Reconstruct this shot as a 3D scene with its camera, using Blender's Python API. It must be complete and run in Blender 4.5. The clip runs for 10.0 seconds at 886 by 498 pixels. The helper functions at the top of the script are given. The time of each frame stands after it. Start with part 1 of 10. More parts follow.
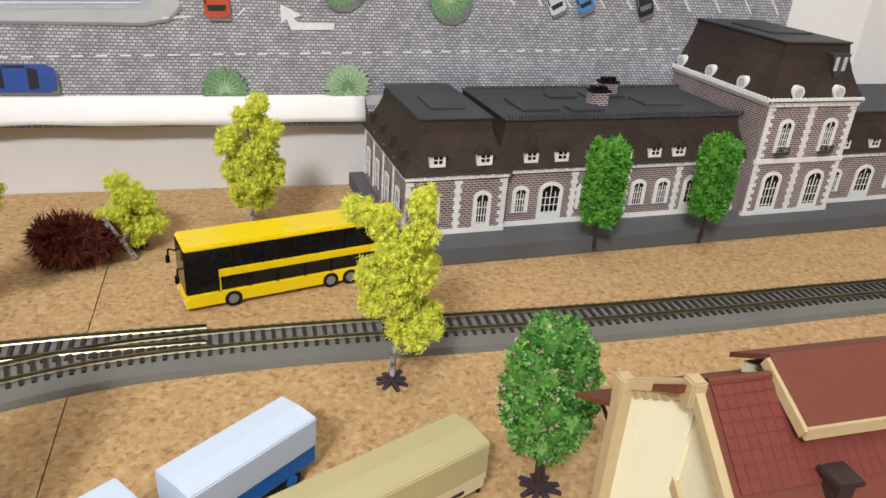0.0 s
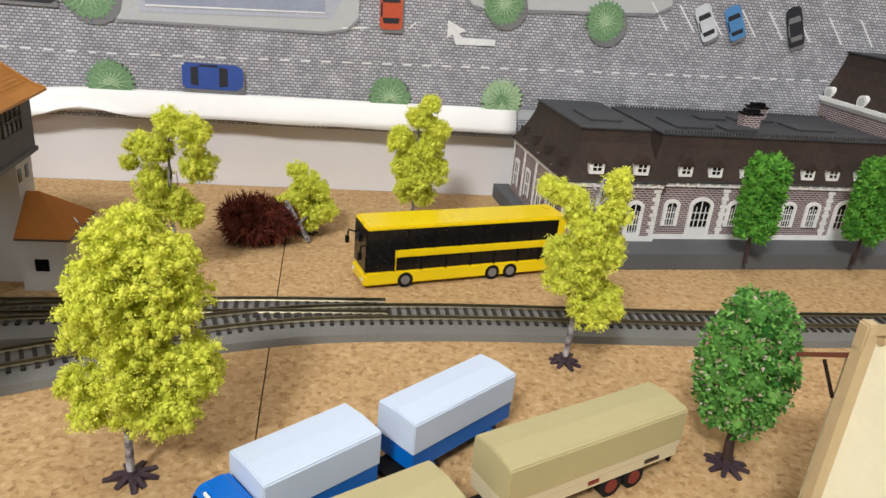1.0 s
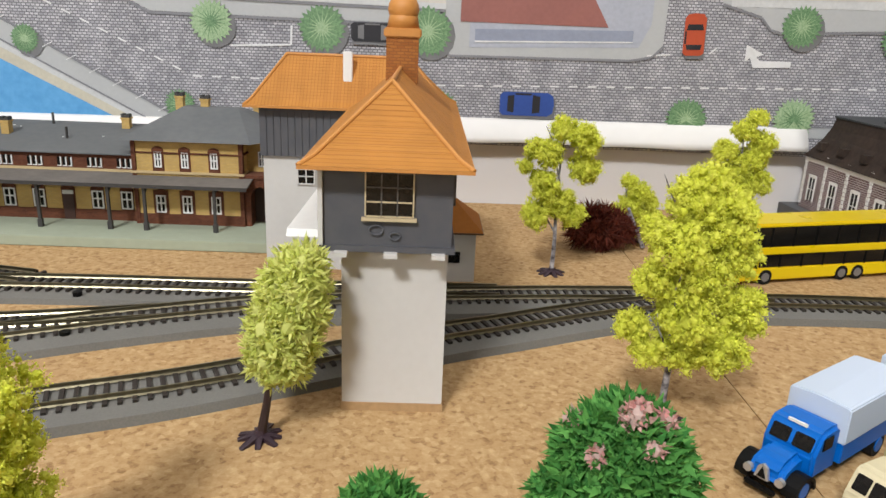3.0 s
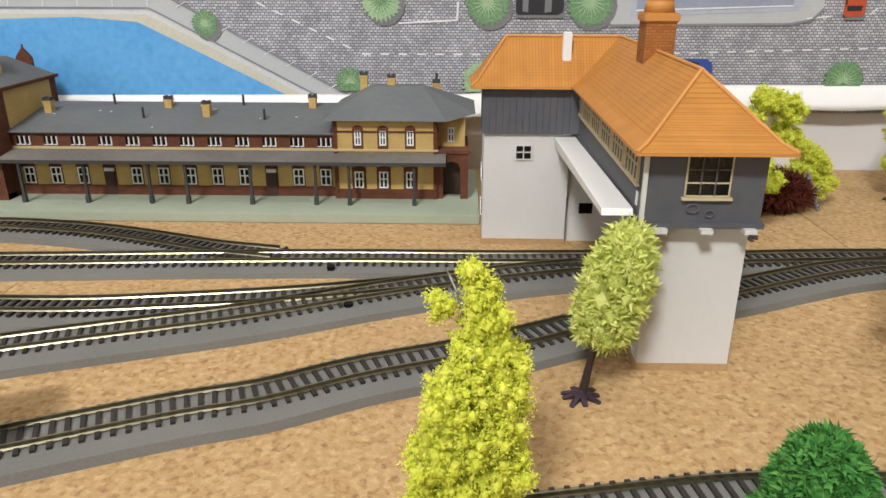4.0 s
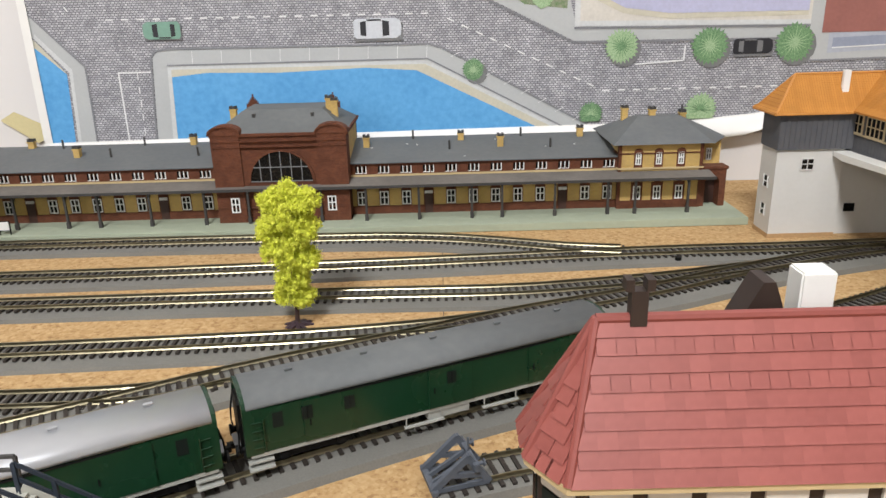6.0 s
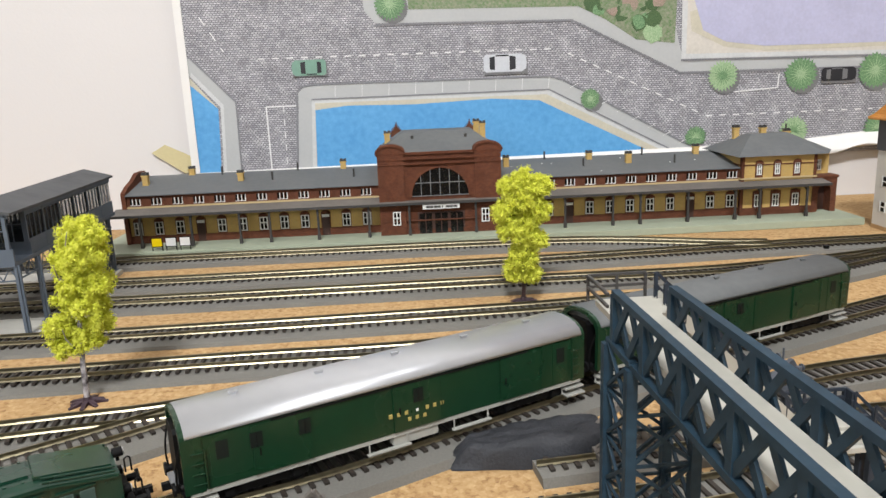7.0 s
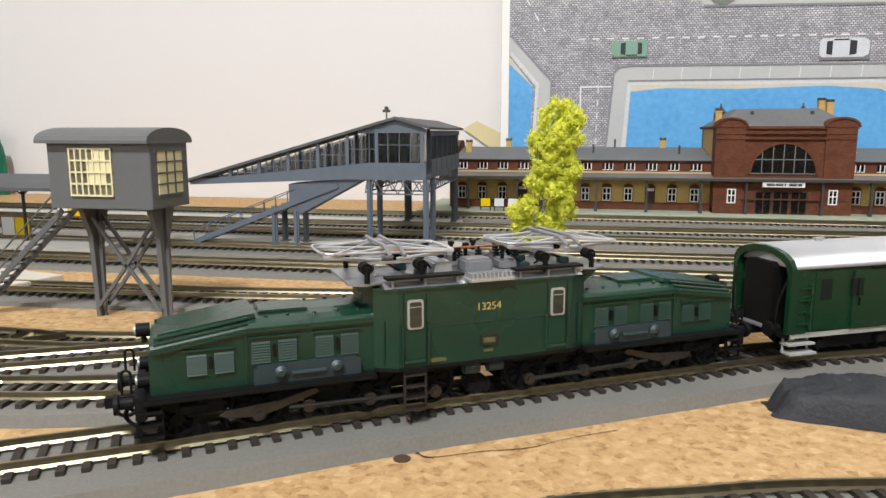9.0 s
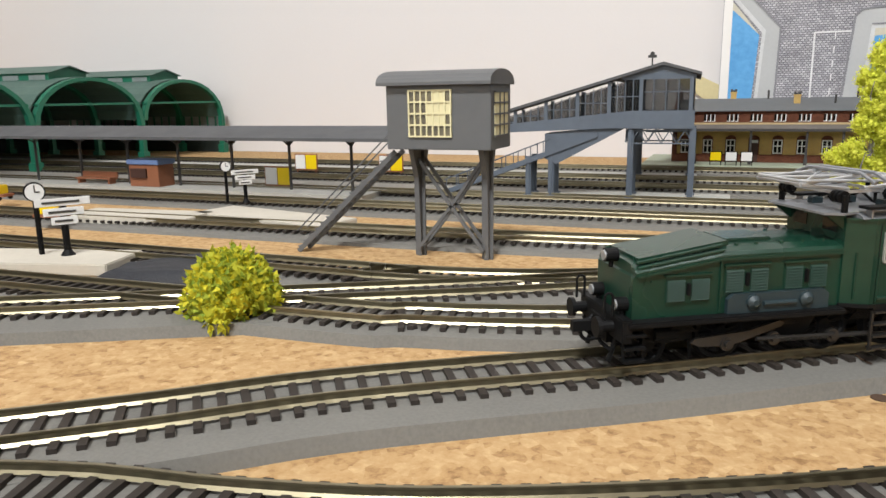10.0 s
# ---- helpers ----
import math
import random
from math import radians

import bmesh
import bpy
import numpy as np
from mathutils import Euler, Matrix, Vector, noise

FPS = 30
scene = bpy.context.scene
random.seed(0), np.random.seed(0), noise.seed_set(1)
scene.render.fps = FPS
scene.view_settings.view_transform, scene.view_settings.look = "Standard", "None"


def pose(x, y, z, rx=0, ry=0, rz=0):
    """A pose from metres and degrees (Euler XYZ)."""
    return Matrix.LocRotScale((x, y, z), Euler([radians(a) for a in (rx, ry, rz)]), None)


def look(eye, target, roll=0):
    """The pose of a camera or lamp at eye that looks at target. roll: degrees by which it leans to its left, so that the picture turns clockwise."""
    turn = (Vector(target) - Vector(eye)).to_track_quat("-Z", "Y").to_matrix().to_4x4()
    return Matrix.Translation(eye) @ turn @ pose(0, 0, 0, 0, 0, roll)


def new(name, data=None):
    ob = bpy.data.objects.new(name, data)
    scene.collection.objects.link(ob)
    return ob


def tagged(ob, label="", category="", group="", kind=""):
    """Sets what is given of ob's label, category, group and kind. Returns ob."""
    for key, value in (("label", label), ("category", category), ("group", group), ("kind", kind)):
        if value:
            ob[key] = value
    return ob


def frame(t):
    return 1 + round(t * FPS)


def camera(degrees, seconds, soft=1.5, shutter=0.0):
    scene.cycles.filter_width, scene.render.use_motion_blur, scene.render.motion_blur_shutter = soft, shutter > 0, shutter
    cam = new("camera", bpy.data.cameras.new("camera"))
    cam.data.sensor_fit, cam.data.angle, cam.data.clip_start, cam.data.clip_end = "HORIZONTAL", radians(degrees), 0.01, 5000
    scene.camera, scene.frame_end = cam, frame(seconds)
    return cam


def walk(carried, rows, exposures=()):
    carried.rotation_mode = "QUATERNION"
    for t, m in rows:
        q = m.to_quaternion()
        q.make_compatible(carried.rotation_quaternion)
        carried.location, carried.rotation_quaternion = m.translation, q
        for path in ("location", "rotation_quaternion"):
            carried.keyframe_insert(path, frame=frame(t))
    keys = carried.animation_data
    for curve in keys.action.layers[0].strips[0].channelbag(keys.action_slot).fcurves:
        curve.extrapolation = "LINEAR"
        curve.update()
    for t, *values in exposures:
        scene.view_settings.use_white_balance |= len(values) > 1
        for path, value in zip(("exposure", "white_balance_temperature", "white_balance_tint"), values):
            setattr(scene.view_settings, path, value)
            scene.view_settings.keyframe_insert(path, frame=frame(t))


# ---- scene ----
cam = camera(62.9, 10.0)
PATH = [
    (0, (-0.04, -0.643, 0.25), (0.484, 1.083, -0.614), 4.3),
    (0.5, (-0.072, -0.651, 0.236), (0.339, 1.134, -0.566), 4.7),
    (1, (-0.107, -0.666, 0.217), (0.222, 1.159, -0.533), 5.4),
    (1.5, (-0.152, -0.682, 0.202), (0.101, 1.18, -0.484), 5.4),
    (2, (-0.196, -0.696, 0.184), (-0.041, 1.196, -0.447), 4.7),
    (2.5, (-0.246, -0.701, 0.18), (-0.139, 1.2, -0.431), 3.6),
    (2.7, (-0.268, -0.701, 0.177), (-0.178, 1.203, -0.428), 3.2),
    (3.8, (-0.395, -0.726, 0.176), (-0.434, 1.161, -0.484), 0.6),
    (4, (-0.428, -0.732, 0.193), (-0.463, 1.133, -0.528), 0.2),
    (4.5, (-0.484, -0.758, 0.211), (-0.601, 1.03, -0.678), -0.8),
    (5, (-0.556, -0.779, 0.242), (-0.709, 0.988, -0.68), -1.2),
    (5.2, (-0.594, -0.807, 0.244), (-0.723, 0.997, -0.611), -1.0),
    (6.3, (-0.765, -0.885, 0.211), (-0.743, 1.021, -0.392), -2.1),
    (6.5, (-0.807, -0.901, 0.207), (-0.778, 1.017, -0.356), -2.5),
    (7, (-0.902, -0.944, 0.18), (-0.839, 1.0, -0.286), -2.4),
    (7.5, (-0.974, -0.925, 0.136), (-0.924, 1.037, -0.248), -1.3),
    (8, (-1.021, -0.92, 0.102), (-1.031, 1.05, -0.244), -0.4),
    (8.5, (-1.046, -0.926, 0.096), (-1.221, 1.042, -0.219), -0.2),
    (9, (-1.075, -0.96, 0.094), (-1.462, 0.976, -0.226), -0.0),
    (9.5, (-1.12, -0.969, 0.095), (-1.698, 0.916, -0.244), -0.6),
    (10, (-1.167, -0.985, 0.083), (-1.898, 0.831, -0.329), -0.9),
]
walk(cam, [(t, look(eye, target, roll)) for t, eye, target, roll in PATH], ((0.0, 0.0), (1.2, -0.04), (2.5, -0.10), (4.5, -0.05), (7.0, 0.0), (9.0, 0.05), (10.0, 0.0)))


# ---- room light: two ceiling panels over the layout, an added low fill, dim warm room ----
world = bpy.data.worlds.new("room")
scene.world = world
world.use_nodes = True
world.node_tree.nodes["Background"].inputs["Color"].default_value = (1.0, 1.0, 1.0, 1)
world.node_tree.nodes["Background"].inputs["Strength"].default_value = 0.02


def area_lamp(name, x, y, z, size_x, size_y, watts, colour):
    data = bpy.data.lights.new(name, "AREA")
    data.shape, data.size, data.size_y, data.energy, data.color = "RECTANGLE", size_x, size_y, watts, colour
    ob = new(name, data)
    ob.matrix_world = pose(x, y, z)
    return ob


area_lamp("ceiling_light_source", -1.15, -2.45, 2.27, 0.50, 0.30, 92, (0.97, 0.985, 1.0)).matrix_world = look((-1.15, -2.45, 2.27), (-0.35, -0.25, 0.0))
area_lamp("ceiling_light_source", 0.10, -0.85, 2.30, 0.60, 0.20, 12, (0.96, 0.98, 1.0))
# unseen fill added low in front to brighten walls under the canopy
area_lamp("low_front_fill", -1.75, -3.05, 0.75, 1.20, 0.90, 29, (0.97, 0.985, 1.0)).matrix_world = look((-1.75, -3.05, 0.75), (-0.7, -0.2, 0.0))


# ---- materials ----
def mat(name, colour, rough=0.6, metal=0.0, grain=400.0, vary=0.12, bump=0.0, colour2=None, patch=40.0, patchy=0.0, spec=0.5, coat=0.0, obvary=0.0, emit=0.0, alpha=1.0):
    """A plain procedural surface: base colour broken by a fine grain and larger patches, with fine relief."""
    m = bpy.data.materials.new(name)
    m.use_nodes = True
    nt = m.node_tree
    nd, ln = nt.nodes, nt.links
    b = nd["Principled BSDF"]
    b.inputs["Roughness"].default_value = rough
    b.inputs["Metallic"].default_value = metal
    b.inputs["Specular IOR Level"].default_value = spec
    b.inputs["Coat Weight"].default_value = coat
    co = nd.new("ShaderNodeTexCoord")
    n1 = nd.new("ShaderNodeTexNoise")
    n1.inputs["Scale"].default_value = grain
    n1.inputs["Detail"].default_value = 4
    n2 = nd.new("ShaderNodeTexNoise")
    n2.inputs["Scale"].default_value = patch
    n2.inputs["Detail"].default_value = 3
    ln.new(co.outputs["Object"], n1.inputs["Vector"])
    ln.new(co.outputs["Object"], n2.inputs["Vector"])
    c2 = colour2 if colour2 else tuple(max(0.0, c * 0.6) for c in colour)
    mx = nd.new("ShaderNodeMix")
    mx.data_type = "RGBA"
    mx.inputs["A"].default_value = (*colour, 1)
    mx.inputs["B"].default_value = (*c2, 1)
    r1 = nd.new("ShaderNodeMapRange")
    r1.inputs["From Min"].default_value, r1.inputs["From Max"].default_value = 0.3, 0.7
    r1.inputs["To Min"].default_value, r1.inputs["To Max"].default_value = 0.0, vary
    ln.new(n1.outputs["Fac"], r1.inputs["Value"])
    r2 = nd.new("ShaderNodeMapRange")
    r2.inputs["From Min"].default_value, r2.inputs["From Max"].default_value = 0.4, 0.75
    r2.inputs["To Min"].default_value, r2.inputs["To Max"].default_value = 0.0, patchy
    ln.new(n2.outputs["Fac"], r2.inputs["Value"])
    ad = nd.new("ShaderNodeMath")
    ad.use_clamp = True
    ln.new(r1.outputs["Result"], ad.inputs[0])
    ln.new(r2.outputs["Result"], ad.inputs[1])
    last = ad
    if obvary:
        oi = nd.new("ShaderNodeObjectInfo")
        mu = nd.new("ShaderNodeMath")
        mu.operation = "MULTIPLY_ADD"
        mu.inputs[1].default_value = obvary
        mu.use_clamp = True
        ln.new(oi.outputs["Random"], mu.inputs[0])
        ln.new(ad.outputs[0], mu.inputs[2])
        last = mu
    ln.new(last.outputs[0], mx.inputs["Factor"])
    ln.new(mx.outputs["Result"], b.inputs["Base Color"])
    rr = nd.new("ShaderNodeMapRange")
    rr.inputs["To Min"].default_value, rr.inputs["To Max"].default_value = max(0.02, rough - 0.1), min(1.0, rough + 0.1)
    ln.new(n2.outputs["Fac"], rr.inputs["Value"])
    ln.new(rr.outputs["Result"], b.inputs["Roughness"])
    if bump:
        bp = nd.new("ShaderNodeBump")
        bp.inputs["Strength"].default_value = 0.6
        bp.inputs["Distance"].default_value = bump
        ln.new(n1.outputs["Fac"], bp.inputs["Height"])
        ln.new(bp.outputs["Normal"], b.inputs["Normal"])
    if emit:
        b.inputs["Emission Color"].default_value = (*colour, 1)
        b.inputs["Emission Strength"].default_value = emit
    if alpha < 1:
        b.inputs["Alpha"].default_value = alpha
    return m


def brick_mat(name, brick, brick2, mortar, width, height, joint=0.0004, rough=0.8, axis="XZ", bump=0.0002, squash=0.5, blotch=0.35, scale=60):
    """Courses of small moulded bricks or tiles, in the object's own metres."""
    m = bpy.data.materials.new(name)
    m.use_nodes = True
    nd, ln = m.node_tree.nodes, m.node_tree.links
    b = nd["Principled BSDF"]
    b.inputs["Roughness"].default_value = rough
    b.inputs["Specular IOR Level"].default_value = 0.22
    co = nd.new("ShaderNodeTexCoord")
    sp = nd.new("ShaderNodeSeparateXYZ")
    cb = nd.new("ShaderNodeCombineXYZ")
    ln.new(co.outputs["Object"], sp.inputs[0])
    if axis == "XZ":
        ad = nd.new("ShaderNodeMath")
        ln.new(sp.outputs["X"], ad.inputs[0])
        ln.new(sp.outputs["Y"], ad.inputs[1])
        ln.new(ad.outputs[0], cb.inputs["X"])
        ln.new(sp.outputs["Z"], cb.inputs["Y"])
    elif axis == "XY":
        ln.new(sp.outputs["X"], cb.inputs["X"])
        ln.new(sp.outputs["Y"], cb.inputs["Y"])
    else:
        ln.new(sp.outputs["Y"], cb.inputs["X"])
        ln.new(sp.outputs["Z"], cb.inputs["Y"])
    t = nd.new("ShaderNodeTexBrick")
    t.inputs["Scale"].default_value = 1.0
    t.inputs["Brick Width"].default_value = width
    t.inputs["Row Height"].default_value = height
    t.inputs["Mortar Size"].default_value = joint
    t.inputs["Mortar Smooth"].default_value = 0.2
    t.inputs["Color1"].default_value = (*brick, 1)
    t.inputs["Color2"].default_value = (*brick2, 1)
    t.inputs["Mortar"].default_value = (*mortar, 1)
    t.offset = squash
    ln.new(cb.outputs[0], t.inputs["Vector"])
    n = nd.new("ShaderNodeTexNoise")
    n.inputs["Scale"].default_value = scale
    n.inputs["Detail"].default_value = 4
    ln.new(co.outputs["Object"], n.inputs["Vector"])
    mx = nd.new("ShaderNodeMix")
    mx.data_type, mx.blend_type = "RGBA", "MULTIPLY"
    mx.inputs["Factor"].default_value = blotch
    ln.new(t.outputs["Color"], mx.inputs["A"])
    ln.new(n.outputs["Fac"], mx.inputs["B"])
    ln.new(mx.outputs["Result"], b.inputs["Base Color"])
    bp = nd.new("ShaderNodeBump")
    bp.inputs["Strength"].default_value = 0.7
    bp.inputs["Distance"].default_value = bump
    bp.invert = True
    ln.new(t.outputs["Fac"], bp.inputs["Height"])
    ln.new(bp.outputs["Normal"], b.inputs["Normal"])
    return m


def cork_mat():
    m = bpy.data.materials.new("cork board")
    m.use_nodes = True
    nd, ln = m.node_tree.nodes, m.node_tree.links
    b = nd["Principled BSDF"]
    b.inputs["Roughness"].default_value = 0.9
    b.inputs["Specular IOR Level"].default_value = 0.2
    co = nd.new("ShaderNodeTexCoord")
    v = nd.new("ShaderNodeTexVoronoi")
    v.inputs["Scale"].default_value = 330
    n = nd.new("ShaderNodeTexNoise")
    n.inputs["Scale"].default_value = 260
    n.inputs["Detail"].default_value = 5
    n.inputs["Roughness"].default_value = 0.7
    p = nd.new("ShaderNodeTexNoise")
    p.inputs["Scale"].default_value = 9
    for x in (v, n, p):
        ln.new(co.outputs["Object"], x.inputs["Vector"])
    r = nd.new("ShaderNodeValToRGB")
    e = r.color_ramp.elements
    e[0].position, e[0].color = 0.25, (0.25, 0.140, 0.062, 1)
    e[1].position, e[1].color = 0.74, (0.57, 0.395, 0.205, 1)
    k = r.color_ramp.elements.new(0.43)
    k.color = (0.425, 0.265, 0.120, 1)
    k = r.color_ramp.elements.new(0.58)
    k.color = (0.475, 0.315, 0.155, 1)
    sv = nd.new("ShaderNodeSeparateColor")
    ln.new(v.outputs["Color"], sv.inputs[0])
    a = nd.new("ShaderNodeMath")
    a.operation = "MULTIPLY_ADD"
    a.inputs[1].default_value = 0.26
    ln.new(sv.outputs[0], a.inputs[0])
    s = nd.new("ShaderNodeMath")
    s.operation = "MULTIPLY_ADD"
    s.inputs[1].default_value = 0.85
    s.inputs[2].default_value = -0.06
    ln.new(n.outputs["Fac"], s.inputs[0])
    ln.new(s.outputs[0], a.inputs[2])
    ln.new(a.outputs[0], r.inputs["Fac"])
    mx = nd.new("ShaderNodeMix")
    mx.data_type, mx.blend_type = "RGBA", "MULTIPLY"
    mx.inputs["Factor"].default_value = 0.3
    ln.new(r.outputs["Color"], mx.inputs["A"])
    ln.new(p.outputs["Color"], mx.inputs["B"])
    ln.new(r.outputs["Color"], b.inputs["Base Color"])
    bp = nd.new("ShaderNodeBump")
    bp.inputs["Strength"].default_value = 0.5
    bp.inputs["Distance"].default_value = 0.0006
    ln.new(n.outputs["Fac"], bp.inputs["Height"])
    ln.new(bp.outputs["Normal"], b.inputs["Normal"])
    return m


CORK = cork_mat()
ROADBED = mat("grey foam roadbed", (0.180, 0.174, 0.155), 0.85, grain=900, vary=0.35, bump=0.0002, patch=18, patchy=0.25, colour2=(0.10, 0.098, 0.09))
TIE = mat("dark brown plastic tie", (0.030, 0.024, 0.020), 0.65, grain=600, vary=0.5, obvary=0.3, colour2=(0.036, 0.029, 0.024), spec=0.3)
RAIL = mat("nickel rail", (0.31, 0.275, 0.18), 0.34, metal=1.0, grain=200, vary=0.3, colour2=(0.20, 0.175, 0.115))
# for the unseen walls: mid tone chosen to cut bounced light
ROOMPAINT = mat("beige room paint", (0.48, 0.45, 0.41), 0.9, grain=300, vary=0.08, patch=3, patchy=0.1)
WALLPAINT = mat("warm white wall paint", (0.70, 0.675, 0.665), 0.9, grain=300, vary=0.08, bump=0.0002, patch=3, patchy=0.08, colour2=(0.72, 0.67, 0.63))
PAPER = mat("white paper", (0.82, 0.80, 0.77), 0.7, grain=80, vary=0.06, patch=8, patchy=0.08)
WHITE = mat("white plastic", (0.78, 0.77, 0.73), 0.5, vary=0.08)
OFFWHITE = mat("off white plastic wall", (0.60, 0.585, 0.56), 0.7, grain=250, vary=0.15, patch=25, patchy=0.2, colour2=(0.48, 0.46, 0.43))
BLACK = mat("black plastic", (0.004, 0.004, 0.004), 0.5, vary=0.3, colour2=(0.009, 0.009, 0.009), spec=0.15)
DARKGLASS = mat("dark window glass", (0.007, 0.0065, 0.006), 0.14, vary=0.3, colour2=(0.02, 0.018, 0.016), spec=0.3)
LOCOGREEN = mat("dark green loco paint", (0.009, 0.040, 0.024), 0.27, grain=120, vary=0.35, patch=30, patchy=0.25, colour2=(0.005, 0.020, 0.013))
WAGONGREEN = mat("dark green wagon paint", (0.006, 0.034, 0.014), 0.27, grain=120, vary=0.25, patch=30, patchy=0.2, colour2=(0.004, 0.022, 0.010))
SILVER = mat("silver painted roof", (0.50, 0.51, 0.53), 0.38, metal=0.55, grain=80, vary=0.15, patch=30, patchy=0.3, colour2=(0.36, 0.37, 0.39))
STEEL = mat("bright metal", (0.52, 0.53, 0.54), 0.34, metal=0.6, grain=300, vary=0.2)
GREYMETAL = mat("grey roof metal", (0.30, 0.31, 0.325), 0.36, metal=0.5, grain=300, vary=0.3, patch=60, patchy=0.3)
UNDERFRAME = mat("sooty black underframe", (0.0050, 0.0052, 0.0056), 0.55, grain=300, vary=0.5, colour2=(0.010, 0.0095, 0.0095), spec=0.16)
RODS = mat("oily steel rods", (0.060, 0.056, 0.052), 0.38, metal=0.7, grain=200, vary=0.4)
COPPER = mat("copper wire", (0.50, 0.20, 0.11), 0.35, metal=0.9)
GOLD = mat("gold lettering", (0.42, 0.33, 0.10), 0.5)
YELLOW = mat("bus yellow paint", (0.82, 0.600, 0.003), 0.3, grain=60, vary=0.05, coat=0.3)
TRUCKBLUE = mat("bright blue plastic", (0.001, 0.125, 0.50), 0.32, vary=0.08, spec=0.3)
TARPWHITE = mat("pale blue white tarpaulin", (0.54, 0.62, 0.74), 0.65, vary=0.06, patchy=0.08, colour2=(0.5, 0.58, 0.7))
TAN = mat("tan tarpaulin", (0.45, 0.395, 0.205), 0.75, vary=0.12, patchy=0.12, colour2=(0.36, 0.31, 0.16), spec=0.25)
CREAM = mat("cream plastic", (0.62, 0.55, 0.36), 0.55, vary=0.1)
RED = mat("red plastic", (0.19, 0.022, 0.018), 0.5, vary=0.2)
RUBBER = mat("black rubber tyre", (0.006, 0.006, 0.0065), 0.75, vary=0.3, spec=0.3)
TRUNK = mat("pale birch trunk", (0.52, 0.50, 0.52), 0.75, grain=420, vary=0.5, patch=190, patchy=1.0, colour2=(0.05, 0.04, 0.045))
DARKTRUNK = mat("dark brown plastic trunk", (0.035, 0.018, 0.018), 0.55, vary=0.4)



# ---- shape helpers ----
def link(name, bm, material, parent=None, label="", smooth=False):
    me = bpy.data.meshes.new(name)
    bm.normal_update()
    bm.to_mesh(me)
    bm.free()
    if smooth:
        me.shade_smooth()
    for mm in (material if isinstance(material, (list, tuple)) else (material,)):
        me.materials.append(mm)
    ob = new(name, me)
    if parent is not None:
        ob.parent = parent
    if label:
        ob["label"] = label
    return ob


def part(name, bm, material, parent, label="", smooth=False):
    return link(name, bm, material, parent, label, smooth)


def shared(name, me, parent, m):
    """One more object on a mesh that is already there."""
    ob = new(name, me)
    ob.parent = parent
    ob.matrix_basis = m
    return ob


def thing(name, m, label, category, group="", kind=""):
    ob = new(name)
    ob.empty_display_size = 0.01
    ob.matrix_basis = m
    return tagged(ob, label, category, group, kind)


def box(bm, x0, x1, y0, y1, z0, z1, bevel=0.0, m=None):
    vs = [bm.verts.new((x, y, z)) for z in (z0, z1) for y in (y0, y1) for x in (x0, x1)]
    fs = [bm.faces.new([vs[i] for i in q]) for q in ((0, 2, 3, 1), (4, 5, 7, 6), (0, 1, 5, 4), (2, 6, 7, 3), (0, 4, 6, 2), (1, 3, 7, 5))]
    if m is not None:
        for v in vs:
            v.co = m @ v.co
    if bevel:
        es = {e for f in fs for e in f.edges}
        bmesh.ops.bevel(bm, geom=list(es), offset=bevel, segments=2, affect="EDGES", clamp_overlap=True)
    return bm


def boxes(*rows, bevel=0.0):
    bm = bmesh.new()
    for r in rows:
        box(bm, *r, bevel=bevel)
    return bm


def prism(bm, outline, axis, a, b):
    """An outline of (u, v) pairs drawn out along an axis from a to b. X: (y, z); Y: (x, z); Z: (x, y)."""
    def at(u, v, w):
        return {"X": (w, u, v), "Y": (u, w, v), "Z": (u, v, w)}[axis]
    n = len(outline)
    p = [bm.verts.new(at(u, v, a)) for u, v in outline]
    q = [bm.verts.new(at(u, v, b)) for u, v in outline]
    bm.faces.new(p)
    bm.faces.new(list(reversed(q)))
    for i in range(n):
        j = (i + 1) % n
        bm.faces.new((p[j], p[i], q[i], q[j]))
    return bm


def done(bm):
    bmesh.ops.recalc_face_normals(bm, faces=bm.faces)
    return bm


def rod(bm, a, b, r, n=6, r2=None):
    """A round bar from a to b."""
    a, b = Vector(a), Vector(b)
    d = b - a
    if d.length < 1e-7:
        return bm
    m = Matrix.Translation((a + b) / 2) @ d.to_track_quat("Z", "Y").to_matrix().to_4x4()
    bmesh.ops.create_cone(bm, cap_ends=True, segments=n, radius1=r, radius2=r if r2 is None else r2, depth=d.length, matrix=m)
    return bm


def bar(bm, a, b, w, h=None):
    """A square bar from a to b."""
    a, b = Vector(a), Vector(b)
    d = b - a
    h = w if h is None else h
    m = Matrix.Translation((a + b) / 2) @ d.to_track_quat("Z", "Y").to_matrix().to_4x4()
    return box(bm, -w / 2, w / 2, -h / 2, h / 2, -d.length / 2, d.length / 2, m=m)


def wheel(bm, x, y, z, r, t, n=20):
    rod(bm, (x, y - t / 2, z), (x, y + t / 2, z), r, n)
    return bm


def sheet(bm, pts):
    bm.faces.new([bm.verts.new(p) for p in pts])
    return bm


def smooth_line(pts, step):
    """Points evenly along a smooth curve through pts."""
    p = [Vector((x, y, 0)) for x, y in pts]
    p = [2 * p[0] - p[1], *p, 2 * p[-1] - p[-2]]
    fine = []
    for i in range(1, len(p) - 2):
        for k in range(16):
            t = k / 16
            a, b, c, d = p[i - 1], p[i], p[i + 1], p[i + 2]
            fine.append(0.5 * (2 * b + (c - a) * t + (2 * a - 5 * b + 4 * c - d) * t * t + (3 * b - a - 3 * c + d) * t ** 3))
    fine.append(p[-2])
    out, left = [fine[0]], step
    for a, b in zip(fine, fine[1:]):
        d = (b - a).length
        pos = 0.0
        while d - pos >= left:
            pos += left
            out.append(a + (b - a) * (pos / d))
            left = step
        left -= d - pos
    return out


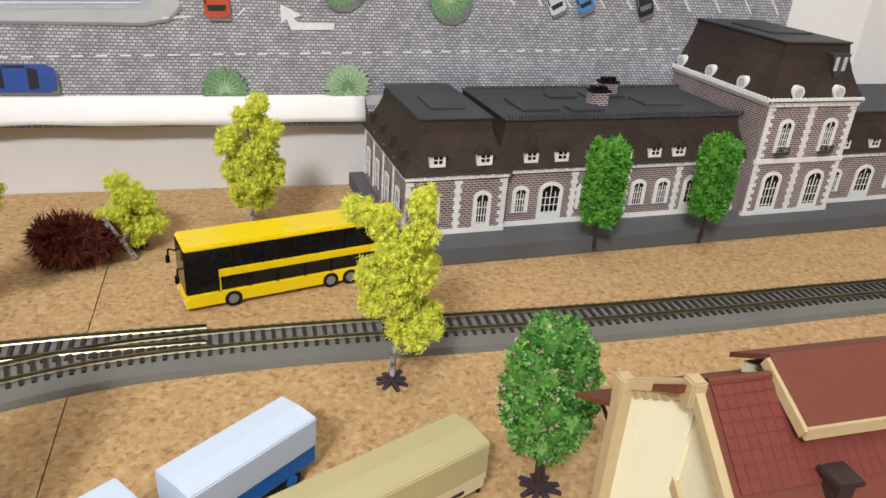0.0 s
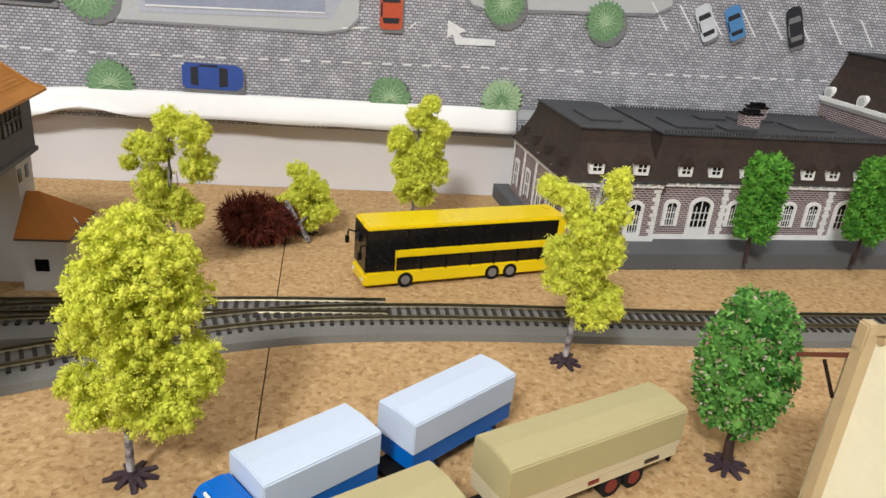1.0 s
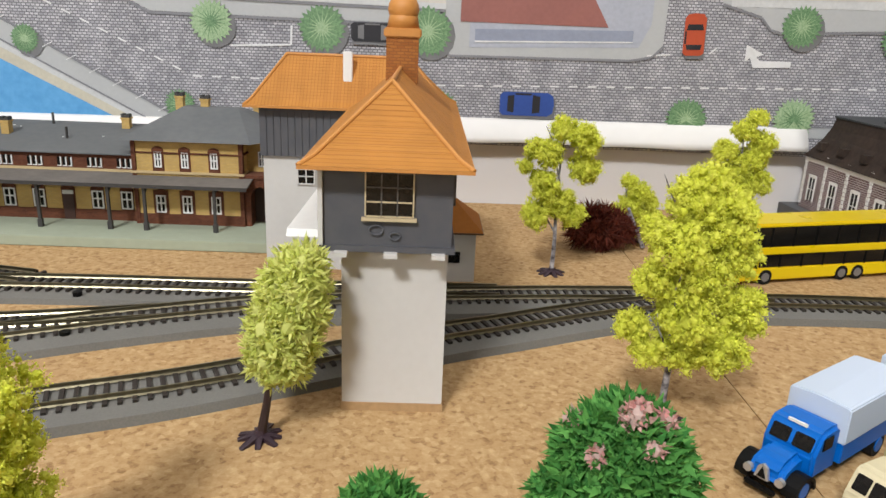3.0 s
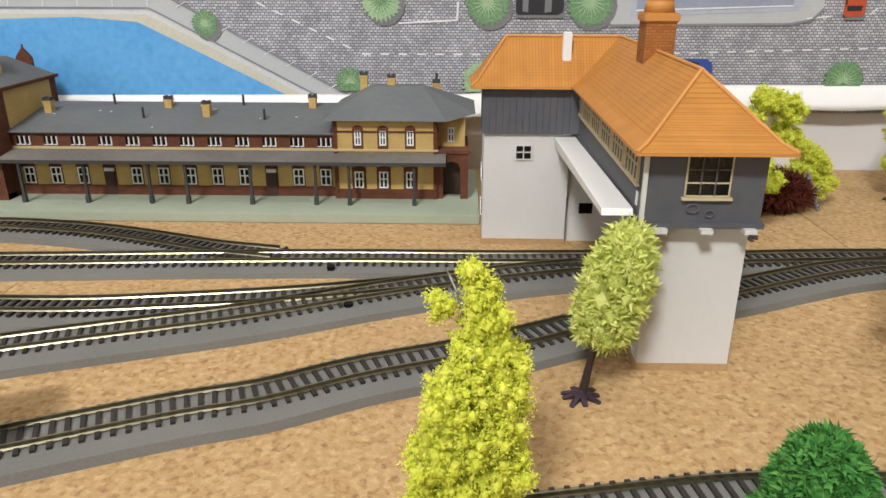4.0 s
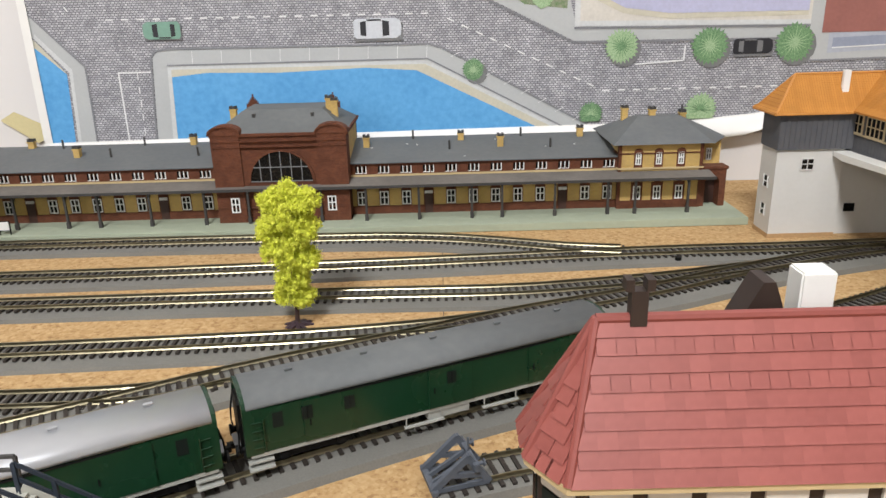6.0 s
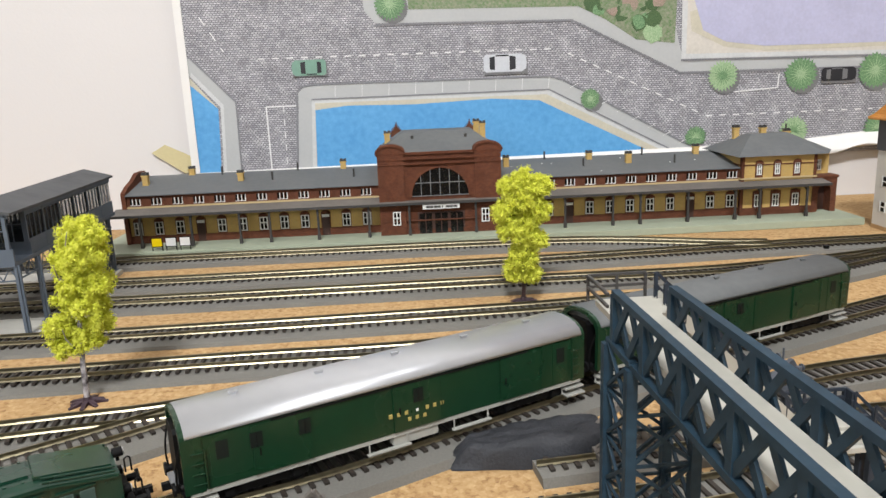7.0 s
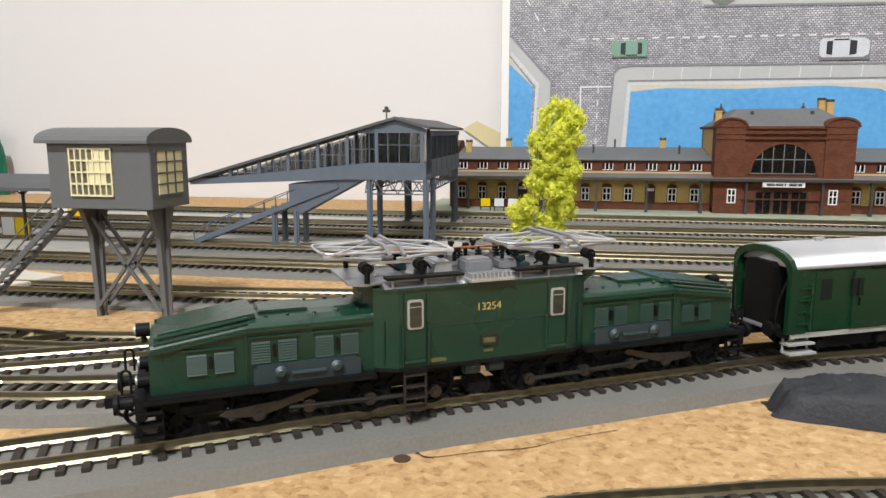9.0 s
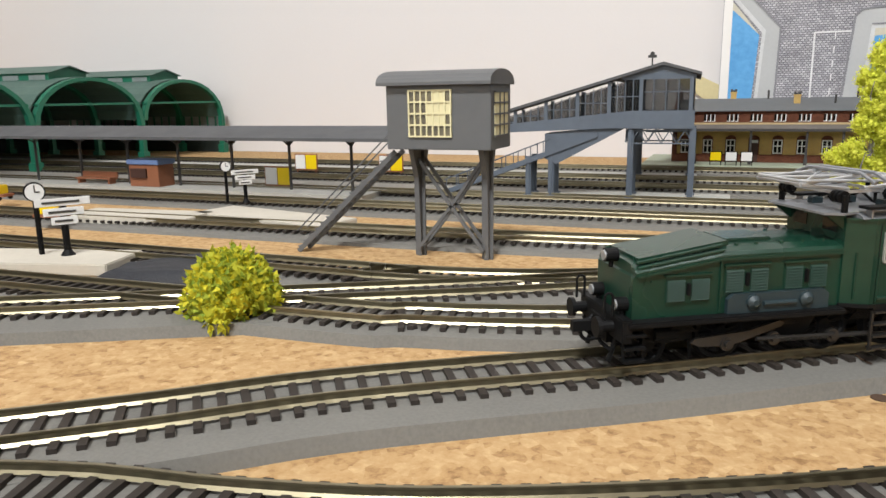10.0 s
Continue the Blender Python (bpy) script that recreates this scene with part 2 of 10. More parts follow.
def ribbon(bm, line, offsets):
    """Sweeps a closed section of (sideways, height) pairs along a line."""
    rings = []
    for i, p in enumerate(line):
        d = (line[min(i + 1, len(line) - 1)] - line[max(i - 1, 0)]).normalized()
        n = Vector((-d.y, d.x, 0))
        rings.append([bm.verts.new(p + n * s + Vector((0, 0, h))) for s, h in offsets])
    k = len(offsets)
    for a, b in zip(rings, rings[1:]):
        for i in range(k):
            bm.faces.new((a[i], a[(i + 1) % k], b[(i + 1) % k], b[i]))
    bm.faces.new(rings[0])
    bm.faces.new(list(reversed(rings[-1])))
    return done(bm)


def letters(name, text, size, material, parent, m, label=""):
    """Raised writing in the built-in face, centred."""
    cu = bpy.data.curves.new(name, "FONT")
    cu.body, cu.size, cu.align_x, cu.align_y, cu.extrude = text, size, "CENTER", "CENTER", 0.00012
    tmp = bpy.data.objects.new(name, cu)
    scene.collection.objects.link(tmp)
    me = bpy.data.meshes.new_from_object(tmp.evaluated_get(bpy.context.evaluated_depsgraph_get()))
    bpy.data.objects.remove(tmp)
    me.materials.append(material)
    ob = new(name, me)
    ob.parent = parent
    ob.matrix_basis = m
    if label:
        ob["label"] = label
    return ob



# ---- room shell and table ----
WOODFLOOR = mat("brown floor boards", (0.20, 0.12, 0.07), 0.6, grain=60, vary=0.4, patch=6, patchy=0.3)
TABLE = mat("dark table board", (0.06, 0.045, 0.035), 0.8, grain=200, vary=0.4)
tagged(link("wall_north", boxes((-3.2, 2.2, 0.008, 0.12, -0.9, 2.45)), WALLPAINT), "warm white painted room wall behind the layout", "wall", kind="structure")
tagged(link("wall_south", boxes((-3.2, 2.2, -3.2, -3.08, -0.9, 2.45)), ROOMPAINT), "beige painted room wall", "wall", kind="structure")
tagged(link("wall_west", boxes((-3.32, -3.202, -3.2, 0.12, -0.9, 2.45)), ROOMPAINT), "beige painted room wall", "wall", kind="structure")
tagged(link("wall_east", boxes((2.202, 2.32, -3.2, 0.12, -0.9, 2.45)), ROOMPAINT), "beige painted room wall", "wall", kind="structure")
tagged(link("ceiling", boxes((-3.32, 2.32, -3.2, 0.12, 2.452, 2.55)), WALLPAINT), "white painted ceiling", "ceiling", kind="structure")
tagged(link("floor", boxes((-3.32, 2.32, -3.2, 0.12, -1.0, -0.902)), WOODFLOOR), "brown wooden floor", "floor", kind="structure")
tagged(link("layout_table", boxes((-3.15, 1.4, -1.25, 0.006, -0.04, -0.0042)), TABLE), "dark board table top under the cork sheets", "table", kind="structure")

ground = thing("ground", pose(0, 0, 0), "brown granulated cork sheets laid edge to edge", "ground", kind="structure")
for xs in ((-3.15, -0.7155), (-0.7148, -0.1358), (-0.1351, 1.4)):
    part("cork_sheet", boxes((xs[0], xs[1], -1.25, 0.006, -0.004, 0.0)), CORK, ground)

# ---- tracks ----
bm = boxes((-0.0011, 0.0011, -0.0135, 0.0135, 0.0, 0.0016))
TIE_MESH = bpy.data.meshes.new("tie")
bm.to_mesh(TIE_MESH)
bm.free()
TIE_MESH.materials.append(TIE)
BED_TOP, TIE_TOP, RAIL_TOP = 0.0046, 0.0060, 0.0084


def track(pts, label, lift=0.0, tie_from=0.0, tie_to=9.0, bed=True, name="railway_track", near=0.0262, far=0.0150):
    """Roadbed strip, ties and two rails along a plan line."""
    th = thing(name, pose(0, 0, 0), label, "railway track", "tracks on the layout")
    line = smooth_line(pts, 0.012)
    if bed:
        lo, hi = (-near, far) if pts[-1][0] > pts[0][0] else (-far, near)
        part("roadbed", ribbon(bmesh.new(), line, [(lo, 0.0), (hi, 0.0), (hi - 0.0012, BED_TOP - lift), (lo + 0.0012, BED_TOP - lift)]), ROADBED, th, "grey foam roadbed")
    for s in (-1, 1):
        c = s * 0.00825
        sec = [(c - 0.0009, TIE_TOP - 0.0004), (c + 0.0009, TIE_TOP - 0.0004), (c + 0.0003, TIE_TOP + 0.0004), (c + 0.0003, RAIL_TOP - 0.0008),
               (c + 0.0005, RAIL_TOP - 0.0005), (c + 0.00045, RAIL_TOP), (c - 0.00045, RAIL_TOP), (c - 0.0005, RAIL_TOP - 0.0005), (c - 0.0003, RAIL_TOP - 0.0008), (c - 0.0003, TIE_TOP + 0.0004)]
        part("rail", ribbon(bmesh.new(), line, [(a, b - lift * 0.5) for a, b in sec]), RAIL, th, "bright metal rail")
    fine = smooth_line(pts, 0.0062)
    n = 0
    for i in range(1, len(fine) - 1):
        p = fine[i]
        if not (tie_from <= i * 0.0062 <= tie_to) or p.x < -2.0 or p.x > 0.75:
            continue
        d = fine[i + 1] - fine[i - 1]
        n += 1
        shared("tie", TIE_MESH, th, pose(p.x, p.y, BED_TOP - 0.0003 - lift * 0.6, 0, 0, math.degrees(math.atan2(d.y, d.x))))
    return th


MAIN = [(1.3, -0.262), (0.6, -0.262), (0.388, -0.263), (0.289, -0.265), (0.159, -0.265), (0.012, -0.260), (-0.056, -0.260), (-0.117, -0.264),
        (-0.170, -0.276), (-0.206, -0.290), (-0.253, -0.311), (-0.296, -0.330), (-0.407, -0.387), (-0.474, -0.414), (-0.520, -0.438), (-0.560, -0.452),
        (-0.646, -0.489), (-0.727, -0.523), (-0.813, -0.564), (-0.946, -0.636), (-1.003, -0.661), (-1.042, -0.684), (-1.090, -0.713), (-1.138, -0.742),
        (-1.191, -0.778), (-1.234, -0.805), (-1.270, -0.829), (-1.313, -0.865), (-1.42, -0.945), (-1.55, -1.03)]
track(MAIN, "curving main line of nickel rails on a grey roadbed")
track([(-1.75, -0.960), (-1.42, -0.795), (-1.294, -0.729), (-1.251, -0.706), (-1.177, -0.662), (-1.134, -0.636), (-1.090, -0.608), (-1.01, -0.555), (-0.904, -0.500), (-0.842, -0.468), (-0.729, -0.420), (-0.664, -0.392),
       (-0.555, -0.354), (-0.475, -0.319), (-0.39, -0.288), (-0.30, -0.268), (-0.17, -0.254), (-0.06, -0.2525)], "diagonal ladder track across the station throat", lift=0.0004, near=0.0300)
track([(-2.3, -0.702), (-1.393, -0.696), (-1.322, -0.697), (-1.262, -0.690), (-1.215, -0.674), (-1.180, -0.657)], "seventh yard track joining the ladder", lift=0.0028)
track([(-2.0, -0.785), (-1.35, -0.762), (-1.272, -0.754), (-1.238, -0.747), (-1.176, -0.728)], "short siding ending in the yard", lift=0.0006, name="siding_track", near=0.0200)
track([(-2.3, -0.205), (-1.5, -0.200), (-1.18, -0.198), (-1.0, -0.198), (-0.81, -0.201), (-0.75, -0.205), (-0.70, -0.214), (-0.649, -0.230), (-0.60, -0.2475), (-0.545, -0.2595)], "station platform track ending in a turnout", lift=0.0008)
track([(-2.3, -0.292), (-1.4, -0.288), (-1.06, -0.286), (-0.87, -0.281), (-0.70, -0.273), (-0.60, -0.267), (-0.50, -0.263), (-0.40, -0.262), (-0.24, -0.256)], "second straight station track", lift=0.0012)
track([(-2.3, -0.352), (-1.3, -0.348), (-1.06, -0.347), (-0.81, -0.344), (-0.67, -0.345), (-0.60, -0.338), (-0.53, -0.3265), (-0.478, -0.314), (-0.425, -0.3005)], "third straight station track", lift=0.0016)
track([(-2.3, -0.440), (-1.3, -0.434), (-1.06, -0.430), (-0.87, -0.422), (-0.80, -0.4175), (-0.73, -0.408), (-0.672, -0.3945)], "fourth station track joining the ladder", lift=0.0020)
track([(-2.3, -0.52), (-1.3, -0.506), (-1.041, -0.495), (-0.94, -0.4925), (-0.890, -0.488), (-0.848, -0.4725)], "fifth station track joining the ladder", lift=0.0024)
track([(-2.3, -0.63), (-1.4, -0.603), (-1.181, -0.586), (-1.10, -0.575), (-1.045, -0.5655), (-0.995, -0.5435)], "sixth yard track joining the ladder", lift=0.0026)
track([(-0.722, -0.5815), (-0.668, -0.566), (-0.586, -0.552), (-0.496, -0.536), (-0.377, -0.514), (-0.31, -0.503), (-0.247, -0.502), (-0.17, -0.509), (-0.05, -0.54), (0.15, -0.62)], "siding that ends at a buffer stop", name="siding_track", near=0.0170)
track([(-0.855, -0.640), (-0.76, -0.628), (-0.705, -0.622), (-0.645, -0.618), (-0.50, -0.612), (-0.30, -0.610)], "short siding with a coal heap at its end", name="siding_track", near=0.0190)
track([(-0.972, -0.698), (-0.882, -0.689), (-0.815, -0.681), (-0.72, -0.664), (-0.60, -0.650), (-0.40, -0.648)], "short siding with a coal heap and buffer stop", name="siding_track", near=0.0190)
track([(-1.46, -0.972), (-1.36, -0.918), (-1.297, -0.893), (-1.256, -0.885), (-1.213, -0.873), (-1.15, -0.845), (-1.08, -0.806), (-1.045, -0.793), (-1.01, -0.782), (-0.92, -0.765), (-0.8, -0.757)], "curved yard track beside the main line", lift=0.0004)

# ---- platform and poster ----
PLATFORM = mat("pale green grey platform", (0.36, 0.40, 0.30), 0.75, grain=200, vary=0.15, patch=20, patchy=0.2)
CONCRETE = mat("pale concrete platform", (0.42, 0.41, 0.37), 0.8, grain=300, vary=0.2, patch=15, patchy=0.2)

# cracks in the cork and the foam beside the main line
CRACK = mat("dark crumbled cork", (0.07, 0.038, 0.020), 0.9, grain=900, vary=0.6)
for nm, z, pts in (("foam_crack", 0.0048, [(-1.1300, -0.7420), (-1.1285, -0.7500), (-1.1260, -0.7545)]), ("cork_crack", 0.0, [(-1.1255, -0.7590), (-1.1215, -0.7640), (-1.1170, -0.7655), (-1.1040, -0.7590), (-1.0900, -0.7535), (-1.0780, -0.7440), (-1.0620, -0.7340)])):
    rng = random.Random(5)
    line = smooth_line(pts, 0.0012)
    bm = bmesh.new()
    prev = None
    for p in line:
        wv = rng.uniform(0.00015, 0.00055)
        q = (bm.verts.new((p.x - wv * 0.8, p.y - wv, z + 0.0002)), bm.verts.new((p.x + wv * 0.8, p.y + wv, z + 0.0002)))
        if prev:
            bm.faces.new((prev[0], q[0], q[1], prev[1]))
        prev = q
    part(nm, bm, CRACK, ground, "dark crumbled crack")
part("cork_hole", rod(bmesh.new(), (-1.1255, -0.7680, -0.002), (-1.1255, -0.7680, 0.0003), 0.0030, 9, 0.0026), CRACK, ground, "crumbled hole in the cork")


# ---- printed street-plan poster on the wall ----
def printed(name, colour, colour2=None, grain=300, vary=0.25, patch=30, patchy=0.2):
    return mat("print " + name, colour, 0.55, grain=grain, vary=vary, patch=patch, patchy=patchy, colour2=colour2)


P_COBBLE = brick_mat("print cobbles", (0.80, 0.79, 0.82), (0.46, 0.455, 0.49), (0.24, 0.235, 0.26), 0.0042, 0.0026, 0.00048, rough=0.5, bump=0.0, blotch=0.62, scale=45)
P_PAVE = printed("pavement", (0.47, 0.48, 0.48), (0.38, 0.39, 0.40))
P_KERB = printed("kerb", (0.62, 0.63, 0.63))
P_WATER = printed("water", (0.13, 0.40, 0.72), (0.08, 0.31, 0.62), grain=140, vary=0.8, patch=14, patchy=0.5)
P_SAND = printed("sand", (0.60, 0.56, 0.45))
P_LINE = printed("road paint", (0.78, 0.78, 0.78))
P_LEAF = printed("tree top", (0.22, 0.38, 0.19), (0.08, 0.17, 0.08), grain=500, vary=0.9)
P_LEAF_PALE = printed("pale tree top", (0.42, 0.55, 0.34), (0.22, 0.36, 0.18), grain=500, vary=0.9)
P_GRASS = printed("shrubbery", (0.10, 0.20, 0.07), (0.30, 0.30, 0.22), grain=350, vary=0.9)
P_ROOF = printed("red roof", (0.33, 0.13, 0.11))
P_WALL = printed("facade", (0.44, 0.46, 0.53))
P_GLASS = printed("skylight", (0.30, 0.33, 0.42))
P_POND = printed("lilac pond", (0.50, 0.50, 0.68))
P_CREAM = printed("cream terrace", (0.66, 0.62, 0.56))
P_SHADOWED = printed("printed dark asphalt", (0.19, 0.19, 0.195))
P_BLUE = printed("blue car", (0.03, 0.08, 0.33))
P_BLUE2 = printed("mid blue car", (0.08, 0.25, 0.52))
P_RED = printed("red car", (0.50, 0.08, 0.03))
P_GREENCAR = printed("green car", (0.20, 0.36, 0.28))
P_SILVERCAR = printed("silver car", (0.62, 0.64, 0.68))
P_BLACKCAR = printed("black car", (0.02, 0.02, 0.025))

poster = thing("backdrop_poster", pose(0, 0, 0), "large paper poster of a cobbled street plan pinned to the wall", "poster")
part("paper_sheet", boxes((-1.19, 0.50, 0.0, 0.0015, 0.060, 0.40)), P_COBBLE, poster, "cobbled street print")
LAYER = [0]


def printed_shape(name, material, pts, level):
    """A flat printed patch, (x, z) corners, a hair above the patch below it."""
    bm = sheet(bmesh.new(), [(x, -0.00025 * level - 0.000004 * LAYER[0], z) for x, z in pts])
    LAYER[0] += 1
    bm.normal_update()
    bmesh.ops.triangulate(bm, faces=bm.faces)
    bm.normal_update()
    for f in bm.faces:
        if f.normal.y > 0:
            f.normal_flip()
    return part(name, bm, material, poster)


def printed_line(x0, z0, x1, z1, w=0.0018, dash=0.0, gap=0.0, level=2):
    a, b = Vector((x0, z0)), Vector((x1, z1))
    d = (b - a).normalized()
    n = Vector((-d.y, d.x)) * w / 2
    s, total = 0.0, (b - a).length
    step = dash if dash else total
    while s < total - 1e-6:
        p, q = a + d * s, a + d * min(total, s + step)
        printed_shape("road_line", P_LINE, [p - n, q - n, q + n, p + n], level)
        s += step + gap


def printed_tree(x, z, r, material, cut=None):
    """A tree seen from above: a ragged star of leaf rays, with its own printed shadow."""
    rnd = random.Random(int(x * 1000) + 77)
    if cut is None:
        printed_shape("printed_shadow", P_SHADOWED, [(x + 0.0035 + 0.96 * r * math.cos(a * 0.45), z - 0.004 + 0.96 * r * math.sin(a * 0.45)) for a in range(14)], 1)
    pts = []
    for i in range(52):
        a = i / 52 * 2 * math.pi
        rr = r * (rnd.uniform(0.95, 1.05) if i % 2 else rnd.uniform(0.74, 0.86))
        zz = z + rr * math.sin(a)
        pts.append((x + rr * math.cos(a), max(zz, cut) if cut else zz))
    printed_shape("tree_top", material, pts, 3)
    pale = P_LEAF_PALE if material is P_LEAF else P_LEAF
    for i in range(19):
        a = i / 19 * 2 * math.pi + 0.2
        c, s = math.cos(a), math.sin(a)
        q = r * rnd.uniform(0.62, 0.90)
        tip = (x + q * c, z + q * s)
        if cut and tip[1] < cut + 0.002:
            continue
        printed_shape("leaf_ray", pale, [(x - 0.045 * r * s, z + 0.045 * r * c), (x + 0.045 * r * s, z - 0.045 * r * c), tip], 4)


def printed_car(x, z, length, width, turn, paint):
    """A car seen from above: body, glass front and back."""
    c, s = math.cos(radians(turn)), math.sin(radians(turn))

    def at(u, v):
        return (x + c * u * length - s * v * width, z + s * u * length + c * v * width)
    printed_shape("printed_shadow", P_SHADOWED, [(a + 0.001, b - 0.003) for a, b in (at(-0.5, -0.5), at(0.5, -0.5), at(0.5, 0.4), at(-0.5, 0.4))], 1)
    printed_shape("car_body", paint, [at(-0.5, -0.36), at(-0.44, -0.5), at(0.38, -0.5), at(0.48, -0.36), at(0.5, 0), at(0.48, 0.36), at(0.38, 0.5), at(-0.44, 0.5), at(-0.5, 0.36)], 3)
    dark = P_BLACKCAR if paint is not P_BLACKCAR else P_SHADOWED
    printed_shape("windscreen", dark, [at(0.10, -0.40), at(0.24, -0.34), at(0.24, 0.34), at(0.10, 0.40)], 4)
    printed_shape("rear_window", dark, [at(-0.36, -0.33), at(-0.24, -0.38), at(-0.24, 0.38), at(-0.36, 0.33)], 4)
    printed_shape("side_window", dark, [at(-0.22, 0.38), at(0.08, 0.38), at(0.08, 0.46), at(-0.22, 0.46)], 4)


BOT, LOW = 0.0785, 0.062
# canal basin at the station end
printed_shape("quay", P_PAVE, [(-1.189, 0.215), (-1.177, 0.213), (-1.126, 0.157), (-1.128, LOW), (-1.149, LOW), (-1.143, 0.150), (-1.176, 0.190), (-1.189, 0.197)], 1)
printed_shape("quay_kerb", P_KERB, [(-1.177, 0.196), (-1.141, 0.155), (-1.146, LOW), (-1.150, LOW), (-1.145, 0.152), (-1.178, 0.190)], 2)
printed_shape("water", P_WATER, [(-1.189, 0.186), (-1.178, 0.179), (-1.148, 0.150), (-1.153, LOW), (-1.189, LOW)], 2)
printed_shape("sand_edge", P_SAND, [(-1.189, 0.196), (-1.178, 0.188), (-1.149, 0.152), (-1.150, 0.140), (-1.170, 0.160), (-1.189, 0.178)], 1)
printed_shape("pavement_print", P_PAVE, [(-1.054, LOW), (-1.046, 0.166), (-1.040, 0.172), (-1.026, 0.174), (-0.725, 0.172), (-0.710, 0.167), (-0.514, LOW)], 1)
printed_shape("quay_kerb", P_KERB, [(-1.036, LOW), (-1.030, 0.157), (-0.727, 0.157), (-0.543, LOW)], 2)
printed_shape("sand_edge", P_SAND, [(-1.031, LOW), (-1.026, 0.152), (-0.730, 0.151), (-0.558, LOW)], 3)
printed_shape("water", P_WATER, [(-1.030, LOW), (-1.0262, 0.1435), (-0.985, 0.1475), (-0.90, 0.1455), (-0.80, 0.1485), (-0.740, 0.1440), (-0.574, LOW)], 4)
printed_line(-1.088, LOW, -1.088, 0.150)
printed_line(-1.088, 0.150, -1.049, 0.150)
printed_line(-1.068, LOW, -1.066, 0.150, 0.0012, 0.008, 0.008)
printed_line(-1.160, 0.262, -1.134, 0.219, 0.0015, 0.012, 0.010)
printed_line(-1.093, 0.209, -0.718, 0.207, 0.0015, 0.0085, 0.0095)
printed_line(-0.703, 0.201, -0.530, 0.119, 0.0015, 0.0085, 0.0095)
printed_line(-0.522, 0.115, -0.300, 0.115, 0.0015, 0.0085, 0.0095)
printed_line(-0.292, 0.115, 0.495, 0.138, 0.0015, 0.0085, 0.0095)
printed_shape("paper_border", PAPER, [(-1.1895, LOW), (-1.1895, 0.399), (-1.1795, 0.399), (-1.1795, LOW)], 7)
# planted island and terrace above the road
printed_shape("pavement_print", P_PAVE, [(-0.965, 0.39), (-0.957, 0.262), (-0.944, 0.246), (-0.697, 0.242), (-0.557, 0.172), (-0.296, 0.170), (-0.296, 0.185), (-0.555, 0.189), (-0.610, 0.39)], 1)
printed_shape("shrubbery_print", P_GRASS, [(-0.908, 0.39), (-0.902, 0.261), (-0.690, 0.257), (-0.655, 0.240), (-0.615, 0.214), (-0.566, 0.208), (-0.562, 0.39)], 2)
printed_shape("terrace", P_CREAM, [(-0.557, 0.39), (-0.554, 0.192), (-0.286, 0.188), (-0.286, 0.39)], 3)
printed_shape("terrace_edge", P_KERB, [(-0.560, 0.39), (-0.557, 0.188), (-0.286, 0.184), (-0.286, 0.189), (-0.551, 0.194), (-0.551, 0.39)], 4)
printed_shape("sand_edge", P_SAND, [(-0.548, 0.245), (-0.545, 0.222), (-0.502, 0.201), (-0.449, 0.194), (-0.29, 0.194), (-0.29, 0.32)], 4)
printed_shape("pond_print", P_POND, [(-0.543, 0.26), (-0.530, 0.222), (-0.500, 0.207), (-0.449, 0.200), (-0.29, 0.199), (-0.29, 0.36), (-0.5, 0.36)], 5)
# town house with its pavement
printed_shape("pavement_print", P_PAVE, [(-0.289, 0.39), (-0.289, 0.152), (-0.281, 0.144), (-0.110, 0.146), (-0.090, 0.150), (-0.081, 0.160), (-0.079, 0.39)], 2)
printed_shape("facade_print", P_WALL, [(-0.263, 0.39), (-0.263, 0.151), (-0.104, 0.157), (-0.094, 0.178), (-0.094, 0.39)], 3)
printed_shape("skylight_print", P_GLASS, [(-0.258, 0.168), (-0.258, 0.156), (-0.110, 0.161), (-0.110, 0.172)], 4)
printed_shape("skylight_print", P_LINE, [(-0.258, 0.1575), (-0.258, 0.156), (-0.110, 0.161), (-0.110, 0.1622)], 5)
printed_shape("roof_print", P_ROOF, [(-0.272, 0.39), (-0.272, 0.174), (-0.134, 0.174), (-0.150, 0.20), (-0.150, 0.39)], 5)
# parking side at the far end
printed_shape("pavement_print", P_PAVE, [(-0.055, 0.39), (-0.030, 0.200), (0.008, 0.190), (0.018, 0.179), (0.030, 0.176), (0.190, 0.184), (0.205, 0.192), (0.205, 0.39)], 1)
printed_shape("terrace_edge", P_KERB, [(-0.030, 0.39), (-0.022, 0.197), (0.180, 0.200), (0.190, 0.21), (0.190, 0.39)], 2)
printed_shape("terrace", P_CREAM, [(-0.020, 0.39), (-0.012, 0.204), (0.172, 0.208), (0.175, 0.39)], 3)
printed_shape("pavement_print", P_PAVE, [(-0.31, BOT), (-0.31, 0.083), (0.30, 0.092), (0.49, 0.095), (0.49, BOT)], 1)
printed_shape("arrow_print", P_LINE, [(-0.002, 0.164), (-0.0015, 0.148), (0.003, 0.152), (0.007, 0.143), (0.043, 0.1445), (0.043, 0.150), (0.013, 0.1495), (0.009, 0.153), (0.016, 0.1555)], 2)
for k, lx in enumerate((0.205, 0.232, 0.260, 0.295, 0.323, 0.352, 0.386, 0.420, 0.455, 0.487)):
    printed_line(lx, 0.170, lx - 0.020, 0.194, 0.0014)
printed_line(-0.485, 0.144, -0.429, 0.147)
printed_line(-0.429, 0.147, -0.428, 0.164)
printed_line(-0.095, 0.150, -0.073, 0.152, 0.0014)
printed_line(-0.036, 0.154, -0.030, 0.160, 0.0014)


def edge_line(pts, w, material, level):
    for p, q in zip(pts, pts[1:]):
        a, b = Vector(p), Vector(q)
        n = Vector((-(b - a).y, (b - a).x)).normalized() * w / 2
        printed_shape("kerb_line", material, [a - n, b - n, b + n, a + n], level)


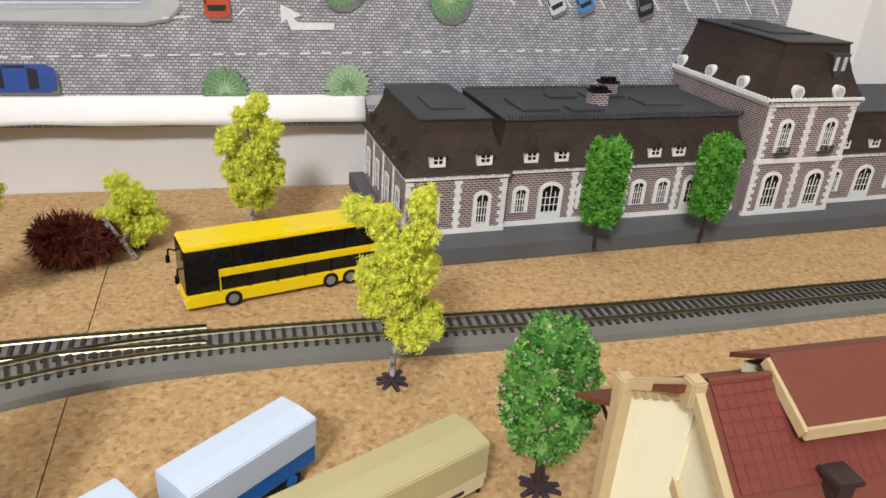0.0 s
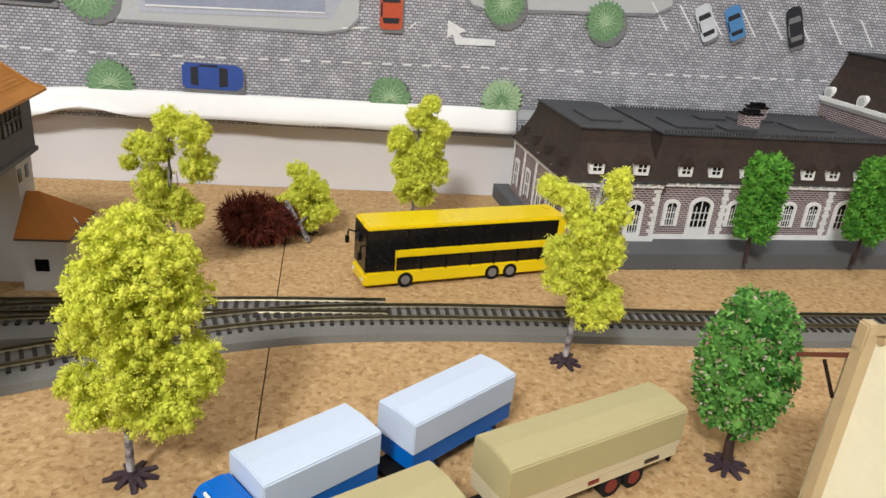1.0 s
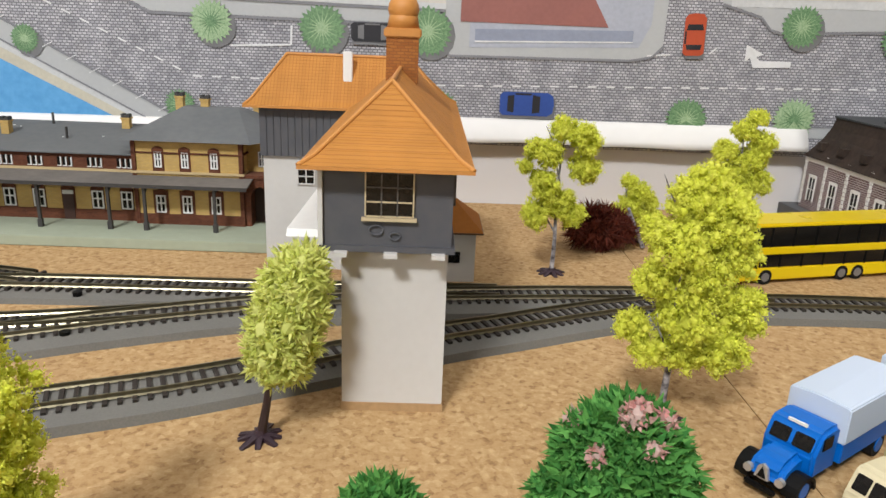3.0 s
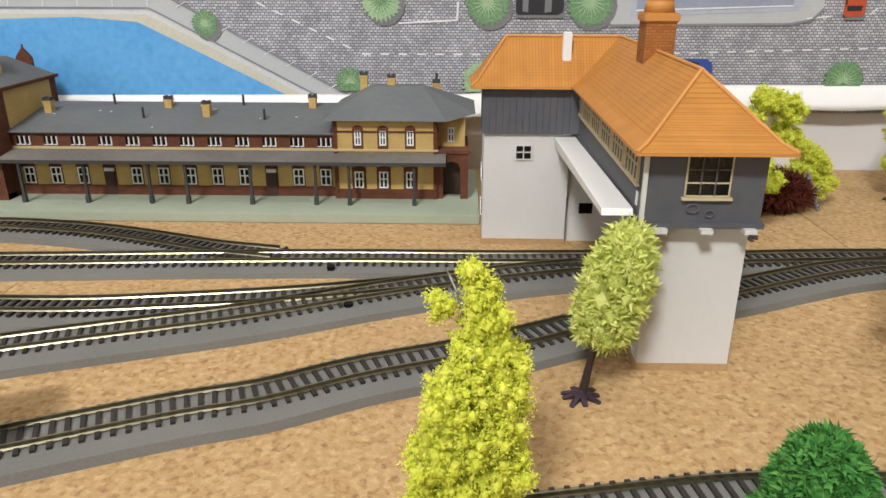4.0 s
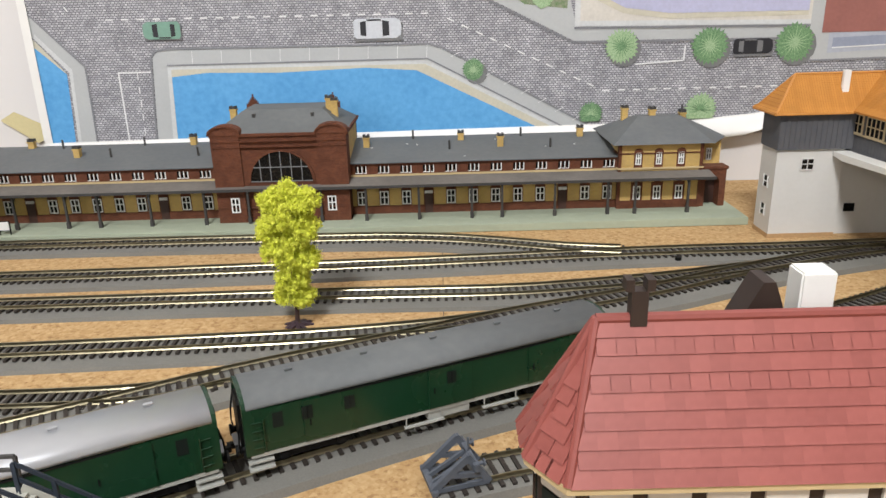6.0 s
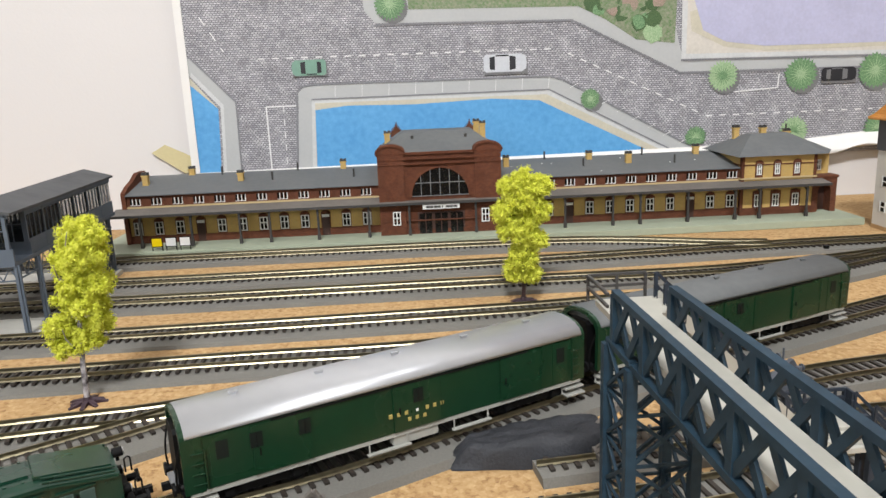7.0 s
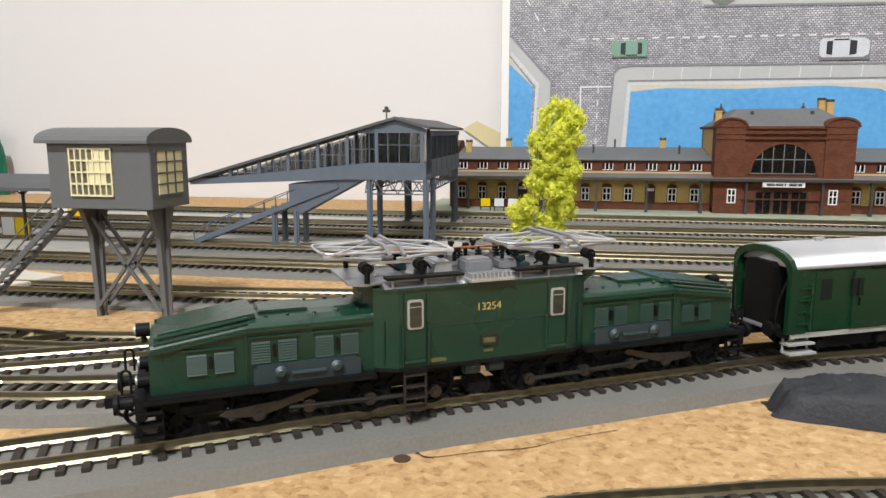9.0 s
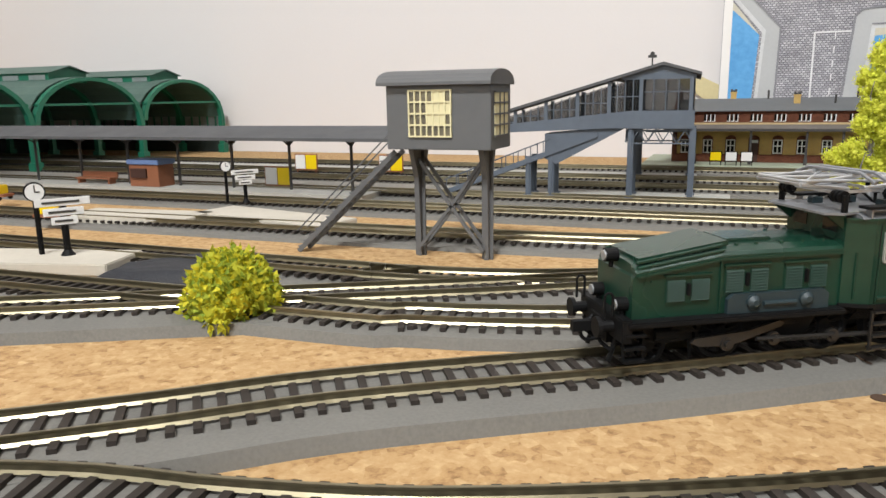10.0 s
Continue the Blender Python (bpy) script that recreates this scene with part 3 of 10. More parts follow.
P_EDGE = printed("kerb shade", (0.24, 0.24, 0.26))
edge_line([(-1.056, LOW), (-1.0475, 0.1665), (-1.041, 0.1735), (-1.026, 0.1755), (-0.725, 0.1735), (-0.709, 0.1685), (-0.513, LOW)], 0.0022, P_EDGE, 2)
edge_line([(-1.030, 0.157), (-0.727, 0.157), (-0.545, LOW)], 0.0016, P_EDGE, 3)
edge_line([(-1.177, 0.2145), (-1.1250, 0.158), (-1.1265, LOW)], 0.0022, P_EDGE, 2)
edge_line([(-0.944, 0.2445), (-0.698, 0.2405), (-0.558, 0.1705), (-0.296, 0.1685)], 0.0024, P_EDGE, 2)
edge_line([(-0.5575, 0.1865), (-0.286, 0.1825)], 0.0022, P_EDGE, 5)
edge_line([(-0.289, 0.1510), (-0.281, 0.1428), (-0.110, 0.1448), (-0.090, 0.1488), (-0.080, 0.1590)], 0.0024, P_EDGE, 2)
edge_line([(-0.030, 0.1985), (0.008, 0.1885), (0.018, 0.1778), (0.030, 0.1745), (0.190, 0.1825), (0.206, 0.1910)], 0.0022, P_EDGE, 2)
edge_line([(-0.31, 0.0838), (0.30, 0.0928), (0.49, 0.0958)], 0.0016, P_EDGE, 2)
for k in range(9):
    x = -1.000 + k * 0.034
    printed_line(x, 0.1585, x + 0.001, 0.1725, 0.0007, level=3)
for k in range(8):
    x = -0.700 + k * 0.0205
    printed_line(x, 0.158 - k * 0.0110, x + 0.010, 0.163 - k * 0.0110, 0.0007, level=3)
rnd = random.Random(8)
P_BLOOM = printed("pink bloom", (0.45, 0.30, 0.28), (0.20, 0.20, 0.12), grain=600, vary=0.9)
P_DARKBUSH = printed("dark shrub", (0.035, 0.075, 0.030), (0.09, 0.16, 0.06), grain=600, vary=0.9)
for k in range(46):
    x, r = rnd.uniform(-0.70, -0.580), rnd.uniform(0.006, 0.014)
    z = rnd.uniform(0.0, 0.05) + (0.262 - max(0.0, x + 0.690) * 0.46)
    n = rnd.randint(8, 12)
    pts = [(x + r * rnd.uniform(0.7, 1.1) * math.cos(a * 2 * math.pi / n), z + r * rnd.uniform(0.7, 1.1) * math.sin(a * 2 * math.pi / n)) for a in range(n)]
    printed_shape("shrub_print", (P_DARKBUSH, P_LEAF, P_DARKBUSH, P_GRASS, P_LEAF_PALE, P_DARKBUSH, P_GRASS, P_BLOOM)[k % 8], pts, 3)
for x, z, r, pm in ((-0.674, 0.143, 0.0135, P_LEAF), (-0.502, 0.165, 0.0205, P_LEAF_PALE), (-0.400, 0.163, 0.0225, P_LEAF), (-0.302, 0.164, 0.0235, P_LEAF),
                    (0.047, 0.182, 0.020, P_LEAF), (0.143, 0.174, 0.020, P_LEAF), (-0.925, 0.268, 0.020, P_LEAF)):
    printed_tree(x, z, r, pm)
for x, z, r, pm in ((-0.290, 0.090, 0.022, P_LEAF), (-0.050, 0.092, 0.021, P_LEAF), (0.055, 0.096, 0.021, P_LEAF_PALE), (-0.405, 0.090, 0.020, P_LEAF_PALE), (-0.535, 0.088, 0.015, P_LEAF)):
    printed_tree(x, z, r, pm, cut=0.079)
printed_car(-1.030, 0.196, 0.043, 0.019, 180, P_GREENCAR)
printed_car(-0.783, 0.192, 0.055, 0.022, 0, P_SILVERCAR)
printed_car(-0.350, 0.161, 0.046, 0.017, 0, P_BLACKCAR)
printed_car(-0.205, 0.101, 0.052, 0.022, 0, P_BLUE)
printed_car(-0.053, 0.171, 0.038, 0.020, 92, P_RED)
printed_car(0.241, 0.180, 0.034, 0.016, 118, P_SILVERCAR)
printed_car(0.270, 0.182, 0.032, 0.016, 116, P_BLUE2)
printed_car(0.332, 0.183, 0.038, 0.016, 112, P_BLACKCAR)

# white paper margin that curls forward off the wall below the print
bm = bmesh.new()
prof = [(-0.0006, 0.0885), (-0.0035, 0.0855), (-0.0065, 0.0805), (-0.0090, 0.0760), (-0.0108, 0.0715), (-0.0120, 0.0665)]
cols = []
for i in range(90):
    x = -1.19 + i * (1.26 / 89)
    wob = 0.0008 * math.sin(x * 23) + 0.0005 * math.sin(x * 61 + 1)
    lift = (x + 0.3) * 0.008 - 0.0085 * min(1.0, max(0.0, (-0.315 - x) / 0.11))
    curl = 0.009 * math.exp(-((x + 0.315) / 0.028) ** 2)
    cols.append([bm.verts.new((x, y + 0.6 * wob * (k > 0) - curl * 0.6 * (k > 3), z - 0.003 + lift + wob * (k > 4) + curl * (k > 4))) for k, (y, z) in enumerate(prof)])
for a, b in zip(cols, cols[1:]):
    for k in range(len(prof) - 1):
        bm.faces.new((a[k], b[k], b[k + 1], a[k + 1]))
bm.normal_update()
bmesh.ops.solidify(bm, geom=bm.faces[:], thickness=0.0006)
tagged(link("paper_margin", bm, PAPER, smooth=True), "white curling paper margin under the poster", "paper strip")
TAPE = mat("yellowed paper tape", (0.62, 0.54, 0.30), 0.6, vary=0.15)
bm = sheet(bmesh.new(), [(-1.240, 0.004, 0.098), (-1.222, 0.004, 0.108), (-1.170, 0.004, 0.082), (-1.20, 0.004, 0.070)])
bm.normal_update()
bmesh.ops.solidify(bm, geom=bm.faces[:], thickness=0.0004)
tagged(link("masking_tape", bm, TAPE), "strip of yellowed masking tape at the poster's corner", "tape")
bm = sheet(bmesh.new(), [(0.502, 0.003, 0.12), (0.506, 0.003, 0.36), (0.60, 0.003, 0.36), (0.60, 0.003, 0.12)])
bm.normal_update()
bmesh.ops.solidify(bm, geom=bm.faces[:], thickness=0.0004)
tagged(link("blank_sheet", bm, PAPER), "blank white paper sheet on the wall beside the poster", "paper")


# ---- brown and yellow brick station ----
ST_RED = brick_mat("red brown brick", (0.205, 0.066, 0.030), (0.125, 0.040, 0.022), (0.20, 0.085, 0.050), 0.0030, 0.0011, 0.00018, blotch=0.6, scale=110)
ST_YELLOW = brick_mat("yellow brick", (0.74, 0.50, 0.165), (0.66, 0.43, 0.135), (0.56, 0.40, 0.18), 0.0030, 0.0011, 0.00016)
SLATE = mat("slate grey roof card", (0.105, 0.112, 0.115), 0.75, grain=200, vary=0.3, bump=0.0001, patch=25, patchy=0.5, colour2=(0.15, 0.155, 0.155))
CANOPY = mat("dusty grey canopy roof", (0.115, 0.105, 0.095), 0.75, grain=200, vary=0.4, patch=25, patchy=0.6, colour2=(0.19, 0.17, 0.15))
SAND_BAND = mat("sandstone band", (0.50, 0.38, 0.20), 0.7, vary=0.15)
DOORBROWN = mat("dark brown door", (0.055, 0.022, 0.015), 0.55, vary=0.3)
FRAMEWHITE = mat("white window frame", (0.74, 0.74, 0.72), 0.55, vary=0.05)
IRON = mat("dark iron post", (0.045, 0.042, 0.04), 0.55, vary=0.3)

station = thing("station_building", pose(0, 0, 0), "long red and yellow brick station with grey roofs", "station")
PZ = 0.008
part("platform_slab", boxes((-1.262, -0.409, -0.1775, -0.035, 0.0, PZ), bevel=0.0006), PLATFORM, station, "pale green platform slab")


def framed_window(parent, x, y, z0, w, h, cross=0.45, name="window", face=-1):
    """A white cross-barred frame before dark glass, on a wall facing -y."""
    win = part(name, boxes((x - w / 2, x + w / 2, y - 0.0005, y + 0.0012, z0, z0 + h)), DARKGLASS, parent, "dark glass with a white frame")
    b, f = 0.00120, y - 0.0009
    bm = boxes((x - w / 2, x - w / 2 + b, f, y, z0, z0 + h), (x + w / 2 - b, x + w / 2, f, y, z0, z0 + h), (x - w / 2 + b, x + w / 2 - b, f, y, z0, z0 + b), (x - w / 2 + b, x + w / 2 - b, f, y, z0 + h - b, z0 + h),
               (x - b / 2, x + b / 2, f, y, z0 + b, z0 + h - b), (x - w / 2 + b, x + w / 2 - b, f + 0.0001, y, z0 + h * (1 - cross) - b / 2, z0 + h * (1 - cross) + b / 2))
    part("window_frame", bm, FRAMEWHITE, parent)
    return win


def arch_outline(x, z0, w, h, n=8):
    r = w / 2
    return [(x - r, z0), (x + r, z0)] + [(x + r * math.cos(i * math.pi / n), z0 + h - r * 0.7 + r * 0.7 * math.sin(i * math.pi / n)) for i in range(n + 1)]


def station_wing(x0, x1, first, count, doors):
    """A long two-band wing: yellow ground floor, red attic strip, lean roof."""
    yf, yb = -0.128, -0.045
    wing = part("wing", boxes((x0, x1, yf, yb, PZ - 0.001, 0.050)), ST_YELLOW, station, "yellow brick wing")
    part("plinth", boxes((x0, x1, yf - 0.0008, yf + 0.002, PZ - 0.001, 0.0165)), ST_RED, wing, "red brick plinth")
    part("attic", boxes((x0, x1, yf - 0.0004, yb, 0.050, 0.0625)), ST_RED, wing, "red brick attic strip")
    part("cornice", boxes((x0, x1, yf - 0.0016, yf, 0.0485, 0.0505)), SAND_BAND, wing)
    bm = prism(bmesh.new(), [(yf - 0.004, 0.0625), (yf - 0.004, 0.0635), (-0.062, 0.0755), (-0.050, 0.0755), (yb + 0.004, 0.0635), (yb + 0.004, 0.0625)], "X", x0, x1)
    part("roof", done(bm), SLATE, wing, "slate grey roof")
    bm = bmesh.new()
    for i in range(count):
        x = first + i * 0.02345
        part("window_surround", boxes((x - 0.0054, x + 0.0054, yf - 0.0004, yf + 0.001, 0.0163, 0.0345)), ST_RED, wing, "red brick surround")
        if i in doors:
            part("door", boxes((x - 0.0042, x + 0.0042, yf - 0.0014, yf, PZ, 0.0285)), DOORBROWN, wing, "dark brown door")
            part("fanlight", boxes((x - 0.0042, x + 0.0042, yf - 0.0016, yf, 0.029, 0.032)), FRAMEWHITE, wing)
        else:
            framed_window(wing, x, yf, 0.0175, 0.0094, 0.0150)
        part("arch", done(prism(bmesh.new(), arch_outline(x, 0.0325, 0.0105, 0.0045), "Y", yf - 0.0012, yf)), ST_RED, wing, "red brick window arch")
        for k in (-1, 0, 1):
            part("attic_window", boxes((x + k * 0.0042 - 0.0011, x + k * 0.0042 + 0.0011, yf - 0.0012, yf, 0.0525, 0.0592)), DARKGLASS, wing)
            part("attic_frame", boxes((x + k * 0.0042 + 0.0012, x + k * 0.0042 + 0.0021, yf - 0.0014, yf, 0.0525, 0.0592), (x + k * 0.0042 - 0.0012, x + k * 0.0042 + 0.0021, yf - 0.0016, yf, 0.0517, 0.0524)), FRAMEWHITE, wing)
    return wing


FLECK = mat("white paper fleck", (0.75, 0.75, 0.72), 0.7, vary=0.1)
rnd = random.Random(5)
for x in (-0.790, -0.752, -0.741, -0.690, -0.655, -0.648, -0.602, -0.571):
    y, s = rnd.uniform(-0.122, -0.07), rnd.uniform(0.0006, 0.0012)
    z = 0.0635 + (y + 0.132) / 0.070 * 0.012
    part("paper_fleck", boxes((x, x + s * 1.6, y - s / 2, y + s / 2, z + 0.0001, z + 0.0006)), FLECK, station)
station_wing(-1.228, -0.944, -1.2185, 12, (3, 9))
station_wing(-0.810, -0.531, -0.7985, 12, (3, 9))

# middle hall
YH = -0.147
hall = part("hall", boxes((-0.943, -0.810, YH, -0.040, PZ - 0.001, 0.0985)), ST_RED, station, "red brick entrance hall with an arched window")
for xa in (-0.9436, -0.8104):
    part("side_wall", boxes((xa, xa + 0.0010, YH + 0.021, -0.052, 0.052, 0.0964)), ST_YELLOW, hall, "yellow brick side wall")
part("hall_base", boxes((-0.9445, -0.8085, YH - 0.001, YH + 0.01, PZ - 0.001, 0.013)), ST_RED, hall)
part("hall_cornice", boxes((-0.946, -0.807, YH - 0.0022, -0.038, 0.0965, 0.0995), bevel=0.0004), ST_RED, hall)
for x in (-0.930, -0.823):
    part("corner_pier", boxes((x - 0.0145, x + 0.0145, YH - 0.0022, YH + 0.02, PZ, 0.097)), ST_RED, hall, "red brick corner pier")
    bm = prism(bmesh.new(), [(x - 0.0155, 0.0985)] + [(x - 0.0155 * math.cos(i * math.pi / 10), 0.0985 + 0.0085 * math.sin(i * math.pi / 10)) for i in range(1, 10)] + [(x + 0.0155, 0.0985)], "Y", YH - 0.003, YH + 0.012)
    part("segment_gable", done(bm), ST_RED, hall, "curved red gable")
    bm = prism(bmesh.new(), [(x - 0.0165, 0.0985), (x - 0.0165, 0.1000)] + [(x - 0.0165 * math.cos(i * math.pi / 10), 0.1000 + 0.0088 * math.sin(i * math.pi / 10)) for i in range(1, 10)] + [(x + 0.0165, 0.1000), (x + 0.0165, 0.0985)]
               + [(x + 0.0150 * math.cos(i * math.pi / 10), 0.0988 + 0.0080 * math.sin(i * math.pi / 10)) for i in range(1, 10)], "Y", YH - 0.0045, YH + 0.010)
    part("gable_cap", done(bm), ST_RED, hall)
bm = bmesh.new()
lo = [bm.verts.new(p) for p in ((-0.944, YH + 0.002, 0.0995), (-0.809, YH + 0.002, 0.0995), (-0.809, -0.040, 0.0995), (-0.944, -0.040, 0.0995))]
up = [bm.verts.new(p) for p in ((-0.917, YH + 0.036, 0.1185), (-0.836, YH + 0.036, 0.1185), (-0.836, -0.066, 0.1185), (-0.917, -0.066, 0.1185))]
bm.faces.new(up)
for i in range(4):
    bm.faces.new((lo[i], lo[(i + 1) % 4], up[(i + 1) % 4], up[i]))
bm.faces.new(list(reversed(lo)))
part("hall_roof", done(bm), SLATE, hall, "slate grey hipped roof")
for x in (-0.905, -0.845):
    part("roof_vent", boxes((x - 0.0015, x + 0.0015, YH + 0.024, YH + 0.028, 0.111, 0.1155)), IRON, hall)
XC, RW = -0.8765, 0.0315
arc = [(XC + RW * math.cos(i * math.pi / 18), 0.0505 + RW * 0.98 * math.sin(i * math.pi / 18)) for i in range(19)]
part("arched_window", done(prism(bmesh.new(), arc, "Y", YH - 0.0010, YH + 0.001)), DARKGLASS, hall, "large half-round dark window")
bm = bmesh.new()
ring = arc + [(XC + (RW + 0.0028) * math.cos(i * math.pi / 18), 0.0495 + (RW + 0.0028) * 0.98 * math.sin(i * math.pi / 18)) for i in range(18, -1, -1)]
part("window_arch", done(prism(bm, ring, "Y", YH - 0.0024, YH)), ST_RED, hall)
for dx in (-0.021, -0.0105, 0.0, 0.0105, 0.021):
    hgt = math.sqrt(max(0.0, RW * RW - dx * dx)) * 0.98
    part("glazing_bar", boxes((XC + dx - 0.0004, XC + dx + 0.0004, YH - 0.0015, YH - 0.0008, 0.0505, 0.0505 + hgt)), GREYMETAL, hall)
for dz in (0.0, 0.0145):
    hw = math.sqrt(RW * RW - (dz / 0.98) ** 2)
    part("glazing_bar", boxes((XC - hw, XC + hw, YH - 0.0016, YH - 0.0008, 0.0503 + dz, 0.0512 + dz)), GREYMETAL, hall)
for x in (-0.926, -0.827):
    framed_window(hall, x, YH - 0.0022, 0.019, 0.0088, 0.0155)
part("entrance", boxes((-0.903, -0.850, YH - 0.0008, YH + 0.001, PZ, 0.0325)), DOORBROWN, hall, "dark brown entrance doors")
# dark panels stand in for the shade inside three entrance openings
for x in (-0.894, -0.8765, -0.859):
    part("opening_panel", boxes((x - 0.0070, x + 0.0070, YH - 0.0014, YH - 0.0008, PZ + 0.0005, 0.0310)), DARKGLASS, hall, "dark panel for a shaded entrance opening")
    part("door_bar", boxes((x - 0.0005, x + 0.0005, YH - 0.0019, YH - 0.0012, PZ + 0.0005, 0.0310)), DOORBROWN, hall)
    part("door_rail", boxes((x - 0.0070, x + 0.0070, YH - 0.0019, YH - 0.0013, 0.0235, 0.0245)), DOORBROWN, hall)
for z in (0.0230, 0.0445, 0.0860, 0.0915):
    part("string_course", boxes((-0.9445, -0.8085, YH - 0.0030, YH, z, z + 0.0012)), ST_RED, hall)
part("name_board", boxes((-0.897, -0.856, -0.1560, -0.1545, 0.0370, 0.0420)), FRAMEWHITE, hall, "white name board with grey bars")
bm = bmesh.new()
for k, w in enumerate((0.004, 0.0035, 0.004, 0.003, 0.0015, 0.004, 0.0035, 0.004)):
    box(bm, -0.893 + k * 0.0043, -0.893 + k * 0.0043 + w, -0.1564, -0.1560, 0.0383, 0.0407)
part("lettering_bar", bm, IRON, hall)

# end block
tb = part("end_block", boxes((-0.531, -0.445, -0.134, -0.042, PZ - 0.001, 0.076)), ST_YELLOW, station, "yellow brick end block of two storeys")
part("plinth", boxes((-0.5318, -0.4442, -0.1348, -0.13, PZ - 0.001, 0.0165)), ST_RED, tb)
part("cornice", boxes((-0.5325, -0.4435, -0.1358, -0.042, 0.0495, 0.0515), bevel=0.0003), SAND_BAND, tb)
part("cornice", boxes((-0.5325, -0.4435, -0.1352, -0.042, 0.0655, 0.0668), bevel=0.0003), ST_RED, tb)
for x in (-0.530, -0.446):
    part("corner_pier", boxes((x - 0.0016, x + 0.0016, -0.1352, -0.13, PZ, 0.076)), ST_RED, tb)
part("side_bay", boxes((-0.445, -0.421, -0.118, -0.042, PZ - 0.001, 0.076)), ST_YELLOW, tb, "yellow side bay")
bm = bmesh.new()
lo = [bm.verts.new(p) for p in ((-0.539, -0.142, 0.0765), (-0.436, -0.142, 0.0765), (-0.412, -0.106, 0.0765), (-0.412, -0.036, 0.0765), (-0.539, -0.036, 0.0765))]
up = [bm.verts.new(p) for p in ((-0.503, -0.092, 0.0975), (-0.474, -0.092, 0.0975), (-0.458, -0.088, 0.0975), (-0.458, -0.080, 0.0975), (-0.503, -0.080, 0.0975))]
bm.faces.new(up)
bm.faces.new(list(reversed(lo)))
for i in range(5):
    bm.faces.new((lo[i], lo[(i + 1) % 5], up[(i + 1) % 5], up[i]))
part("end_roof", done(bm), SLATE, tb, "slate grey hipped roof")
for x in (-0.511, -0.490, -0.467):
    part("window_surround", boxes((x - 0.0060, x + 0.0060, -0.1344, -0.133, 0.0163, 0.0360)), ST_RED, tb, "red brick surround")
    part("window_surround", boxes((x - 0.0045, x + 0.0045, -0.1344, -0.133, 0.0515, 0.0690)), ST_RED, tb)
    framed_window(tb, x, -0.134, 0.0175, 0.0078, 0.0145)
    framed_window(tb, x, -0.134, 0.0545, 0.0058, 0.0125)
    part("arch", done(prism(bmesh.new(), arch_outline(x, 0.0672, 0.0090, 0.0042), "Y", -0.1352, -0.134)), ST_RED, tb, "red brick window arch")
    part("arch", done(prism(bmesh.new(), arch_outline(x, 0.0325, 0.0105, 0.0045), "Y", -0.1352, -0.134)), ST_RED, tb)
framed_window(tb, -0.433, -0.118, 0.0545, 0.0058, 0.0125)
porch = part("porch", done(prism(bmesh.new(), [(-0.4445, PZ), (-0.4395, PZ), (-0.4395, 0.034), (-0.437, 0.039), (-0.432, 0.041), (-0.427, 0.039), (-0.4245, 0.034), (-0.4245, PZ), (-0.418, PZ), (-0.418, 0.0475), (-0.4445, 0.0475)], "Y", -0.133, -0.1175)), ST_RED, tb, "red brick porch with an arched opening")
part("porch_cornice", boxes((-0.446, -0.4165, -0.1345, -0.1165, 0.0475, 0.0505), bevel=0.0004), ST_RED, tb)
part("porch_side", boxes((-0.4215, -0.418, -0.1175, -0.06, PZ, 0.0475)), ST_RED, tb)
part("porch_door", boxes((-0.441, -0.4225, -0.1190, -0.1180, PZ, 0.038)), DOORBROWN, tb)
# gable parapet at the far end
bm = prism(bmesh.new(), [(-0.131, PZ), (-0.131, 0.066), (-0.118, 0.072), (-0.100, 0.0765), (-0.085, 0.0835), (-0.062, 0.0835), (-0.042, 0.066), (-0.042, PZ)], "X", -1.2325, -1.2275)
part("end_gable", done(bm), ST_RED, station, "stepped red brick end gable")
# platform canopy
bm = prism(bmesh.new(), [(-0.1285, 0.0473), (-0.1285, 0.0485), (-0.1560, 0.0450), (-0.1560, 0.0438)], "X", -1.240, -0.437)
part("canopy_roof", done(bm), CANOPY, station, "dusty grey canopy roof")
part("canopy_edge", boxes((-1.240, -0.437, -0.1572, -0.1560, 0.0425, 0.0453)), IRON, station)
posts = [-1.207, -1.152, -1.099, -1.066, -1.013, -0.957, -0.912, -0.838, -0.792, -0.738, -0.684, -0.653, -0.599, -0.545, -0.517, -0.463]
for x in posts:
    bm = boxes((x - 0.0011, x + 0.0011, -0.1541, -0.1519, PZ, 0.0440), (x - 0.0017, x + 0.0017, -0.1547, -0.1513, PZ, PZ + 0.0065))
    bar(bm, (x, -0.153, 0.036), (x, -0.140, 0.0455), 0.0009)
    part("canopy_post", bm, IRON, station, "dark iron post")
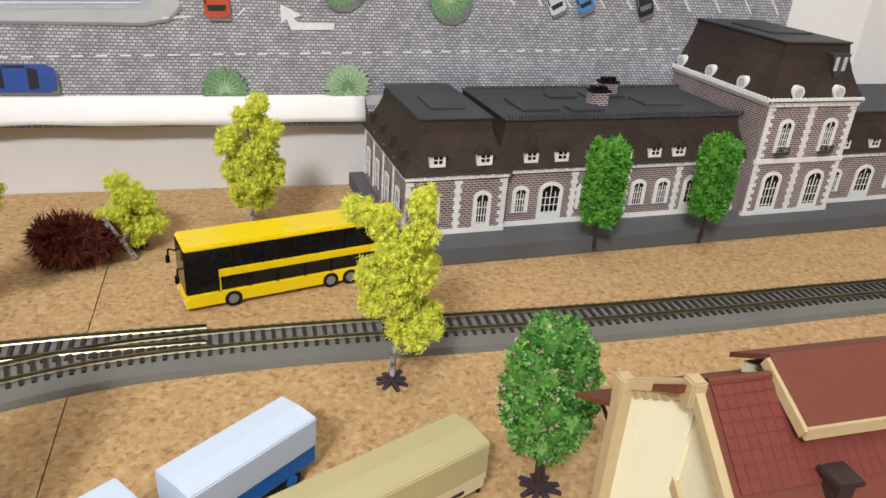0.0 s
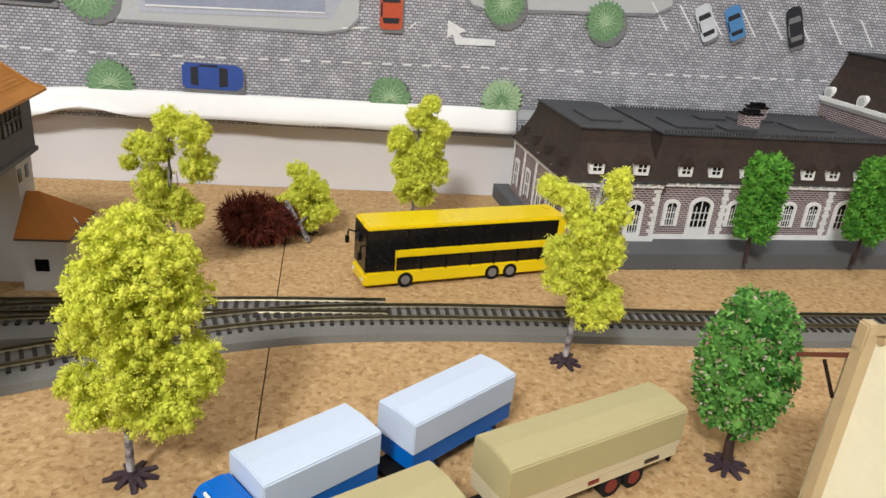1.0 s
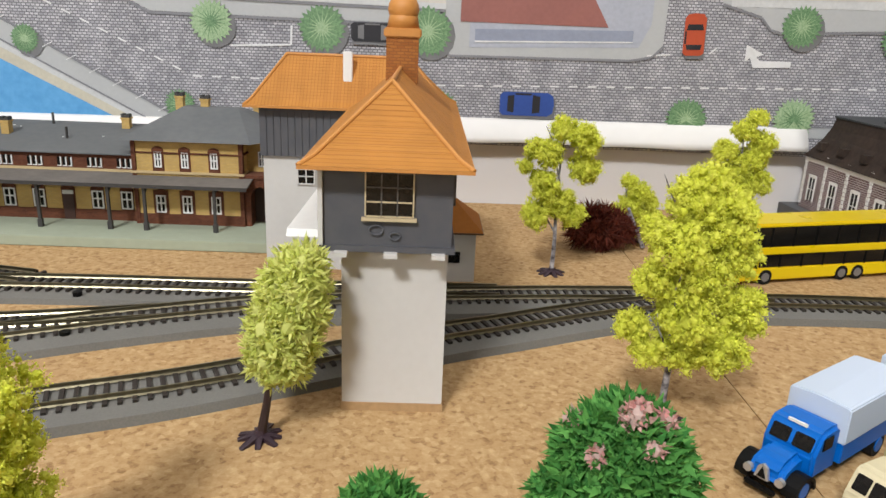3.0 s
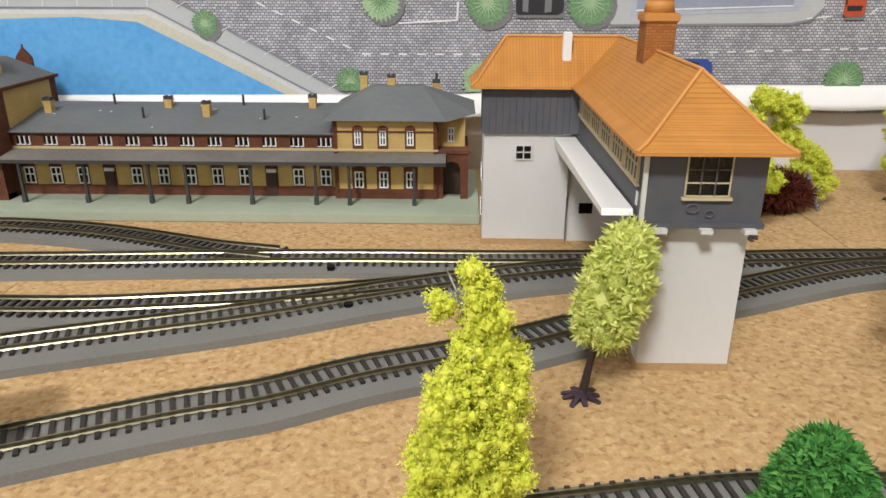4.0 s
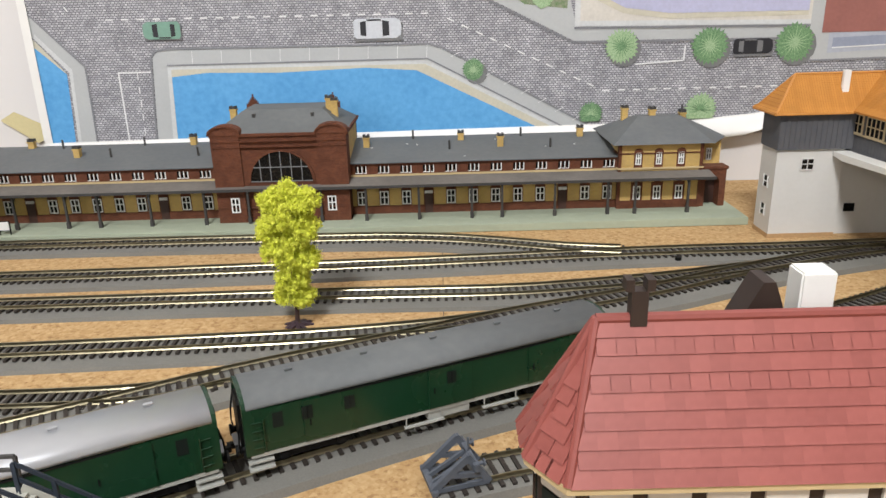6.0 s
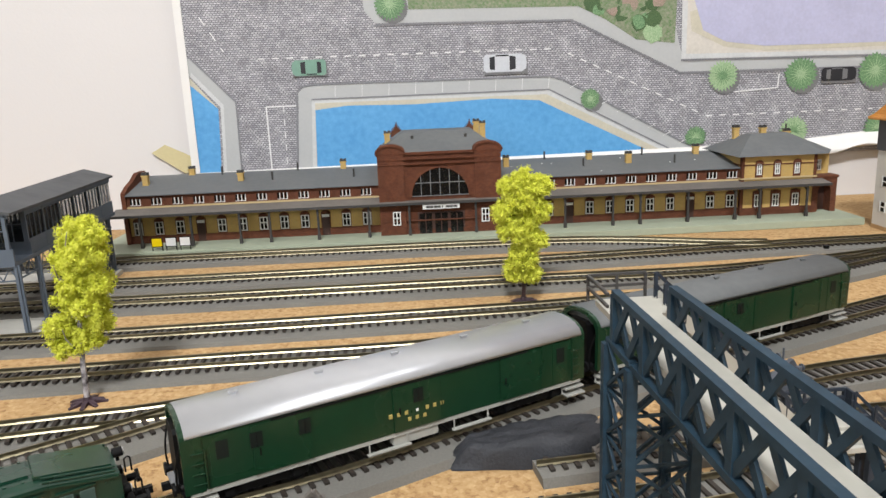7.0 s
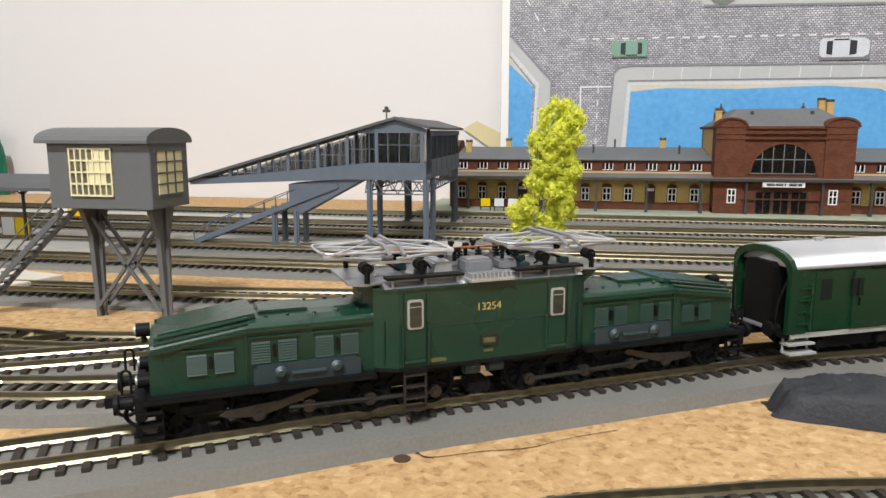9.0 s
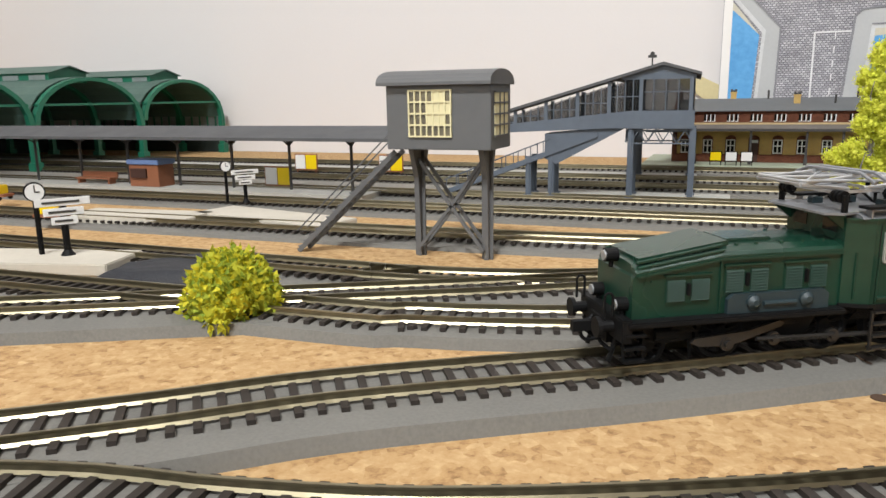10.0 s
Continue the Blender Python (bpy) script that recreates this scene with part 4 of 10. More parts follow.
for x, y, z, h in ((-1.216, -0.094, 0.071, 0.0135), (-1.172, -0.060, 0.0745, 0.0115), (-1.107, -0.092, 0.070, 0.0125), (-0.990, -0.062, 0.0745, 0.0125), (-0.795, -0.085, 0.070, 0.015), (-0.692, -0.070, 0.073, 0.0115),
                   (-0.650, -0.092, 0.069, 0.015), (-0.560, -0.068, 0.074, 0.0125), (-0.512, -0.070, 0.089, 0.018), (-0.486, -0.085, 0.093, 0.014), (-0.447, -0.066, 0.088, 0.012),
                   (-0.934, -0.090, 0.102, 0.018), (-0.824, -0.105, 0.104, 0.024), (-0.8305, -0.098, 0.106, 0.024)):
    ch = part("chimney", boxes((x - 0.0032, x + 0.0032, y - 0.0032, y + 0.0032, z - 0.006, z + h - 0.003), (x - 0.0039, x + 0.0039, y - 0.0039, y + 0.0039, z + h - 0.0045, z + h - 0.003)), ST_YELLOW, station, "yellow brick chimney")
    part("chimney_cap", boxes((x - 0.0034, x + 0.0034, y - 0.0034, y + 0.0034, z + h - 0.003, z + h - 0.0012), (x - 0.0036, x - 0.001, y - 0.003, y + 0.003, z + h - 0.0012, z + h), (x + 0.001, x + 0.0036, y - 0.003, y + 0.003, z + h - 0.0012, z + h)), IRON, ch)
for x, y in ((-1.135, -0.065), (-1.07, -0.095), (-1.045, -0.062), (-0.975, -0.098), (-0.745, -0.063), (-0.705, -0.098), (-0.625, -0.064), (-0.597, -0.1), (-0.447, -0.064)):
    z = 0.0635 + 0.012 * min(1.0, max(0.0, (y + 0.132) / 0.07))
    z = 0.096 if x > -0.45 else z
    part("vent_pipe", rod(bmesh.new(), (x, y, z - 0.003), (x, y, z + 0.0095), 0.0011, 8), IRON, station, "dark vent pipe")
for x in (-0.924, -0.834):
    bm = boxes((x - 0.0075, x + 0.0075, -0.044, -0.041, 0.105, 0.1130))
    for k in range(5):
        box(bm, x - 0.0075 + 0.0015 * k, x + 0.0075 - 0.0015 * k, -0.0438, -0.0412, 0.1130 + 0.0018 * k, 0.1148 + 0.0018 * k)
        for s in (-1, 1):
            rod(bm, (x + s * (0.0070 - 0.0015 * k), -0.0425, 0.1146 + 0.0018 * k), (x + s * (0.0074 - 0.0015 * k), -0.0425, 0.1164 + 0.0018 * k), 0.0006, 6, 0.0003)
    rod(bm, (x, -0.0425, 0.121), (x, -0.0425, 0.1265), 0.0008)
    part("crest", bm, ST_RED, station, "stepped red ornamental crest")
for x, c in ((-1.185, YELLOW), (-1.170, FRAMEWHITE), (-1.155, PAPER)):
    bd = part("poster_board", boxes((x - 0.0062, x + 0.0062, -0.1705, -0.1697, PZ + 0.004, PZ + 0.0145), (x - 0.0058, x - 0.0048, -0.1702, -0.1697, PZ, PZ + 0.005), (x + 0.0048, x + 0.0058, -0.1702, -0.1697, PZ, PZ + 0.005)), BLACK, station, "black framed notice board")
    part("poster_print", boxes((x - 0.0052, x + 0.0052, -0.1709, -0.1705, PZ + 0.005, PZ + 0.0137)), c, bd)


# ---- French brick station with mansard roofs ----
FB_BRICK = brick_mat("purple red brick", (0.190, 0.092, 0.095), (0.105, 0.052, 0.055), (0.56, 0.50, 0.49), 0.0046, 0.0019, 0.00042, blotch=0.5, scale=45)
PALESTONE = mat("grey white stone disc", (0.50, 0.52, 0.50), 0.6, grain=200, vary=0.3, patch=60, patchy=0.4)
QUOIN = mat("white stone quoin", (0.80, 0.79, 0.76), 0.7, grain=300, vary=0.2, patch=60, patchy=0.2)
MANSARD = mat("brown mansard slate", (0.024, 0.0165, 0.0130), 0.75, grain=250, vary=0.5, patch=30, patchy=0.6, colour2=(0.056, 0.036, 0.027), spec=0.3)
LEAD = mat("dark grey flat roof", (0.028, 0.031, 0.035), 0.6, grain=200, vary=0.4, patch=18, patchy=0.6, colour2=(0.070, 0.073, 0.075), spec=0.4)
ASPHALT = mat("grey asphalt platform", (0.105, 0.106, 0.11), 0.85, grain=500, vary=0.3, patch=15, patchy=0.3)

fr = thing("brick_station", pose(0.078, -0.146, 0, 0, 0, 3.2), "red brick railway station with white quoins and dark mansard roofs", "station")
FZ = 0.0135
part("platform_slab", boxes((-0.012, 0.80, -0.028, 0.150, 0.0, FZ), bevel=0.0006), ASPHALT, fr, "grey asphalt platform")


def mansard(parent, x0, x1, y0, y1, z0, z1, inset, name="mansard_roof"):
    """A steep lower roof under a flat leaded top."""
    bm = bmesh.new()
    rings = []
    for k in range(5):
        t = k / 4
        d = inset * (1 - (1 - t) ** 1.6)
        z = z0 + (z1 - z0) * t
        rings.append([bm.verts.new(p) for p in ((x0 + d, y0 + d, z), (x1 - d, y0 + d, z), (x1 - d, y1 - d, z), (x0 + d, y1 - d, z))])
    bm.faces.new(list(reversed(rings[0])))
    bm.faces.new(rings[-1])
    for a, b in zip(rings, rings[1:]):
        for i in range(4):
            bm.faces.new((a[i], a[(i + 1) % 4], b[(i + 1) % 4], b[i]))
    part(name, done(bm), MANSARD, parent, "brown slate mansard roof")
    d = inset - 0.0015
    part("flat_roof", boxes((x0 + d, x1 - d, y0 + d, y1 - d, z1, z1 + 0.0016), bevel=0.0004), LEAD, parent, "dark grey flat roof")


def quoins(parent, x, y, z0, z1, w=0.0062, side=0):
    """White toothed corner stones up a wall edge, on the front."""
    z, k = z0, 0
    while z < z1 - 0.002:
        ww = w * (1.0 if k % 2 else 0.62)
        xa, xb = (x, x + ww) if side > 0 else (x - ww, x) if side < 0 else (x - ww / 2, x + ww / 2)
        part("quoin", boxes((xa, xb, y - 0.0008, y + 0.0004, z, z + 0.0030)), QUOIN, parent)
        z += 0.0034
        k += 1


def french_window(parent, x, y, z0, w, h, door=False, balcony=False):
    """A round-headed white glazed opening with a stone surround."""
    part("glazing", done(prism(bmesh.new(), arch_outline(x, z0, w, h), "Y", y - 0.0008, y + 0.001)), DARKGLASS, parent, "dark glass")
    o, i = arch_outline(x, z0, w + 0.0052, h + 0.0030), arch_outline(x, z0, w, h)
    bm = bmesh.new()
    po = o[1:] + [o[0]]
    pi = i[1:] + [i[0]]
    prism(bm, po + list(reversed(pi)), "Y", y - 0.0016, y)
    part("stone_surround", done(bm), QUOIN, parent, "white stone surround")
    b = 0.0007
    bm = boxes((x - w / 2, x - w / 2 + b, y - 0.0013, y, z0, z0 + h * 0.8), (x + w / 2 - b, x + w / 2, y - 0.0013, y, z0, z0 + h * 0.8), (x - b / 2, x + b / 2, y - 0.0013, y, z0, z0 + h - 0.0005),
               (x - w / 2 + b, x + w / 2 - b, y - 0.0012, y, z0, z0 + (0.006 if door else b)))
    n = 4 if h > 0.02 else 3
    for k in range(1, n):
        box(bm, x - w / 2 + b, x + w / 2 - b, y - 0.00125, y, z0 + h * 0.85 * k / n, z0 + h * 0.85 * k / n + 0.0006)
    for s in (-1, 1):
        box(bm, x + s * w / 4 - 0.0003, x + s * w / 4 + 0.0003, y - 0.00122, y, z0, z0 + h * 0.82)
    part("window_frame", bm, FRAMEWHITE, parent)
    if balcony:
        bm = boxes((x - w / 2 - 0.002, x + w / 2 + 0.002, y - 0.005, y, z0 - 0.001, z0))
        for k in range(9):
            xx = x - w / 2 - 0.0018 + k * (w + 0.0036) / 8
            box(bm, xx - 0.0003, xx + 0.0003, y - 0.005, y - 0.0045, z0, z0 + 0.0055)
        box(bm, x - w / 2 - 0.002, x + w / 2 + 0.002, y - 0.0052, y - 0.0044, z0 + 0.0052, z0 + 0.006)
        part("balcony", bm, IRON, parent, "black iron balcony")


def dormer(parent, x, y, z):
    part("dormer", boxes((x - 0.0060, x + 0.0060, y - 0.0034, y + 0.010, z - 0.0012, z + 0.0080)), QUOIN, parent, "white dormer window")
    part("dormer_glass", boxes((x - 0.0034, x + 0.0034, y - 0.0036, y - 0.0031, z + 0.0015, z + 0.0078)), DARKGLASS, parent)
    bm = boxes((x - 0.0034, x + 0.0034, y - 0.0040, y - 0.0035, z + 0.0042, z + 0.0049), (x - 0.0004, x + 0.0004, y - 0.0040, y - 0.0035, z + 0.0015, z + 0.0078))
    part("dormer_bars", bm, FRAMEWHITE, parent)
    bm = prism(bmesh.new(), [(x - 0.0074, z + 0.0076), (x, z + 0.0150), (x + 0.0074, z + 0.0076)], "Y", y - 0.0050, y + 0.016)
    part("dormer_roof", done(bm), MANSARD, parent)


def block(name, x0, x1, y0, y1, z1, label):
    b = part(name, boxes((x0, x1, y0, y1, FZ - 0.001, z1)), FB_BRICK, fr, label)
    part("stone_plinth", boxes((x0 - 0.0006, x1 + 0.0006, y0 - 0.001, y0 + 0.002, FZ, FZ + 0.0042)), QUOIN, b, "white stone plinth")
    part("stone_cornice", boxes((x0 - 0.001, x1 + 0.001, y0 - 0.0018, y1 + 0.001, z1 - 0.0042, z1 - 0.0004), bevel=0.0003), QUOIN, b, "white stone cornice")
    part("gutter", boxes((x0 - 0.002, x1 + 0.002, y0 - 0.0040, y1 + 0.002, z1 - 0.0002, z1 + 0.0011), bevel=0.0003), LEAD, b, "dark lead gutter")
    n = int((x1 - x0) / 0.0092)
    for k in range(n):
        xx = x0 + (k + 0.5) * (x1 - x0) / n
        part("bracket", boxes((xx - 0.0011, xx + 0.0011, y0 - 0.0034, y0 - 0.0018, z1 - 0.0034, z1 - 0.0004), bevel=0.0002), QUOIN, b)
    return b


# corner pavilion
pv = block("pavilion", 0.0, 0.083, 0.0, 0.135, 0.0635, "brick corner pavilion")
mansard(pv, -0.003, 0.086, -0.003, 0.137, 0.0635, 0.102, 0.016)
part("roof_hatch", boxes((0.028, 0.056, 0.035, 0.075, 0.1036, 0.1052), bevel=0.0003), LEAD, pv)
for qx, sd in ((0.0, 1), (0.083, -1), (0.042, 0)):
    quoins(pv, qx, 0.0, FZ + 0.004, 0.060, side=sd)
french_window(pv, 0.0215, 0.0, FZ + 0.0105, 0.0075, 0.0205)
french_window(pv, 0.063, 0.0, FZ + 0.0012, 0.0095, 0.0310, door=True)
for dx in (0.024, 0.062):
    dormer(pv, dx, 0.002, 0.071)
for k in range(4):
    yy = 0.018 + k * 0.033
    bm = boxes((-0.0010, 0.0008, yy - 0.0048, yy + 0.0048, FZ + 0.010, FZ + 0.032))
    part("side_window", bm, DARKGLASS, pv)
    part("side_frame", boxes((-0.0016, -0.0008, yy - 0.0062, yy - 0.0045, FZ + 0.009, FZ + 0.034), (-0.0016, -0.0008, yy + 0.0045, yy + 0.0062, FZ + 0.009, FZ + 0.034), (-0.0016, -0.0008, yy - 0.0045, yy + 0.0045, FZ + 0.0315, FZ + 0.0345), (-0.0014, -0.0009, yy - 0.0004, yy + 0.0004, FZ + 0.01, FZ + 0.032), (-0.0014, -0.0009, yy - 0.0045, yy + 0.0045, FZ + 0.02, FZ + 0.0208)), QUOIN, pv)
    part("side_dormer", boxes((-0.001, 0.008, yy - 0.004, yy + 0.004, 0.072, 0.079)), MANSARD, pv)
    z = FZ + 0.004
    for j in range(14):
        ww = 0.0042 if j % 2 else 0.0028
        part("quoin", boxes((-0.0008, 0.0004, yy + 0.0165 - ww / 2, yy + 0.0165 + ww / 2, z, z + 0.003)), QUOIN, pv)
        z += 0.0036
# long body
lb = block("main_range", 0.0835, 0.312, 0.006, 0.128, 0.0635, "long brick main range")
mansard(lb, 0.070, 0.318, 0.002, 0.131, 0.0635, 0.099, 0.014)


french_window(lb, 0.0985, 0.006, FZ + 0.012, 0.0090, 0.0200)
french_window(lb, 0.1255, 0.006, FZ + 0.0042, 0.0165, 0.0300, door=True)
for px in (0.157, 0.180, 0.2085, 0.2325):
    french_window(lb, px, 0.006, FZ + 0.012, 0.0095, 0.0200)
french_window(lb, 0.265, 0.006, FZ + 0.0042, 0.0165, 0.0300, door=True)
french_window(lb, 0.293, 0.006, FZ + 0.012, 0.0090, 0.0200)
for px in (0.146, 0.196, 0.247):
    quoins(lb, px, 0.006, FZ + 0.004, 0.060)
for px in (0.104, 0.131, 0.160, 0.190, 0.218, 0.242, 0.270, 0.296):
    dormer(lb, px, 0.008, 0.069)
bm = bmesh.new()
for k in range(78):
    xx = 0.086 + k * 0.0029
    box(bm, xx - 0.0007, xx + 0.0007, 0.0165, 0.0173, 0.0995, 0.1022)
    box(bm, xx - 0.0004, xx + 0.0004, 0.0165, 0.0173, 0.1022, 0.1034)
part("roof_cresting", bm, IRON, lb, "row of small iron crests")
bm = bmesh.new()
for k in range(78):
    xx = 0.086 + k * 0.0029
    box(bm, xx - 0.0007, xx + 0.0007, 0.1135, 0.1143, 0.0995, 0.1030)
part("rear_cresting", bm, IRON, lb, "row of small iron crests")
for hx0, hx1, hy0, hy1 in ((0.106, 0.140, 0.035, 0.075), (0.150, 0.176, 0.075, 0.090), (0.185, 0.225, 0.075, 0.092), (0.228, 0.268, 0.045, 0.075), (0.150, 0.180, 0.032, 0.05)):
    part("roof_hatch", boxes((hx0, hx1, hy0, hy1, 0.1006, 0.1024), bevel=0.0003), LEAD, lb)
for cx, cy in ((0.185, 0.055), (0.213, 0.088)):
    c = part("chimney", boxes((cx - 0.008, cx + 0.008, cy - 0.005, cy + 0.005, 0.099, 0.112)), FB_BRICK, fr, "brick chimney stack")
    part("chimney_cap", boxes((cx - 0.009, cx + 0.009, cy - 0.006, cy + 0.006, 0.112, 0.1135), (cx - 0.0065, cx - 0.0012, cy - 0.0030, cy + 0.0030, 0.1135, 0.1165), (cx + 0.0012, cx + 0.0065, cy - 0.0030, cy + 0.0030, 0.1135, 0.1165)), BLACK, c)
# central block, two storeys
cb = block("central_block", 0.3125, 0.408, -0.008, 0.140, 0.117, "tall brick central block")
mansard(cb, 0.309, 0.4115, -0.0115, 0.143, 0.117, 0.163, 0.017)
part("string_course", boxes((0.3115, 0.409, -0.0098, -0.007, 0.0625, 0.0665)), QUOIN, cb, "white stone string course")
for qx, sd in ((0.3125, 1), (0.408, -1), (0.360, 0)):
    quoins(cb, qx, -0.008, FZ + 0.004, 0.113, 0.0072, sd)
for px in (0.336, 0.384):
    french_window(cb, px, -0.008, FZ + 0.002, 0.0150, 0.0360, door=True)
    french_window(cb, px, -0.008, 0.072, 0.0100, 0.0270, balcony=True)
bm = bmesh.new()
for k in range(24):
    xx = 0.312 + k * 0.0042
    rod(bm, (xx, -0.0117, 0.1185), (xx, -0.0103, 0.1185), 0.0024, 10)
for k in range(34):
    yy = -0.008 + k * 0.0043
    rod(bm, (0.3083, yy, 0.1185), (0.3097, yy, 0.1185), 0.0024, 10)
part("parapet", bm, QUOIN, cb, "white stone parapet")
for px in (0.338, 0.382):
    part("round_dormer", rod(bmesh.new(), (px, -0.0098, 0.1245), (px, 0.002, 0.1245), 0.0060, 20), QUOIN, cb, "round white attic window")
    part("round_glass", rod(bmesh.new(), (px, -0.0102, 0.1245), (px, -0.0097, 0.1245), 0.0042, 18), PALESTONE, cb)
for yy in (0.030, 0.075, 0.120):
    part("round_dormer", rod(bmesh.new(), (0.3107, yy, 0.1245), (0.320, yy, 0.1245), 0.0060, 20), QUOIN, cb, "round white attic window")
    part("round_glass", rod(bmesh.new(), (0.3103, yy, 0.1245), (0.3108, yy, 0.1245), 0.0042, 18), PALESTONE, cb)
part("roof_light", done(prism(bmesh.new(), [(0.370, 0.156), (0.377, 0.136), (0.383, 0.136), (0.390, 0.156)], "Y", -0.0035, 0.010)), LEAD, cb, "grey roof light")
part("roof_light_pane", boxes((0.3740, 0.3775, -0.0042, -0.0036, 0.1420, 0.1535), (0.3825, 0.3862, -0.0042, -0.0036, 0.1420, 0.1535)), PALESTONE, cb, "pale glazing strips")
part("roof_hatch", boxes((0.340, 0.385, 0.04, 0.095, 0.1646, 0.1662), bevel=0.0003), LEAD, cb)
# far range
rb = block("far_range", 0.4085, 0.72, 0.006, 0.128, 0.0635, "long brick far range")
mansard(rb, 0.404, 0.724, 0.002, 0.131, 0.0635, 0.099, 0.014)
for k in range(8):
    px = 0.424 + k * 0.036
    french_window(rb, px, 0.006, FZ + (0.0042 if k % 2 else 0.012), 0.0165 if k % 2 else 0.009, 0.030 if k % 2 else 0.020, door=bool(k % 2))
    dormer(rb, px, 0.008, 0.069)
part("chimney", boxes((0.452, 0.468, 0.06, 0.07, 0.099, 0.118)), FB_BRICK, rb)


# ---- signal box bridging the tracks ----
TILE = {"Y": brick_mat("orange roof tiles", (0.56, 0.245, 0.050), (0.51, 0.215, 0.042), (0.44, 0.175, 0.035), 0.0022, 10.0, 0.00022, rough=0.6, axis="YZ", bump=0.0001, squash=0.0),
        "X": brick_mat("orange tiles on the cross roof", (0.56, 0.245, 0.050), (0.51, 0.215, 0.042), (0.44, 0.175, 0.035), 0.0022, 10.0, 0.00022, rough=0.6, axis="XY", bump=0.0001, squash=0.0)}
TILEPLAIN = mat("orange tile ridge", (0.54, 0.235, 0.052), 0.6, vary=0.15, patchy=0.2)
CLAD = mat("dark slate board cladding", (0.075, 0.077, 0.088), 0.7, grain=150, vary=0.3, patch=40, patchy=0.4, colour2=(0.12, 0.115, 0.115))
CHIMBRICK = brick_mat("orange chimney brick", (0.46, 0.18, 0.045), (0.34, 0.12, 0.032), (0.30, 0.115, 0.035), 0.0040, 0.0016, 0.0003)
FRAMEBUFF = mat("buff window frame", (0.55, 0.45, 0.28), 0.6, vary=0.1)
# darker copy of the frame colour, with shade painted in
FRAMEDARK = mat("window frame with shade in its colour", (0.095, 0.085, 0.075), 0.65, vary=0.25)
CORKBASE = mat("cork footing", (0.46, 0.29, 0.14), 0.85, grain=300, vary=0.5)
RENDER_W = OFFWHITE

sb = thing("signal_box", pose(0, 0, 0), "signal box on two white towers with orange tiled hip roofs", "signal box")
# near leg and far tower, white rendered
leg = part("near_leg", boxes((-0.3345, -0.2880, -0.4030, -0.3900, 0.004, 0.0805)), RENDER_W, sb, "white rendered leg")
part("footing", boxes((-0.3350, -0.2875, -0.4035, -0.3895, 0.0, 0.0042)), CORKBASE, sb, "cork footing strip")
far = part("far_tower", boxes((-0.4085, -0.3470, -0.2200, -0.1880, 0.004, 0.0840)), RENDER_W, sb, "white rendered far tower")
part("footing", boxes((-0.4090, -0.3465, -0.2205, -0.1875, 0.0, 0.0042)), CORKBASE, sb)
part("far_annex", boxes((-0.3470, -0.2905, -0.2120, -0.1880, 0.0, 0.0840)), RENDER_W, sb, "white rendered annex")
for x, z in ((-0.380, 0.0705),):
    part("small_window", boxes((x - 0.0058, x + 0.0058, -0.2206, -0.2198, z - 0.0052, z + 0.0052)), DARKGLASS, far)
    part("small_frame", boxes((x - 0.0062, x + 0.0062, -0.2212, -0.2204, z - 0.0058, z - 0.0048), (x - 0.0062, x + 0.0062, -0.2212, -0.2204, z + 0.0045, z + 0.0056), (x - 0.0062, x - 0.0052, -0.2212, -0.2204, z - 0.0048, z + 0.0045), (x + 0.0052, x + 0.0062, -0.2212, -0.2204, z - 0.0048, z + 0.0045),
                               (x - 0.0052, x + 0.0052, -0.2210, -0.2204, z - 0.0004, z + 0.0004), (x - 0.0004, x + 0.0004, -0.2210, -0.2204, z - 0.0048, z + 0.0045)), OFFWHITE, far)
for y, z in ((-0.205, 0.052), (-0.205, 0.025)):
    part("side_window", boxes((-0.4092, -0.4083, y - 0.004, y + 0.004, z - 0.005, z + 0.005)), DARKGLASS, far)
    part("side_frame", boxes((-0.4098, -0.4090, y - 0.0048, y - 0.0036, z - 0.0058, z + 0.0058), (-0.4098, -0.4090, y + 0.0036, y + 0.0048, z - 0.0058, z + 0.0058), (-0.4096, -0.4090, y - 0.0036, y + 0.0036, z - 0.0005, z + 0.0005)), FRAMEWHITE, far)
part("annex_window", boxes((-0.3360, -0.3260, -0.2128, -0.2118, 0.022, 0.030)), DARKGLASS, sb)
for y in (-0.2085, -0.1975):
    part("annex_window", boxes((-0.2910, -0.2899, y - 0.0022, y + 0.0022, 0.066, 0.074)), DARKGLASS, sb)
# upper storeys in dark boards
cab = part("cabin", boxes((-0.3415, -0.2870, -0.4110, -0.1880, 0.0835, 0.1185)), CLAD, sb, "dark boarded cabin over the tracks")
part("far_cabin", boxes((-0.4100, -0.3415, -0.2220, -0.1870, 0.0840, 0.1175)), CLAD, sb, "dark boarded upper storey")
k = 0
for y in [-0.4085 + i * 0.0047 for i in range(40)]:
    part("board", boxes((-0.3421, -0.3413, y - 0.0021, y + 0.0021, 0.0836, 0.0960)), CLAD, cab)
for x in [-0.4075 + i * 0.0047 for i in range(14)]:
    part("board", boxes((x - 0.0021, x + 0.0021, -0.2226, -0.2218, 0.0841, 0.1160)), CLAD, sb)
part("cabin_beam", boxes((-0.3430, -0.2855, -0.4130, -0.1875, 0.0810, 0.0836)), CLAD, cab)
for x in (-0.3335, -0.3125, -0.2925):
    part("beam_end", boxes((x - 0.0028, x + 0.0028, -0.4165, -0.4020, 0.0795, 0.0815)), OFFWHITE, cab, "pale beam end")
